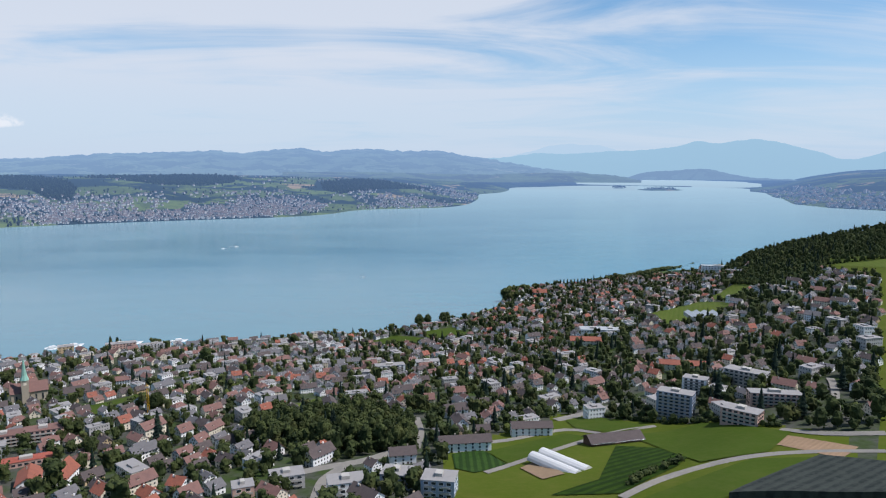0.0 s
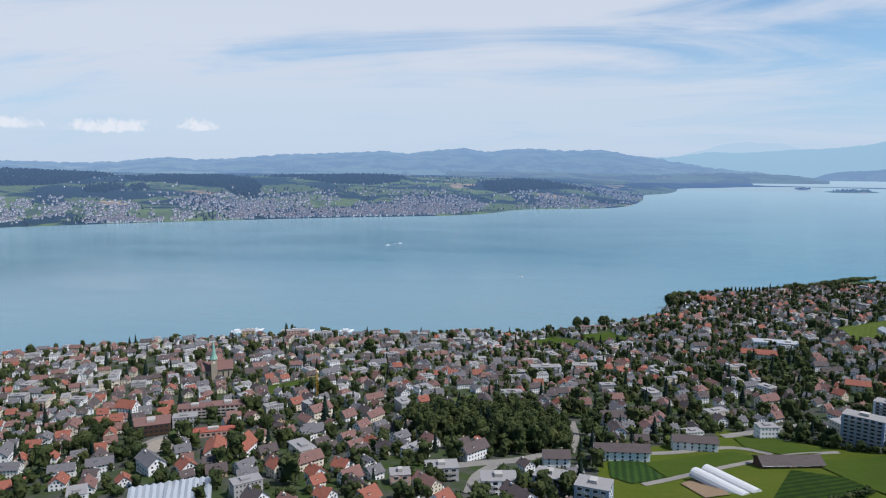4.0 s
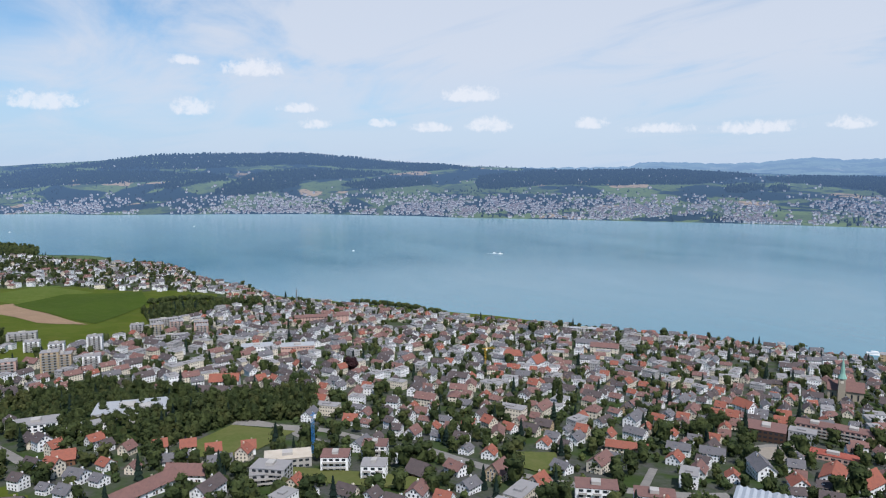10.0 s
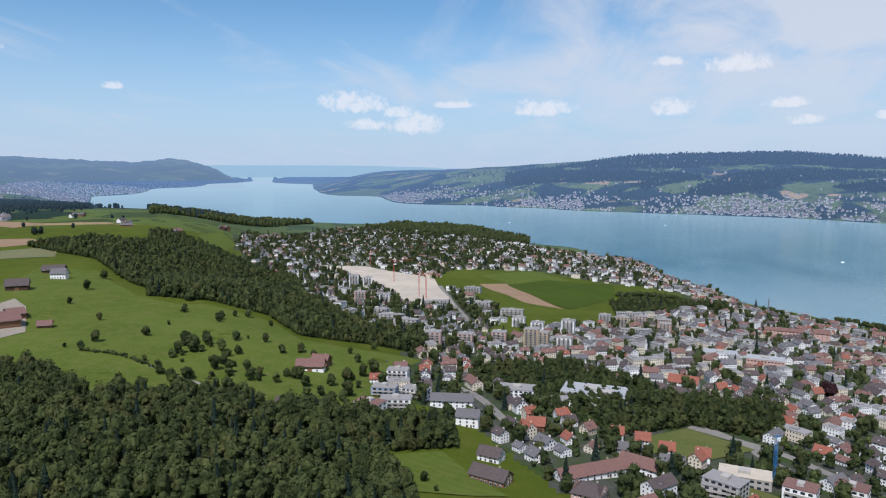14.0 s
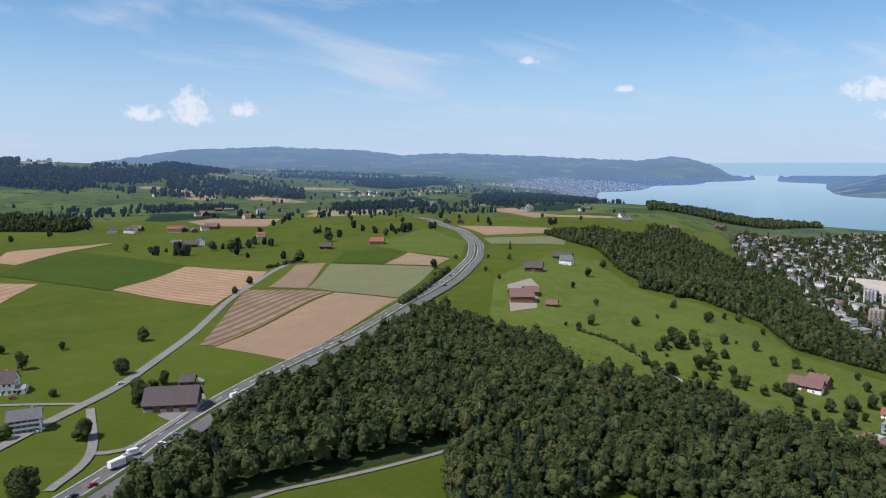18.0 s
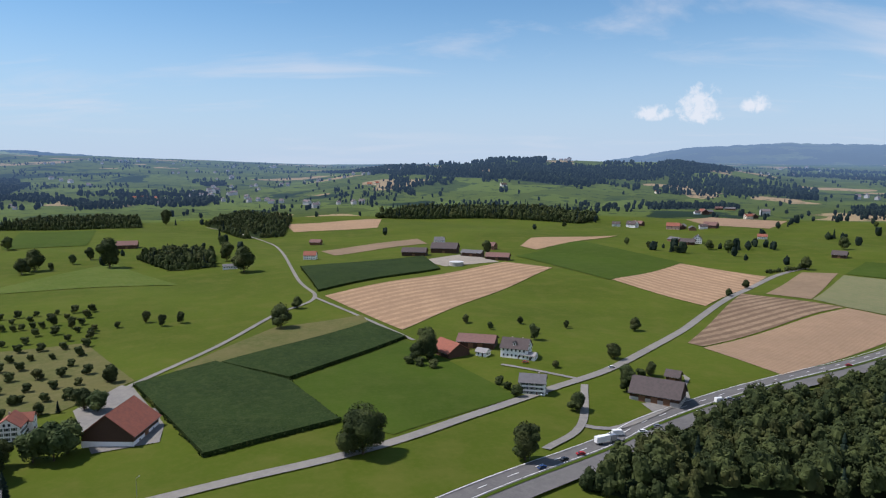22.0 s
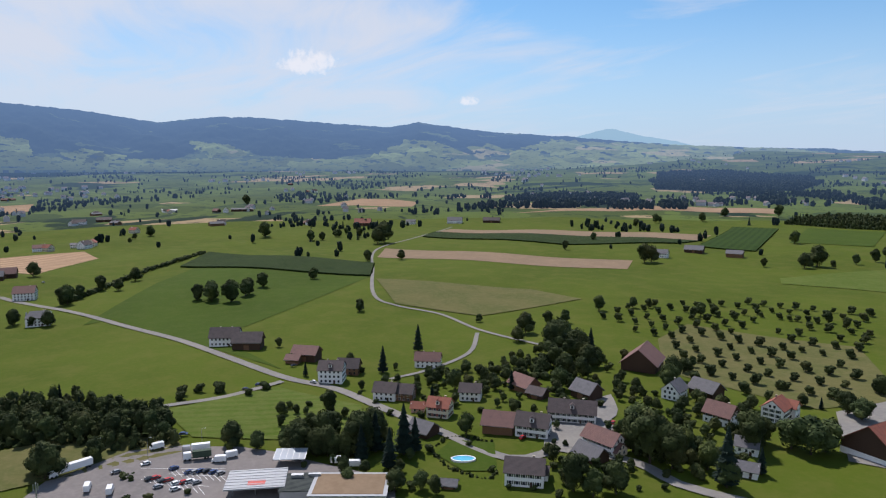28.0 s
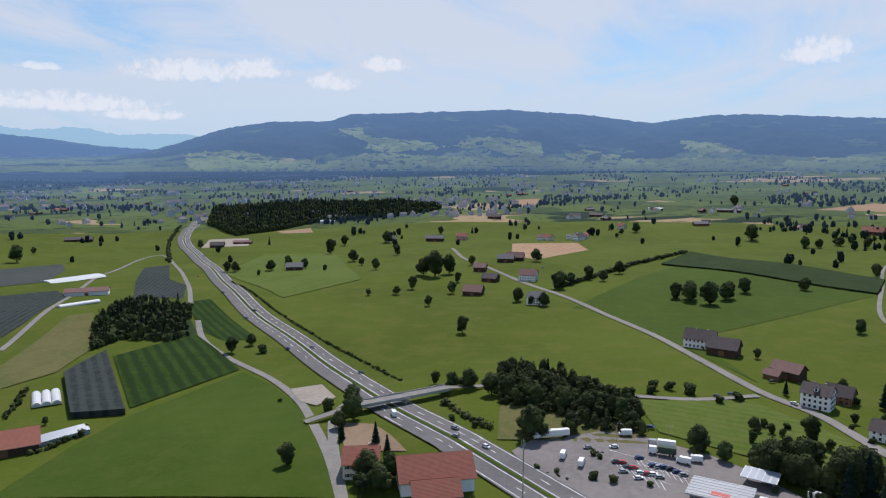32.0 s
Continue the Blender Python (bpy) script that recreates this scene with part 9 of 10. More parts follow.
def glasshouse(x, y, turn, spans, width, length, h, label, mat="hall_glass", category="greenhouse", arch=False):
    LANDMARKS.append((x, y, max(length, spans * width) * 0.5 + 4))
    ob = thing(category, x, y, turn, 0.2, label, category)
    for i in range(spans):
        x0 = (i - spans / 2) * width
        if arch:
            n = 8
            pts = [(x0 + width * (0.5 - 0.5 * math.cos(math.pi * k / n)), h * math.sin(math.pi * k / n)) for k in range(n + 1)]
            v = [(px, -length / 2, pz) for px, pz in pts] + [(px, length / 2, pz) for px, pz in pts]
            q = [(k, k + 1, n + 2 + k, n + 1 + k) for k in range(n)]
            mid = [(x0 + width / 2, s * length / 2, 0) for s in (-1, 1)]
            v += mid
            sh = Soup().add(v, q)
            for s in (-1, 1):
                b = 0 if s < 0 else n + 1
                ring = [v[b + k] for k in range(n + 1)] + [mid[0 if s < 0 else 1]]
                sh.add(ring, [(k, k + 1, n + 1, n + 1) for k in range(n)])
            part("tunnel", sh.mesh("tunnel", mat), ob)
        else:
            part("wall", Soup().box(x0 + 0.1, -length / 2, -2, x0 + width - 0.1, length / 2, h).mesh("wall", mat), ob)
            for a, b in (((x0, h), (x0 + width / 2, h + width * 0.26)), ((x0 + width / 2, h + width * 0.26), (x0 + width, h))):
                part("glass_roof", Soup().slab((a[0], length / 2, a[1]), (a[0], -length / 2, a[1]), (b[0], -length / 2, b[1]), (b[0], length / 2, b[1]), 0.08).mesh("glass_roof", mat), ob)
            for k in range(int(length / 3) + 1):
                part("glazing_bar", Soup().box(x0 + width / 2 - 0.15, -0.08, h + width * 0.26 - 0.1, x0 + width / 2 + 0.15, 0.08, h + width * 0.26 + 0.16).mesh("glazing_bar", "steel"), ob, m=pose(0, -length / 2 + 3 * k, 0)) if k % 4 == 0 else None
    return ob


LANDMARKS += [(-201, 283, 20), (-186, 290, 16), (-214, 272, 14)]
glasshouse(-223.1, 298.4, 33, 7, 3.5, 34, 2.6, "ridged glass roofs of a nursery greenhouse")
glasshouse(-208.9, 308.3, 30, 7, 3.4, 30, 2.6, "ridged glass roofs of a nursery greenhouse")
glasshouse(65.9, 378.5, 40, 2, 8.5, 34, 4.2, "pair of white film polytunnels in a field", "film", "polytunnel", True)
glasshouse(379.7, 275.9, 306, 3, 5.2, 26, 2.6, "bright white film tunnels at the field's edge", "film", "polytunnel", True)
glasshouse(320.0, 232.3, 234, 2, 5.0, 36, 2.4, "narrow glasshouse beside a hedge", "hall_glass")
glasshouse(827.7, 553.1, 242, 1, 30, 70, 3.0, "white sheeted orchard roof", "film", "polytunnel", True)
glasshouse(656.7, 434.6, 237, 1, 8, 40, 3.0, "white tunnel by the packing shed", "film", "polytunnel", True)
glasshouse(380.8, 980.3, 359, 5, 12, 40, 3.0, "flat white greenhouse field", "hall_glass")
barn(109.7, 432.5, 14, 36, 12, 3.6, 3.0, "roof_brown", "timber", label="long dark field barn by the crops")


def tower_crane(x, y, turn, h, jib, mat, label):
    ob = thing("tower_crane", x, y, turn, 0, label, "crane")
    mast = Soup()
    for sx in (-0.7, 0.7):
        for sy in (-0.7, 0.7):
            mast.tube((sx, sy, -1), (sx, sy, h), 0.14, 0.14, 4)
    n = int(h / 2)
    for i in range(n):
        z = i * h / n
        mast.tube((-0.7, -0.7, z), (0.7, -0.7, z + h / n), 0.08, 0.08, 4).tube((0.7, 0.7, z), (-0.7, 0.7, z + h / n), 0.08, 0.08, 4).tube((-0.7, 0.7, z), (-0.7, -0.7, z + h / n), 0.08, 0.08, 4)
    part("mast", mast.mesh("mast", mat), ob)
    arm = Soup().tube((-jib * 0.3, 0, h), (jib, 0, h), 0.22, 0.22, 4).tube((-jib * 0.3, 0.9, h), (jib, 0.9, h), 0.2, 0.2, 4).tube((0, 0.4, h + 1.6), (jib, 0.4, h + 0.6), 0.16, 0.1, 4)
    for i in range(int(jib / 3)):
        arm.tube((i * 3, 0, h), (i * 3 + 1.5, 0.9, h + 0.8), 0.08, 0.08, 4)
    part("jib", arm.mesh("jib", mat), ob)
    part("counterweight", Soup().box(-jib * 0.3, -0.6, h - 1.6, -jib * 0.22, 1.5, h - 0.2).mesh("counterweight", "concrete"), ob)
    part("cab", Soup().box(0.4, -1.6, h - 2.2, 1.9, -0.2, h - 0.2).mesh("cab", "white"), ob)
    return ob


tower_crane(-1381.4, -335.5, 124, 44, 40, "crane_red", "tall red tower crane on the building site")
tower_crane(-1201.4, -246.1, 82, 40, 40, "crane_red", "tall red tower crane on the building site")
tower_crane(-1168.8, -227.1, 161, 44, 38, "crane_red", "tall red tower crane on the building site")
tower_crane(-1574.2, -439.1, 146, 36, 34, "crane_red", "red tower crane behind the building site")
tower_crane(-253.8, 580.4, 104, 26, 4, "crane_yellow", "folded yellow crane among the houses")
tower_crane(-424.2, 128.2, 133, 26, 4, "crane_blue", "blue crane mast by the pitch")
tower_crane(-704.2, 429.1, 79, 26, 12, "crane_yellow", "yellow tower crane in the town")


def fill_town():
    """Streets of houses: the nearest as things of their own, the rest joined by tone."""
    rng = np.random.default_rng(17)
    gx, gy, gt = [], [], []
    for poly, skew in ((TOWN, 33.0), (TOWN_WEST, 70.0), (TOWN_EAST, -10.0), (TOWN_POINT, 60.0)):
        a, b, c = street_grid(poly, 17.0, 22.0, rng, skew)
        gx.append(a), gy.append(b), gt.append(c)
    x, y, turn = np.concatenate(gx), np.concatenate(gy), np.concatenate(gt)
    r, az = np.hypot(x, y), np.degrees(np.arctan2(-x, y))
    ok = clear_of(x, y, 4.0)
    green = np.array([noise.noise((px / 140, py / 140, 2.0)) for px, py in zip(x, y)])
    leafy_side = np.clip((4 - az) / 30, 0, 0.25)
    west = inside(x, y, TOWN_WEST)
    ok &= (rng.uniform(size=len(x)) < np.where(west, np.where(r > 1750, 0.40, 0.58), 0.90) - leafy_side) & (green > -0.55)
    x, y, turn, r, az = x[ok], y[ok], turn[ok], r[ok], az[ok]
    n = len(x)
    core = ((az > 8) & (az < 66) & (r > 820)) | ((az > 60) & (az < 92) & (r > 700))
    u = rng.uniform(size=n)
    kind = rng.integers(0, N_SMALL, n)
    redder = (az > 25) & (az < 80) & (rng.uniform(size=n) < 0.10)
    kind = np.where(redder, np.where(rng.uniform(size=n) < 0.5, 5, 11), kind)
    kind = np.where(u < np.where(core, 0.36, 0.10), N_SMALL + rng.integers(0, N_LONG, n), kind)
    kind = np.where(u > np.where(core, 0.80, 0.91), N_SMALL + N_LONG + rng.integers(0, N_FLAT, n), kind)
    kind = np.where((u > 0.6) & (u < 0.63), len(KINDS) - 1, kind)
    kind = np.where(inside(x, y, TOWN_WEST) & ((kind == 5) | (kind == 11) | (kind == 10)), np.where(u < 0.5, 3, N_SMALL + N_LONG), kind)
    turn = turn + np.where(rng.uniform(size=n) < 0.45, 90, 0) + rng.normal(0, 7, n)
    # large houses keep the plots beside them free
    big = kind >= N_SMALL
    keep = np.ones(n, bool)
    for i in np.where(big)[0]:
        if keep[i]:
            near = (x - x[i]) ** 2 + (y - y[i]) ** 2 < 19.5 ** 2
            near[i] = False
            keep &= ~near
    x, y, turn, r, kind = x[keep], y[keep], turn[keep], r[keep], kind[keep]
    size = rng.uniform(0.66, 0.90, len(x))
    order = np.argsort(r)
    near, rest = order[:200], order[200:]
    protos = {}
    for i in near:
        k = int(kind[i])
        if k not in protos:
            w, d, hw, hr, wall, roof, fl, hip, flat = KINDS[k]
            protos[k] = simple_house("apartment_house" if flat or w > 16 else "house", w, d, hw, hr, wall, roof, TONE[wall] + " rendered " + ("apartment house" if flat or w > 16 else "house") + " with a " + TILE[roof], fl, hip, "house", flat)
            protos[k]["group"] = "houses of the town"
        put(protos[k], float(x[i]), float(y[i]), float(turn[i]), float(size[i]))
    soups = [simple_soups(k[0], k[1], k[2], k[3], k[6], k[7], k[8]) for k in KINDS]
    for part_no, label in ((0, "walls"), (1, "roofs"), (2, "windows")):
        tones = sorted({(k[4], k[5], "glass")[part_no] for k in KINDS})
        for tone in tones:
            idx = rest[[((KINDS[int(k)][4], KINDS[int(k)][5], "glass")[part_no] == tone) for k in kind[rest]]]
            if len(idx):
                v, q = grow([s[part_no].arrays() for s in soups], x[idx], y[idx], size[idx], np.radians(turn[idx]), kind[idx], 0.0)
                tagged(new("town_" + label, mesh_np("town_" + label, v, q, tone)), "closely built town houses above the lake", "houses", kind="stuff")
    return x, y, turn


def garden_trees(hx, hy):
    rng = np.random.default_rng(23)
    gx, gy = [], []
    for poly in (TOWN, TOWN_WEST, TOWN_EAST, TOWN_POINT):
        a, b = scatter(poly, 11.6, rng, 0.5)
        gx.append(a), gy.append(b)
    x, y = np.concatenate(gx), np.concatenate(gy)
    ok = height(x, y) > 2
    for lx, ly, lr in LANDMARKS:
        ok &= (x - lx) ** 2 + (y - ly) ** 2 > (lr * 0.75) ** 2
    for poly in CLEAR:
        ok &= ~inside(x, y, poly)
    ok &= ~near_road(x, y, 1.0)
    x, y = x[ok], y[ok]
    far = np.array([np.min((hx - a) ** 2 + (hy - b) ** 2) for a, b in zip(x, y)])
    az, r = np.degrees(np.arctan2(-x, y)), np.hypot(x, y)
    wild = np.array([noise.noise((px / 90, py / 90, 7.0)) for px, py in zip(x, y)])
    share = np.where((az < 8) | (az > 95), 1.1, np.where(r > 620, 0.42, 0.95)) + wild * 0.6
    ok = (far > 6.4 ** 2) & (rng.uniform(size=len(x)) < share)
    x, y, az, far = x[ok], y[ok], az[ok], far[ok]
    n = len(x)
    tpl = [broad_crown(h, s, 18, 0.9, 80 + i, (2, 1, 1)) for i, (h, s) in enumerate([(9, 4.0), (11, 4.4), (7, 3.6), (6, 3.2)])] + [fir_crown(15, 3.6, 10, 1.0, 90), broad_crown(15, 5.8, 20, 1.1, 91, (2, 1, 1, 1))]
    fine = [broad_crown(h, s, 70, 0.6, 80 + i, (3, 2, 2)) for i, (h, s) in enumerate([(9, 4.0), (11, 4.4), (7, 3.6), (6, 3.2)])] + [fir_crown(14, 3.2, 60, 0.6, 90), broad_crown(14, 5.5, 80, 0.8, 91, (3, 2, 2, 2))]
    pick = rng.choice(6, n, p=[0.24, 0.22, 0.18, 0.14, 0.06, 0.16])
    size, turns, r = rng.uniform(0.65, 1.25, n) * np.where(far > 14 ** 2, 1.2, 0.95), rng.uniform(0, 6.3, n), np.hypot(x, y)
    for kinds, w in ((fine, r < 620), (tpl, r >= 620)):
        v, q = grow(kinds, x[w], y[w], size[w], turns[w], pick[w])
        per = np.concatenate([np.repeat((0, 0, 1, 0, 2, 0)[i], (pick[w] == i).sum() * len(kinds[i][1])) for i in range(6)])
        tagged(new("garden_trees", mesh_np("garden_trees", v, q, ["leaf", "leaf_light", "needle"], per)), "garden trees and shrubs between the houses", "trees", kind="stuff")


HX, HY, HT = fill_town()
garden_trees(HX, HY)

# ---- far country ----
def far_houses(name, x, y, rng, label, size=1.0):
    tpl = [simple_soups(w, d, h, 4.5, 2) for w, d, h in ((13, 10, 6), (20, 12, 9), (11, 10, 7))]
    n = len(x)
    pick, turns, sizes = rng.integers(0, 3, n), rng.uniform(0, 6.3, n), size * rng.uniform(0.8, 1.3, n)
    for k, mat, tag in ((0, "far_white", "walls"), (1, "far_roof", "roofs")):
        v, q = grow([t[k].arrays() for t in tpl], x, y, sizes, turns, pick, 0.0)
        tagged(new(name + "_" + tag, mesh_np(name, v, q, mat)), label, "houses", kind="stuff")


def far_trees(name, x, y, rng, label, size=1.0, firs=0.2):
    n = len(x)
    T = FAR_BROAD + FAR_FIR
    pick = np.where(rng.uniform(size=n) < firs, 3, rng.integers(0, 3, n))
    v, q = grow(T, x, y, size * rng.uniform(0.6, 1.2, n), rng.uniform(0, 6.3, n), pick, 1.0)
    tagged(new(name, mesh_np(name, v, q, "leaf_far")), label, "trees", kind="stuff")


def polar(rng, n, a0, a1, r0, r1, power=1.0):
    az = rng.uniform(a0, a1, n)
    r = r0 + (r1 - r0) * rng.uniform(size=n) ** power
    return -r * np.sin(np.radians(az)), r * np.cos(np.radians(az)), az, r


def opposite_shore():
    rng = np.random.default_rng(41)
    x, y, az, r = polar(rng, 70000, -6, 111, 3950, 7600, 1.9)
    h = height(x, y)
    dens = np.array([noise.noise((a * 0.16, rr / 900, 5.0)) + 0.6 * noise.noise((a * 0.7, rr / 300, 8.0)) for a, rr in zip(az, r)])
    ok = (h > 3) & (rng.uniform(size=len(x)) < np.clip(1.25 - h / 100, 0.03, 1) * np.clip(0.58 + dens * 1.4, 0, 1))
    far_houses("shore_town", x[ok], y[ok], rng, "small pale houses of the towns across the lake", 0.88)
    x, y, az, r = polar(rng, 22000, -6, 111, 3950, 8000, 1.3)
    h = height(x, y)
    dens = np.array([noise.noise((a * 0.3, rr / 500, 11.0)) for a, rr in zip(az, r)])
    ok = (h > 2) & (rng.uniform(size=len(x)) < np.clip(0.10 + dens * 1.1, 0.05, 0.9))
    far_trees("shore_trees", x[ok], y[ok], rng, "trees and copses on the slopes across the lake", 1.0)
    x, y, az, r = polar(rng, 5000, 117, 136, 6000, 14000, 1.5)
    h = height(x, y)
    ok = (h > 3) & (h < 140)
    far_houses("west_town", x[ok], y[ok], rng, "hazy town at the far end of the lake", 1.3)
    x, y, az, r = polar(rng, 900, -33, -24, 5600, 9000, 1.6)
    h = height(x, y)
    ok = (h > 3) & (h < 90)
    far_houses("east_town", x[ok], y[ok], rng, "hazy town on the eastern shore", 1.2)


def far_plain():
    rng = np.random.default_rng(43)
    x, y, az, r = polar(rng, 34000, 124, 312, 1000, 6500, 1.2)
    dens = np.array([noise.noise((px / 420, py / 420, 3.0)) + 0.5 * noise.noise((px / 110, py / 110, 3.0)) for px, py in zip(x, y)])
    lines = np.array([abs(noise.noise((px / 330, py / 330, 31.0))) for px, py in zip(x, y)])
    ok = (dens > np.where(r < 1700, 0.42, 0.25)) | ((lines < 0.022) & (r > 1500) & (dens > -0.25)) | (rng.uniform(size=len(x)) < np.where(r < 1700, 0.010, 0.011))
    for poly in CLEAR:
        ok &= ~inside(x, y, poly)
    ok &= ~near_road(x, y, 3.0)
    far_trees("field_trees", x[ok], y[ok], rng, "copses, hedges and single trees over the farmland", 0.9, 0.15)
    x, y, az, r = polar(rng, 9000, 124, 312, 1900, 7000, 1.0)
    dens = np.array([noise.noise((px / 520, py / 520, 13.0)) + 0.45 * noise.noise((px / 160, py / 160, 13.0)) for px, py in zip(x, y)])
    south = (az > 268) & (r > 1900) & (r < 5500)
    ok = (dens > np.where(south, 0.06, 0.36)) & (rng.uniform(size=len(x)) < np.where(south, 0.7, 0.4))
    far_houses("hamlets", x[ok], y[ok], rng, "hamlets and scattered farms over the plain", 1.1)
    for a0, a1, r0, r1, n in ((163, 184, 2400, 3600, 2600), (196, 216, 2300, 2900, 1100), (150, 163, 2500, 3200, 900), (218, 236, 2000, 2250, 500), (138, 152, 4200, 6500, 1500), (236, 300, 6500, 8800, 3500)):
        x, y, az, r = polar(rng, n, a0, a1, r0, r1)
        d = np.array([noise.noise((a * 0.35, rr / 260, 21.0)) for a, rr in zip(az, r)])
        ok = d > (0.16 if a0 == 163 else -0.12)
        far_trees("far_wood", x[ok], y[ok], rng, "dark wood on the hills", 1.2, 0.12)


opposite_shore()
far_plain()
for ix, iy, ir, ih in ISLANDS:
    rng = np.random.default_rng(3)
    a, d = rng.uniform(0, 6.3, 90), ir * 0.9 * np.sqrt(rng.uniform(size=90))
    far_trees("island_trees", ix + d * np.cos(a), iy + d * np.sin(a), rng, "trees on a small lake island", 1.0)


def hamlet_spots():
    kinds = [simple_house("farmhouse", 20, 13, 6.5, 6.0, "white", "roof_brown", "white farmhouse with a brown roof in the fields"), simple_house("farm_barn", 26, 15, 5.5, 6.0, "timber", "roof_old", "dark barn with a reddish roof in the fields", 1, category="barn"),
             simple_house("farmhouse", 18, 13, 7, 5.5, "cream", "roof_red", "cream farmhouse with a red roof in the fields"), simple_house("farm_barn", 30, 14, 5.0, 4.0, "timber_light", "roof_grey", "long grey-roofed barn in the fields", 1, category="barn")]
    rng = random.Random(9)
    for x, y in FARM_SPOTS:
        put(rng.choice(kinds), x, y, rng.uniform(0, 180), rng.uniform(0.85, 1.1))
        if rng.random() < 0.6:
            put(rng.choice(kinds), x + rng.uniform(18, 30), y + rng.uniform(-24, 24), rng.uniform(0, 180), rng.uniform(0.7, 1.0))


hamlet_spots()

# ---- motorway rest area, vehicles and small things ----
LOT = drape("car_park", [(307.7, -5.9), (320.7, -14.6), (336.2, -45.3), (330.9, -69.1), (306.1, -101.5), (248.1, -135.6), (232.8, -127.1), (267.1, -24.8), (308.3, -7.8)], "worn_asphalt", 0.55, "grey asphalt car park with worn bays", "car park")
drape("car_park", [(266.3, -19.2), (307.5, -1.4), (328.6, -16.4), (337.9, -55.4), (317.7, -90.6), (299.8, -107.2), (275.3, -90.2)], "worn_asphalt", 0.5, "grey asphalt car park with worn bays", "car park")
drape("forecourt", [(233.0, -209.2), (245.9, -233.5), (248.9, -258.1), (239.3, -258.3), (228.5, -228.0)], "lane", 0.6, "paved village square between the houses", "square")
drape("yard", [(-125.2, -381.5), (-151.6, -391.4), (-169.8, -424.2), (-168.7, -433.7), (-156.2, -388.3), (-128.5, -365.4)], "lane", 0.5, "paved yard beside the barn", "yard")
drape("yard", [(1, -932), (-66, -996), (-104, -912), (-30.8, -876.8)], "gravel", 0.5, "pale concrete farmyard", "yard")
drape("yard", [(180.4, -363.8), (153.9, -322.6), (128.3, -330.1), (130.5, -341.8), (144.2, -372.4)], "lane", 0.5, "paved yard around the barn", "yard")
drape("yard", [(-485.3, -455.3), (-581.4, -550.8), (-627.0, -555.0), (-604.5, -522.8), (-519.8, -452.0)], "gravel", 0.5, "gravel yard around the cattle barn", "yard")
drape("yard", [(1209, 559), (1341, 602), (1381, 535), (1233, 479)], "gravel", 0.5, "gravel yard by the motorway", "yard")
drape("yard", [(301.0, 74.7), (338.6, 86.7), (336.5, 68.6), (322.5, 57.5), (302.9, 46.2), (301.5, 66.9)], "earth", 0.5, "reddish paved court beside the inn", "yard")
drape("garden", [(261.1, -163.6), (270.7, -179.3), (255.8, -193.7), (230.0, -175.9), (238.4, -163.8)], "grass_rich", 0.5, "garden lawn around a pool", "garden")


def wheels(ob, xs, half, r):
    mesh = Soup().tube((0, -0.12, 0), (0, 0.12, 0), r, r, 10).tube((0, -0.13, 0), (0, 0.13, 0), r * 0.5, r * 0.5, 6)
    v, q = mesh.arrays()
    disc = [(0, (0, -0.12, 0)), (10, (0, 0.12, 0))]
    me = Soup().add(v, q)
    for b, c in disc:
        ring = [tuple(v[b + i]) for i in range(10)] + [c]
        me.add(ring, [(i, (i + 1) % 10, 10, 10) for i in range(10)])
    key = ("wheel", r)
    if key not in CARBITS:
        CARBITS[key] = me.mesh("wheel", "rubber")
    for px in xs:
        for sgn in (-1, 1):
            part("wheel", CARBITS[key], ob, m=pose(px, sgn * half, r))


CARBITS = {}


def shell(x0, x1, half, z0, z1, nose, tail, taper):
    """A bodied box with sloping ends and sides drawn in at the top."""
    return [(x0, -half, z0), (x1, -half, z0), (x1, half, z0), (x0, half, z0), (x0 + tail, -half * taper, z1), (x1 - nose, -half * taper, z1), (x1 - nose, half * taper, z1), (x0 + tail, half * taper, z1)]


CUBE = [(3, 2, 1, 0), (4, 5, 6, 7), (0, 1, 5, 4), (1, 2, 6, 5), (2, 3, 7, 6), (3, 0, 4, 7)]


def car_proto(paint, label, van=False):
    ob = tagged(new("van" if van else "car"), label, "van" if van else "car")
    if van:
        body = Soup().add(shell(-2.7, 2.7, 1.0, 0.4, 1.2, 0.1, 0, 1), CUBE).add(shell(-2.7, 2.3, 1.0, 1.2, 2.5, 0.9, 0.05, 0.94), CUBE)
        glass = Soup().add(shell(1.45, 2.28, 0.96, 1.35, 2.1, 0.62, 0, 0.97), CUBE)
    else:
        body = Soup().add(shell(-2.15, 2.15, 0.9, 0.3, 0.82, 0.12, 0.08, 0.97), CUBE).add(shell(-1.35, 0.75, 0.74, 1.36, 1.45, 0.1, 0.1, 0.96), CUBE)
        glass = Soup().add(shell(-1.85, 1.25, 0.86, 0.82, 1.37, 0.62, 0.5, 0.82), CUBE)
    part("body", body.mesh("body", paint), ob)
    part("windows", glass.mesh("windows", "glass"), ob)
    part("headlight", Soup().box(2.1 if not van else 2.66, -0.8, 0.6, 2.17 if not van else 2.72, -0.5, 0.75).mesh("headlight", "hall_glass"), ob)
    part("headlight", Soup().box(2.1 if not van else 2.66, 0.5, 0.6, 2.17 if not van else 2.72, 0.8, 0.75).mesh("headlight", "hall_glass"), ob)
    wheels(ob, (-1.3, 1.35) if not van else (-1.7, 1.8), 0.82 if not van else 0.92, 0.33)
    return ob


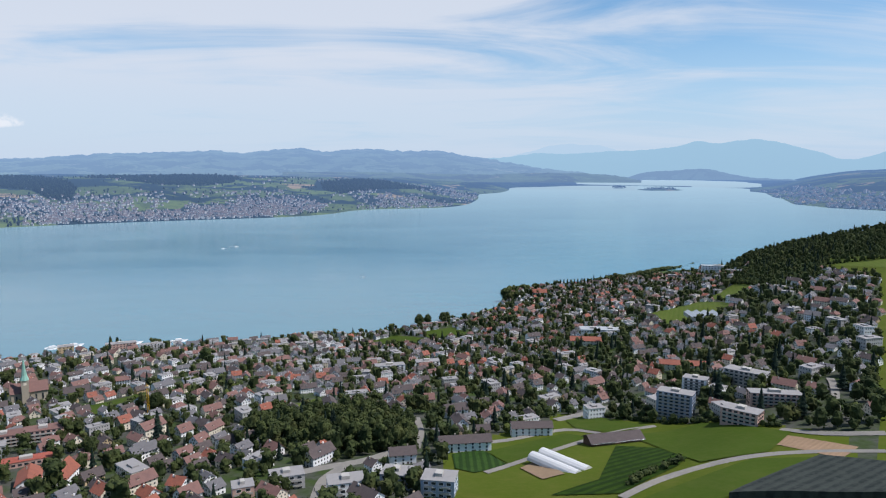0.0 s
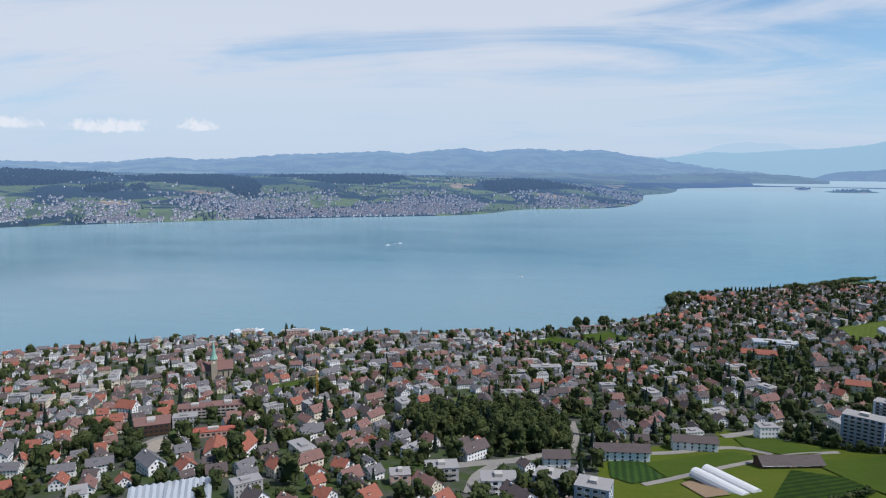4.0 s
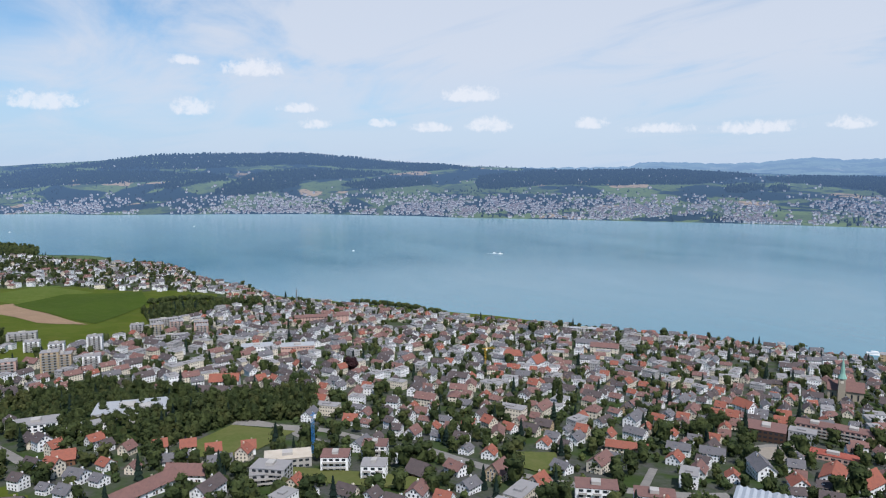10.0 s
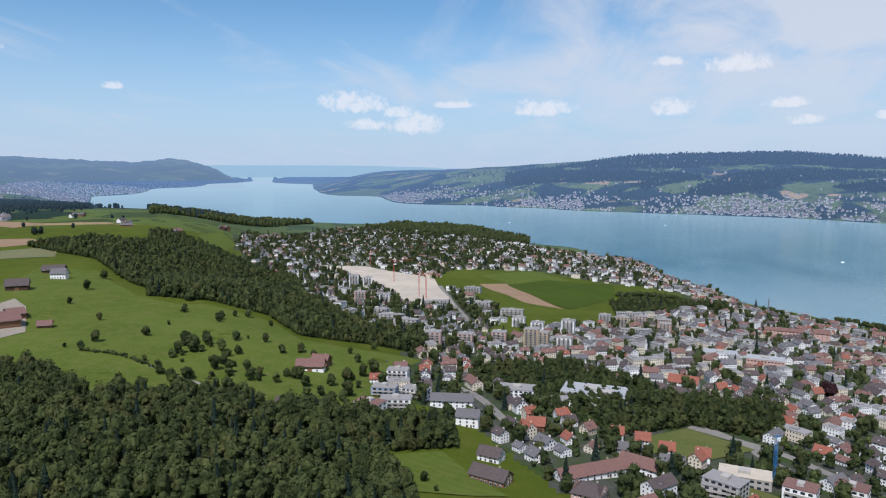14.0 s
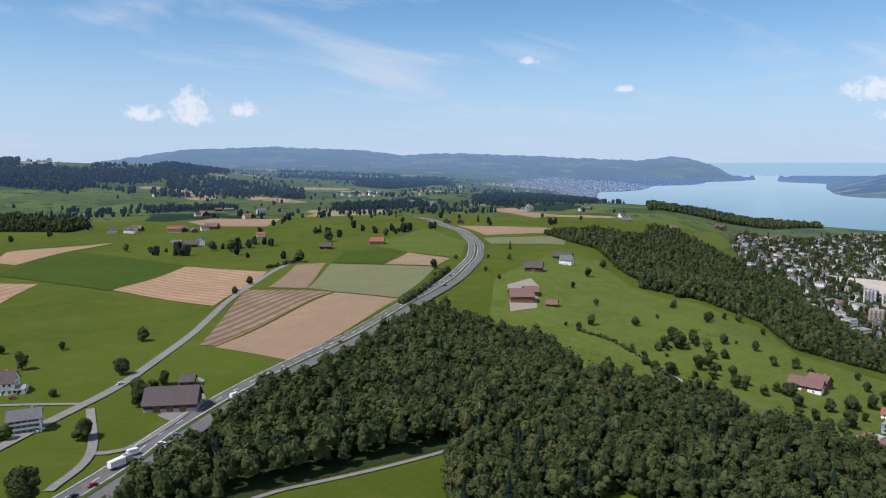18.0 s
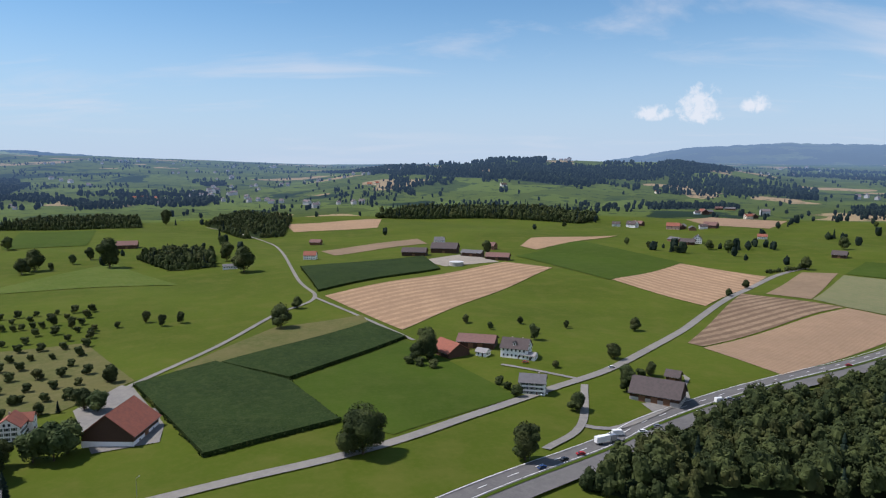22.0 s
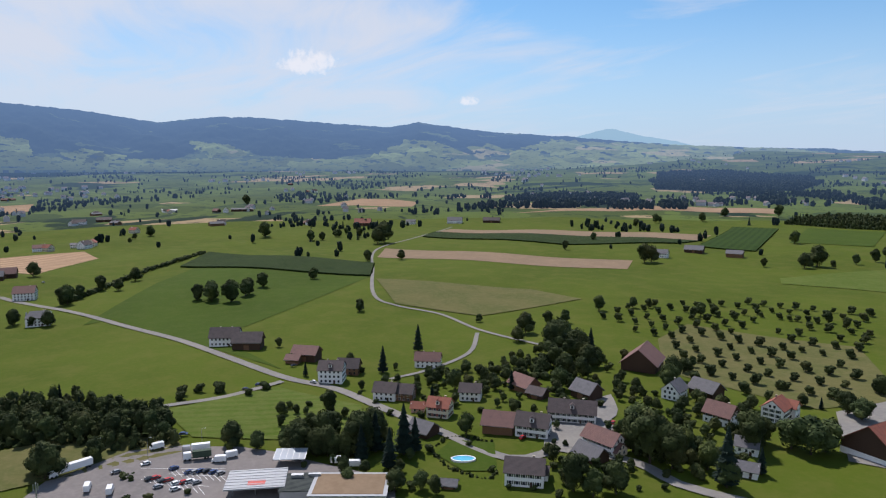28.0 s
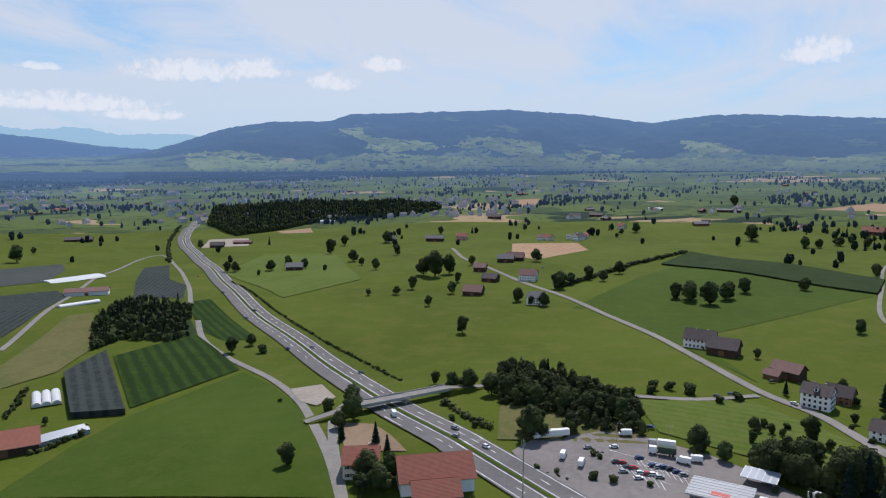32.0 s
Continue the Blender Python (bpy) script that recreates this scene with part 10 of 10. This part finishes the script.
def truck_proto(cab, box, label, length=13.6):
    ob = tagged(new("lorry"), label, "lorry")
    part("trailer", Soup().box(-length / 2 - 1.5, -1.25, 1.1, length / 2 - 1.5, 1.25, 3.95).mesh("trailer", box), ob)
    part("chassis", Soup().box(-length / 2 - 1.3, -0.5, 0.7, length / 2 + 2.6, 0.5, 1.1).mesh("chassis", "rubber"), ob)
    part("cab", Soup().add(shell(length / 2 - 0.9, length / 2 + 1.4 + 1.2, 1.22, 0.5, 3.6, 0.25, 0, 0.97), CUBE).mesh("cab", cab), ob)
    part("windscreen", Soup().box(length / 2 + 2.4, -1.1, 1.9, length / 2 + 2.62, 1.1, 2.9).mesh("windscreen", "glass"), ob)
    wheels(ob, (-length / 2, -length / 2 + 1.3, length / 2 - 0.2, length / 2 + 1.6), 1.1, 0.5)
    return ob


CARS = [car_proto("car_white", "white compact car with dark windows"), car_proto("car_black", "black saloon car with dark windows"), car_proto("car_silver", "silver estate car with dark windows"), car_proto("car_red", "red compact car with dark windows"), car_proto("car_blue", "dark blue car with dark windows"), car_proto("car_white", "white delivery van with a high roof", True)]
LORRIES = [truck_proto("car_white", "car_white", "white articulated lorry with a box trailer"), truck_proto("car_white", "shutter", "lorry with a green tarpaulin body", 8.0), truck_proto("car_silver", "car_white", "white box lorry with a silver cab", 8.0)]
for k, x, y, turn in ((0, 324.4, -20.8, 106), (1, 312.7, -70.3, 75), (2, 320.3, -71.7, 75), (2, -89.0, -324.3, 203)):
    put(LORRIES[k], x, y, turn, 1, 0.75)
for x, y, turn in ((332.5, -56.3, 95,), (305.5, -77.4, 66,), (307.9, -83.1, 85,), (303.9, -24.5, 345,), (297.2, -31.9, 344,), (277.1, -122.2, 240,), (269.2, -127.3, 239,), (253.0, -247.2, 26,), (-171.3, -383.2, 196,), (349.1, 60.0, 20,), (-98.7, -335.2, 184,)):
    put(CARS[5], x, y, turn, 1.15, 0.75)
bay = 0
for x, y, turn in ((317.5, -48.8, 96,), (314.8, -36.4, 98,), (307.3, -58.5, 289,), (299.2, -65.4, 288,), (299.2, -67.7, 287,), (297.9, -70.0, 287,), (295.4, -72.3, 286,), (301.6, -47.6, 281,), (301.5, -50.0, 281,), (297.0, -51.8, 280,), (296.9, -54.1, 280,),
                   (292.2, -56.2, 279,), (291.7, -59.3, 279,), (291.6, -61.5, 278,), (289.2, -63.7, 278,), (287.3, -54.7, 279,), (292.7, -49.2, 280,), (300.3, -63.3, 288,), (292.9, -74.5, 286,), (344.1, -70.7, 248,), (397.7, -117.8, 243,), (402.5, -127.2, 242,), (430.9, -160.0, 280,), (251.9, -207.8, 290,), (247.3, -218.2, 249,),
                   (241.8, -258.9, 303,), (-125.3, -444.5, 192,), (-69.6, -455.0, 181,), (-71.1, -391.9, 208,)):
    put(CARS[(bay * 7 + bay // 3) % 5], x, y, turn, 1, 0.65)
    bay += 1
for x, y, turn in ((330.0, 26.3, 237,), (309.2, 10.3, 234,), (320.1, 25.3, 57,), (441.6, 97.2, 246,), (504.1, 148.5, 254,), (499.5, 166.8, 73,), (642.8, 246.2, 255,), (609.1, 241.6, 72,), (726.5, 312.7, 245,), (860.3, 403.7, 55,), (1088.5, 497.7, 245,), (1299.0, 629.4, 216,), (1504.9, 717.5, 5,),
                   (-73.4, -307.7, 5,), (-112.9, -340.1, 180,), (-123.1, -347.5, 178,), (-153.9, -367.9, 355,), (-95.3, -326.8, 2,), (-154.2, -358.7, 355,), (-178.9, -386.5, 173,), (-52.2, -289.8, 210,), (-64.1, -300.0, 208,), (-174.3, -367.1, 195,), (-182.5, -385.7, 15,), (-293.2, -457.4, 175,), (-515.9, -585.2, 169,), (-554.4, -619.2, 168,), (-633.6, -670.1, 187,),
                   (-757.0, -782.9, 231,), (393.1, -158.2, 28,), (924.0, -42.5, 47,)):
    put(CARS[(bay * 7 + bay // 3) % 5], x, y, turn, 1, 0.85)
    bay += 1


def bay_lines():
    """White bay lines in the car park."""
    s = Soup()
    for row in ([(314.4, -46.4), (297.2, -78.1)], [(303.3, -44.6), (283.6, -67.3)], [(303.2, -55.8), (289.5, -75.9)]):
        s.add(*strip(row, 0.2, 0, 0.72, 4.0))
    for i in range(9):
        s.add(*strip([LERP((306.0, -46.1), (285.9, -63.4), i / 8), LERP((298.1, -47.6), (277.5, -64.0), i / 8)], 0.2, 0, 0.72, 3.0))
        s.add(*strip([LERP((307.7, -56.7), (291.2, -74.0), i / 8), LERP((299.7, -57.8), (284.0, -74.9), i / 8)], 0.2, 0, 0.72, 3.0))
    tagged(new("bay_lines", s.mesh("bay_lines", "paint")), "white parking bay lines", "marking", kind="structure")


def LERP(a, b, t):
    return (a[0] + (b[0] - a[0]) * t, a[1] + (b[1] - a[1]) * t)


bay_lines()


def overpass():
    """Concrete bridge that carries a lane over the motorway."""
    a, b = (357.8, 79.1), (388.6, 37.6)
    cx, cy = (a[0] + b[0]) / 2, (a[1] + b[1]) / 2
    span = math.hypot(b[0] - a[0], b[1] - a[1])
    ob = thing("overpass", cx, cy, math.degrees(math.atan2(b[1] - a[1], b[0] - a[0])), 0, "concrete road bridge over the motorway", "bridge")
    h = 4.6
    part("deck", Soup().box(-span / 2 - 3, -4.2, h - 0.9, span / 2 + 3, 4.2, h).mesh("deck", "concrete"), ob)
    part("road_surface", Soup().box(-span / 2 - 3, -3.2, h, span / 2 + 3, 3.2, h + 0.06).mesh("road_surface", "lane"), ob)
    for sgn in (-1, 1):
        part("parapet", Soup().box(-span / 2 - 3, sgn * 4.05 - 0.12, h, span / 2 + 3, sgn * 4.05 + 0.12, h + 0.8).mesh("parapet", "concrete"), ob)
        e = [(sgn * (span / 2 - 2), -7, -1.5), (sgn * (span / 2 + 34), -9, -1.5), (sgn * (span / 2 + 34), 9, -1.5), (sgn * (span / 2 - 2), 7, -1.5), (sgn * (span / 2 + 3), -4.4, h - 0.2), (sgn * (span / 2 + 30), -4.0, 0.6), (sgn * (span / 2 + 30), 4.0, 0.6), (sgn * (span / 2 + 3), 4.4, h - 0.2)]
        part("embankment", Soup().add(e, CUBE).mesh("embankment", "meadow"), ob, "grassy ramp")
        part("ramp_surface", Soup().add([(sgn * (span / 2 + 2.8), -2.8, h + 0.05), (sgn * (span / 2 + 32), -2.6, 0.75), (sgn * (span / 2 + 32), 2.6, 0.75), (sgn * (span / 2 + 2.8), 2.8, h + 0.05)], [(0, 1, 2, 3)]).mesh("ramp_surface", "lane"), ob)
    part("pier", Soup().box(-0.6, -3.0, -1, 0.6, 3.0, h - 0.9).mesh("pier", "concrete"), ob)


overpass()


def fuel_station():
    x, y, turn = 271.5, -83.6, 245
    ob = thing("rest_stop_roof", x, y, turn, 0, "flat sheet canopy of the motorway rest stop with a red panel", "canopy")
    part("canopy", Soup().box(-12, -9, 4.6, 12, 9, 5.2).mesh("canopy", "sheet"), ob)
    for i in range(7):
        part("roof_rib", Soup().box(-12, -0.12, 5.2, 12, 0.12, 5.4).mesh("roof_rib", "steel"), ob, m=pose(0, -7.8 + i * 2.6, 0))
    part("red_panel", Soup().box(-3, -6, 5.21, 4, -2, 5.3).mesh("red_panel", "crane_red"), ob)
    for px in (-9, 0, 9):
        part("column", Soup().tube((px, -5, -1), (px, -5, 4.7), 0.25, 0.25).mesh("column", "steel"), ob)
        part("column", Soup().tube((px, 5, -1), (px, 5, 4.7), 0.25, 0.25).mesh("column", "steel"), ob)
    x, y, turn = 288.4, -104.5, 240
    ob = thing("canopy", x, y, turn, 0, "pale panelled canopy beside the car park", "canopy")
    part("roof", Soup().slab((-7, -5, 4.2), (7, -5, 4.2), (7, 5, 5.2), (-7, 5, 5.2), 0.3).mesh("roof", "hall_glass"), ob)
    for i in range(6):
        part("roof_rib", Soup().slab((-7 + i * 2.8 - 0.1, -5, 4.5), (-7 + i * 2.8 + 0.1, -5, 4.5), (-7 + i * 2.8 + 0.1, 5, 5.5), (-7 + i * 2.8 - 0.1, 5, 5.5), 0.1).mesh("roof_rib", "steel"), ob)
    for px in (-5, 5):
        part("column", Soup().tube((px, 0, -1), (px, 0, 4.6), 0.2, 0.2).mesh("column", "steel"), ob)
    x, y, turn = 246.7, -114.0, 237
    ob = thing("restaurant", x, y, turn, 0, "low restaurant with a mossy brown flat roof", "restaurant")
    part("wall", Soup().box(-15, -10, -3, 15, 10, 4.2).mesh("wall", "cream"), ob)
    part("roof", Soup().box(-15.6, -10.6, 4.2, 15.6, 10.6, 4.7).mesh("roof", "sheet"), ob)
    part("roof_planting", Soup().box(-14, -9, 4.7, 14, 9, 4.85).mesh("roof_planting", "earth"), ob, "brown mossy roof planting")
    for i in range(7):
        part("window", WIDE_WINDOW, ob, m=pose(-12 + i * 4, -10.03, 2.2))
    x, y, turn = 259.0, -99.5, 241
    ob = thing("restaurant_wing", x, y, turn, 0, "dark flat roof with ducts beside the restaurant", "restaurant")
    part("wall", Soup().box(-9, -8, -3, 9, 8, 4.4).mesh("wall", "grey_wall"), ob)
    part("roof", Soup().box(-9.4, -8.4, 4.4, 9.4, 8.4, 4.8).mesh("roof", "net"), ob)
    part("duct", Soup().box(-6, 3, 4.8, -1, 5, 6.2).mesh("duct", "steel"), ob)
    part("duct", Soup().box(1, 4, 4.8, 6, 5.4, 6.0).mesh("duct", "steel"), ob)


fuel_station()


def mast(x, y, turn, h, label, name="radio_mast", r=0.35):
    ob = thing(name, x, y, turn, 0, label, "mast")
    part("pole", Soup().tube((0, 0, -1), (0, 0, h), r, r * 0.6, 8).mesh("pole", "steel"), ob)
    for i in range(3):
        part("antenna", Soup().box(-0.25 + (i - 1) * 0.7, -0.6, h - 2.6, 0.05 + (i - 1) * 0.7, -0.45, h - 0.4).mesh("antenna", "steel"), ob)
    return ob


mast(261.8, -5.8, 269, 26, "grey steel radio mast beside the motorway")


def street_lamp(x, y, turn, h=9.0):
    ob = thing("street_lamp", x, y, turn, 0, "slim grey street lamp with a short arm", "lamp")
    part("pole", Soup().tube((0, 0, -0.5), (0, 0, h), 0.11, 0.07).mesh("pole", "steel"), ob)
    part("arm", Soup().tube((0, 0, h), (1.4, 0, h + 0.25), 0.06, 0.05).mesh("arm", "steel"), ob)
    part("lamp_head", Soup().box(1.2, -0.16, h + 0.15, 2.0, 0.16, h + 0.3).mesh("lamp_head", "sheet"), ob)


for x, y, turn in ((326.3, -75.2, 257,), (335.2, -31.6, 265,), (326.1, -51.3, 261,), (113.9, -268.6, 243,), (-48.6, -301.0, 171,)):
    street_lamp(x, y, turn)


def pool():
    x, y, turn = 247.7, -170.2, 236
    ob = thing("swimming_pool", x, y, turn, 0.45, "oval garden pool with turquoise water and a pale rim", "pool")
    n = 28
    ring = lambda a, b, z: [(a * math.cos(2 * math.pi * i / n), b * math.sin(2 * math.pi * i / n), z) for i in range(n)]
    q = [(i, (i + 1) % n, n + (i + 1) % n, n + i) for i in range(n)]
    part("rim", Soup().add(ring(5.6, 3.3, 0.0) + ring(5.6, 3.3, 0.9), q).add(ring(5.6, 3.3, 0.9) + ring(5.1, 2.8, 0.9), q).add(ring(5.1, 2.8, 0.9) + ring(5.1, 2.8, 0.5), q).mesh("rim", "white"), ob)
    part("water", Soup().add(ring(5.1, 2.8, 0.7) + [(0, 0, 0.7)], [(i, (i + 1) % n, n, n) for i in range(n)]).mesh("water", "pool"), ob)


pool()


def silage_tank():
    x, y, turn = -45.2, -886.7, 177
    ob = thing("storage_tank", x, y, turn, 0, "round pale tank in the farmyard", "tank")
    part("wall", Soup().tube((0, 0, -1), (0, 0, 5), 9, 9, 24).mesh("wall", "concrete"), ob)
    part("lid", Soup().tube((0, 0, 5), (0, 0, 6.2), 9.2, 0.3, 24).mesh("lid", "film"), ob)


silage_tank()


def boat(x, y, turn, size, label, wake=True):
    """A boat on the lake and the pale streak that it draws."""
    r = math.hypot(x, y)
    k = float(drawn_in(np.array(r))) / r
    ob = tagged(new("boat"), label, "boat")
    ob.matrix_world = Matrix.LocRotScale(Vector((x * k, y * k, EYE - EYE * k + 0.1)), Euler((0, 0, radians(turn))), (k * size,) * 3)
    part("hull", Soup().add([(-6, -1.6, 0), (5, -1.4, 0), (5, 1.4, 0), (-6, 1.6, 0), (-6.4, -2, 1.6), (8, -0.2, 1.9), (8, 0.2, 1.9), (-6.4, 2, 1.6)], CUBE).mesh("hull", "car_white"), ob)
    part("cabin", Soup().add(shell(-3.5, 3, 1.3, 1.6, 3.0, 1.2, 0.3, 0.85), CUBE).mesh("cabin", "car_white"), ob)
    if wake:
        part("wake", Soup().add([(-6, -1, 0.25), (-24, -2, 0.25), (-24, 2, 0.25), (-6, 1, 0.25)], [(0, 1, 2, 3)]).mesh("wake", "film"), ob, "white foam wake")


for x, y, turn in ((-804.8, 2536.4, 198,), (-776.7, 2605.2, 17,), (-2075.5, 1299.6, 58,), (-2056.0, 1312.0, 57,)):
    boat(x, y, turn, 1.1, "white motorboat with a foaming wake")
for x, y, turn in ((-5524.2, -2997.3, 118,), (-3858.4, -279.0, 94,), (-3788.1, 541.8, 82,), (-2379.8, 886.9, 70,), (-218.8, 1879.2, 7,)):
    boat(x, y, turn, 0.8, "small white boat on the lake", False)


def ferry_pier():
    """Landing stages and moored boats along the town's shore."""
    for x, y, turn in ((-645.2, 1126.6, 30,), (-618.0, 1142.7, 28,), (-525.5, 1159.4, 24,), (-454.4, 1174.5, 21,)):
        boat(x, y, turn + 4, 1.9, "white passenger ship moored at the landing", False)
    for i in range(9):
        a = LERP((-1654, 283), (-1523, 352), i / 8)
        boat(a[0], a[1], 40 + i * 7, 0.9, "small sailing boat moored in the harbour", False)
    ob = tagged(new("harbour_wall", Soup().add(*strip([(-1714, 286), (-1679, 343), (-1554, 366)], 5, 0, 2.2)).mesh("harbour_wall", "concrete")), "long stone harbour mole", "pier", kind="structure")


ferry_pier()
mast(-1369.9, 386.7, 74, 34, "tall slim factory chimney by the lake", "factory_chimney", 1.6)
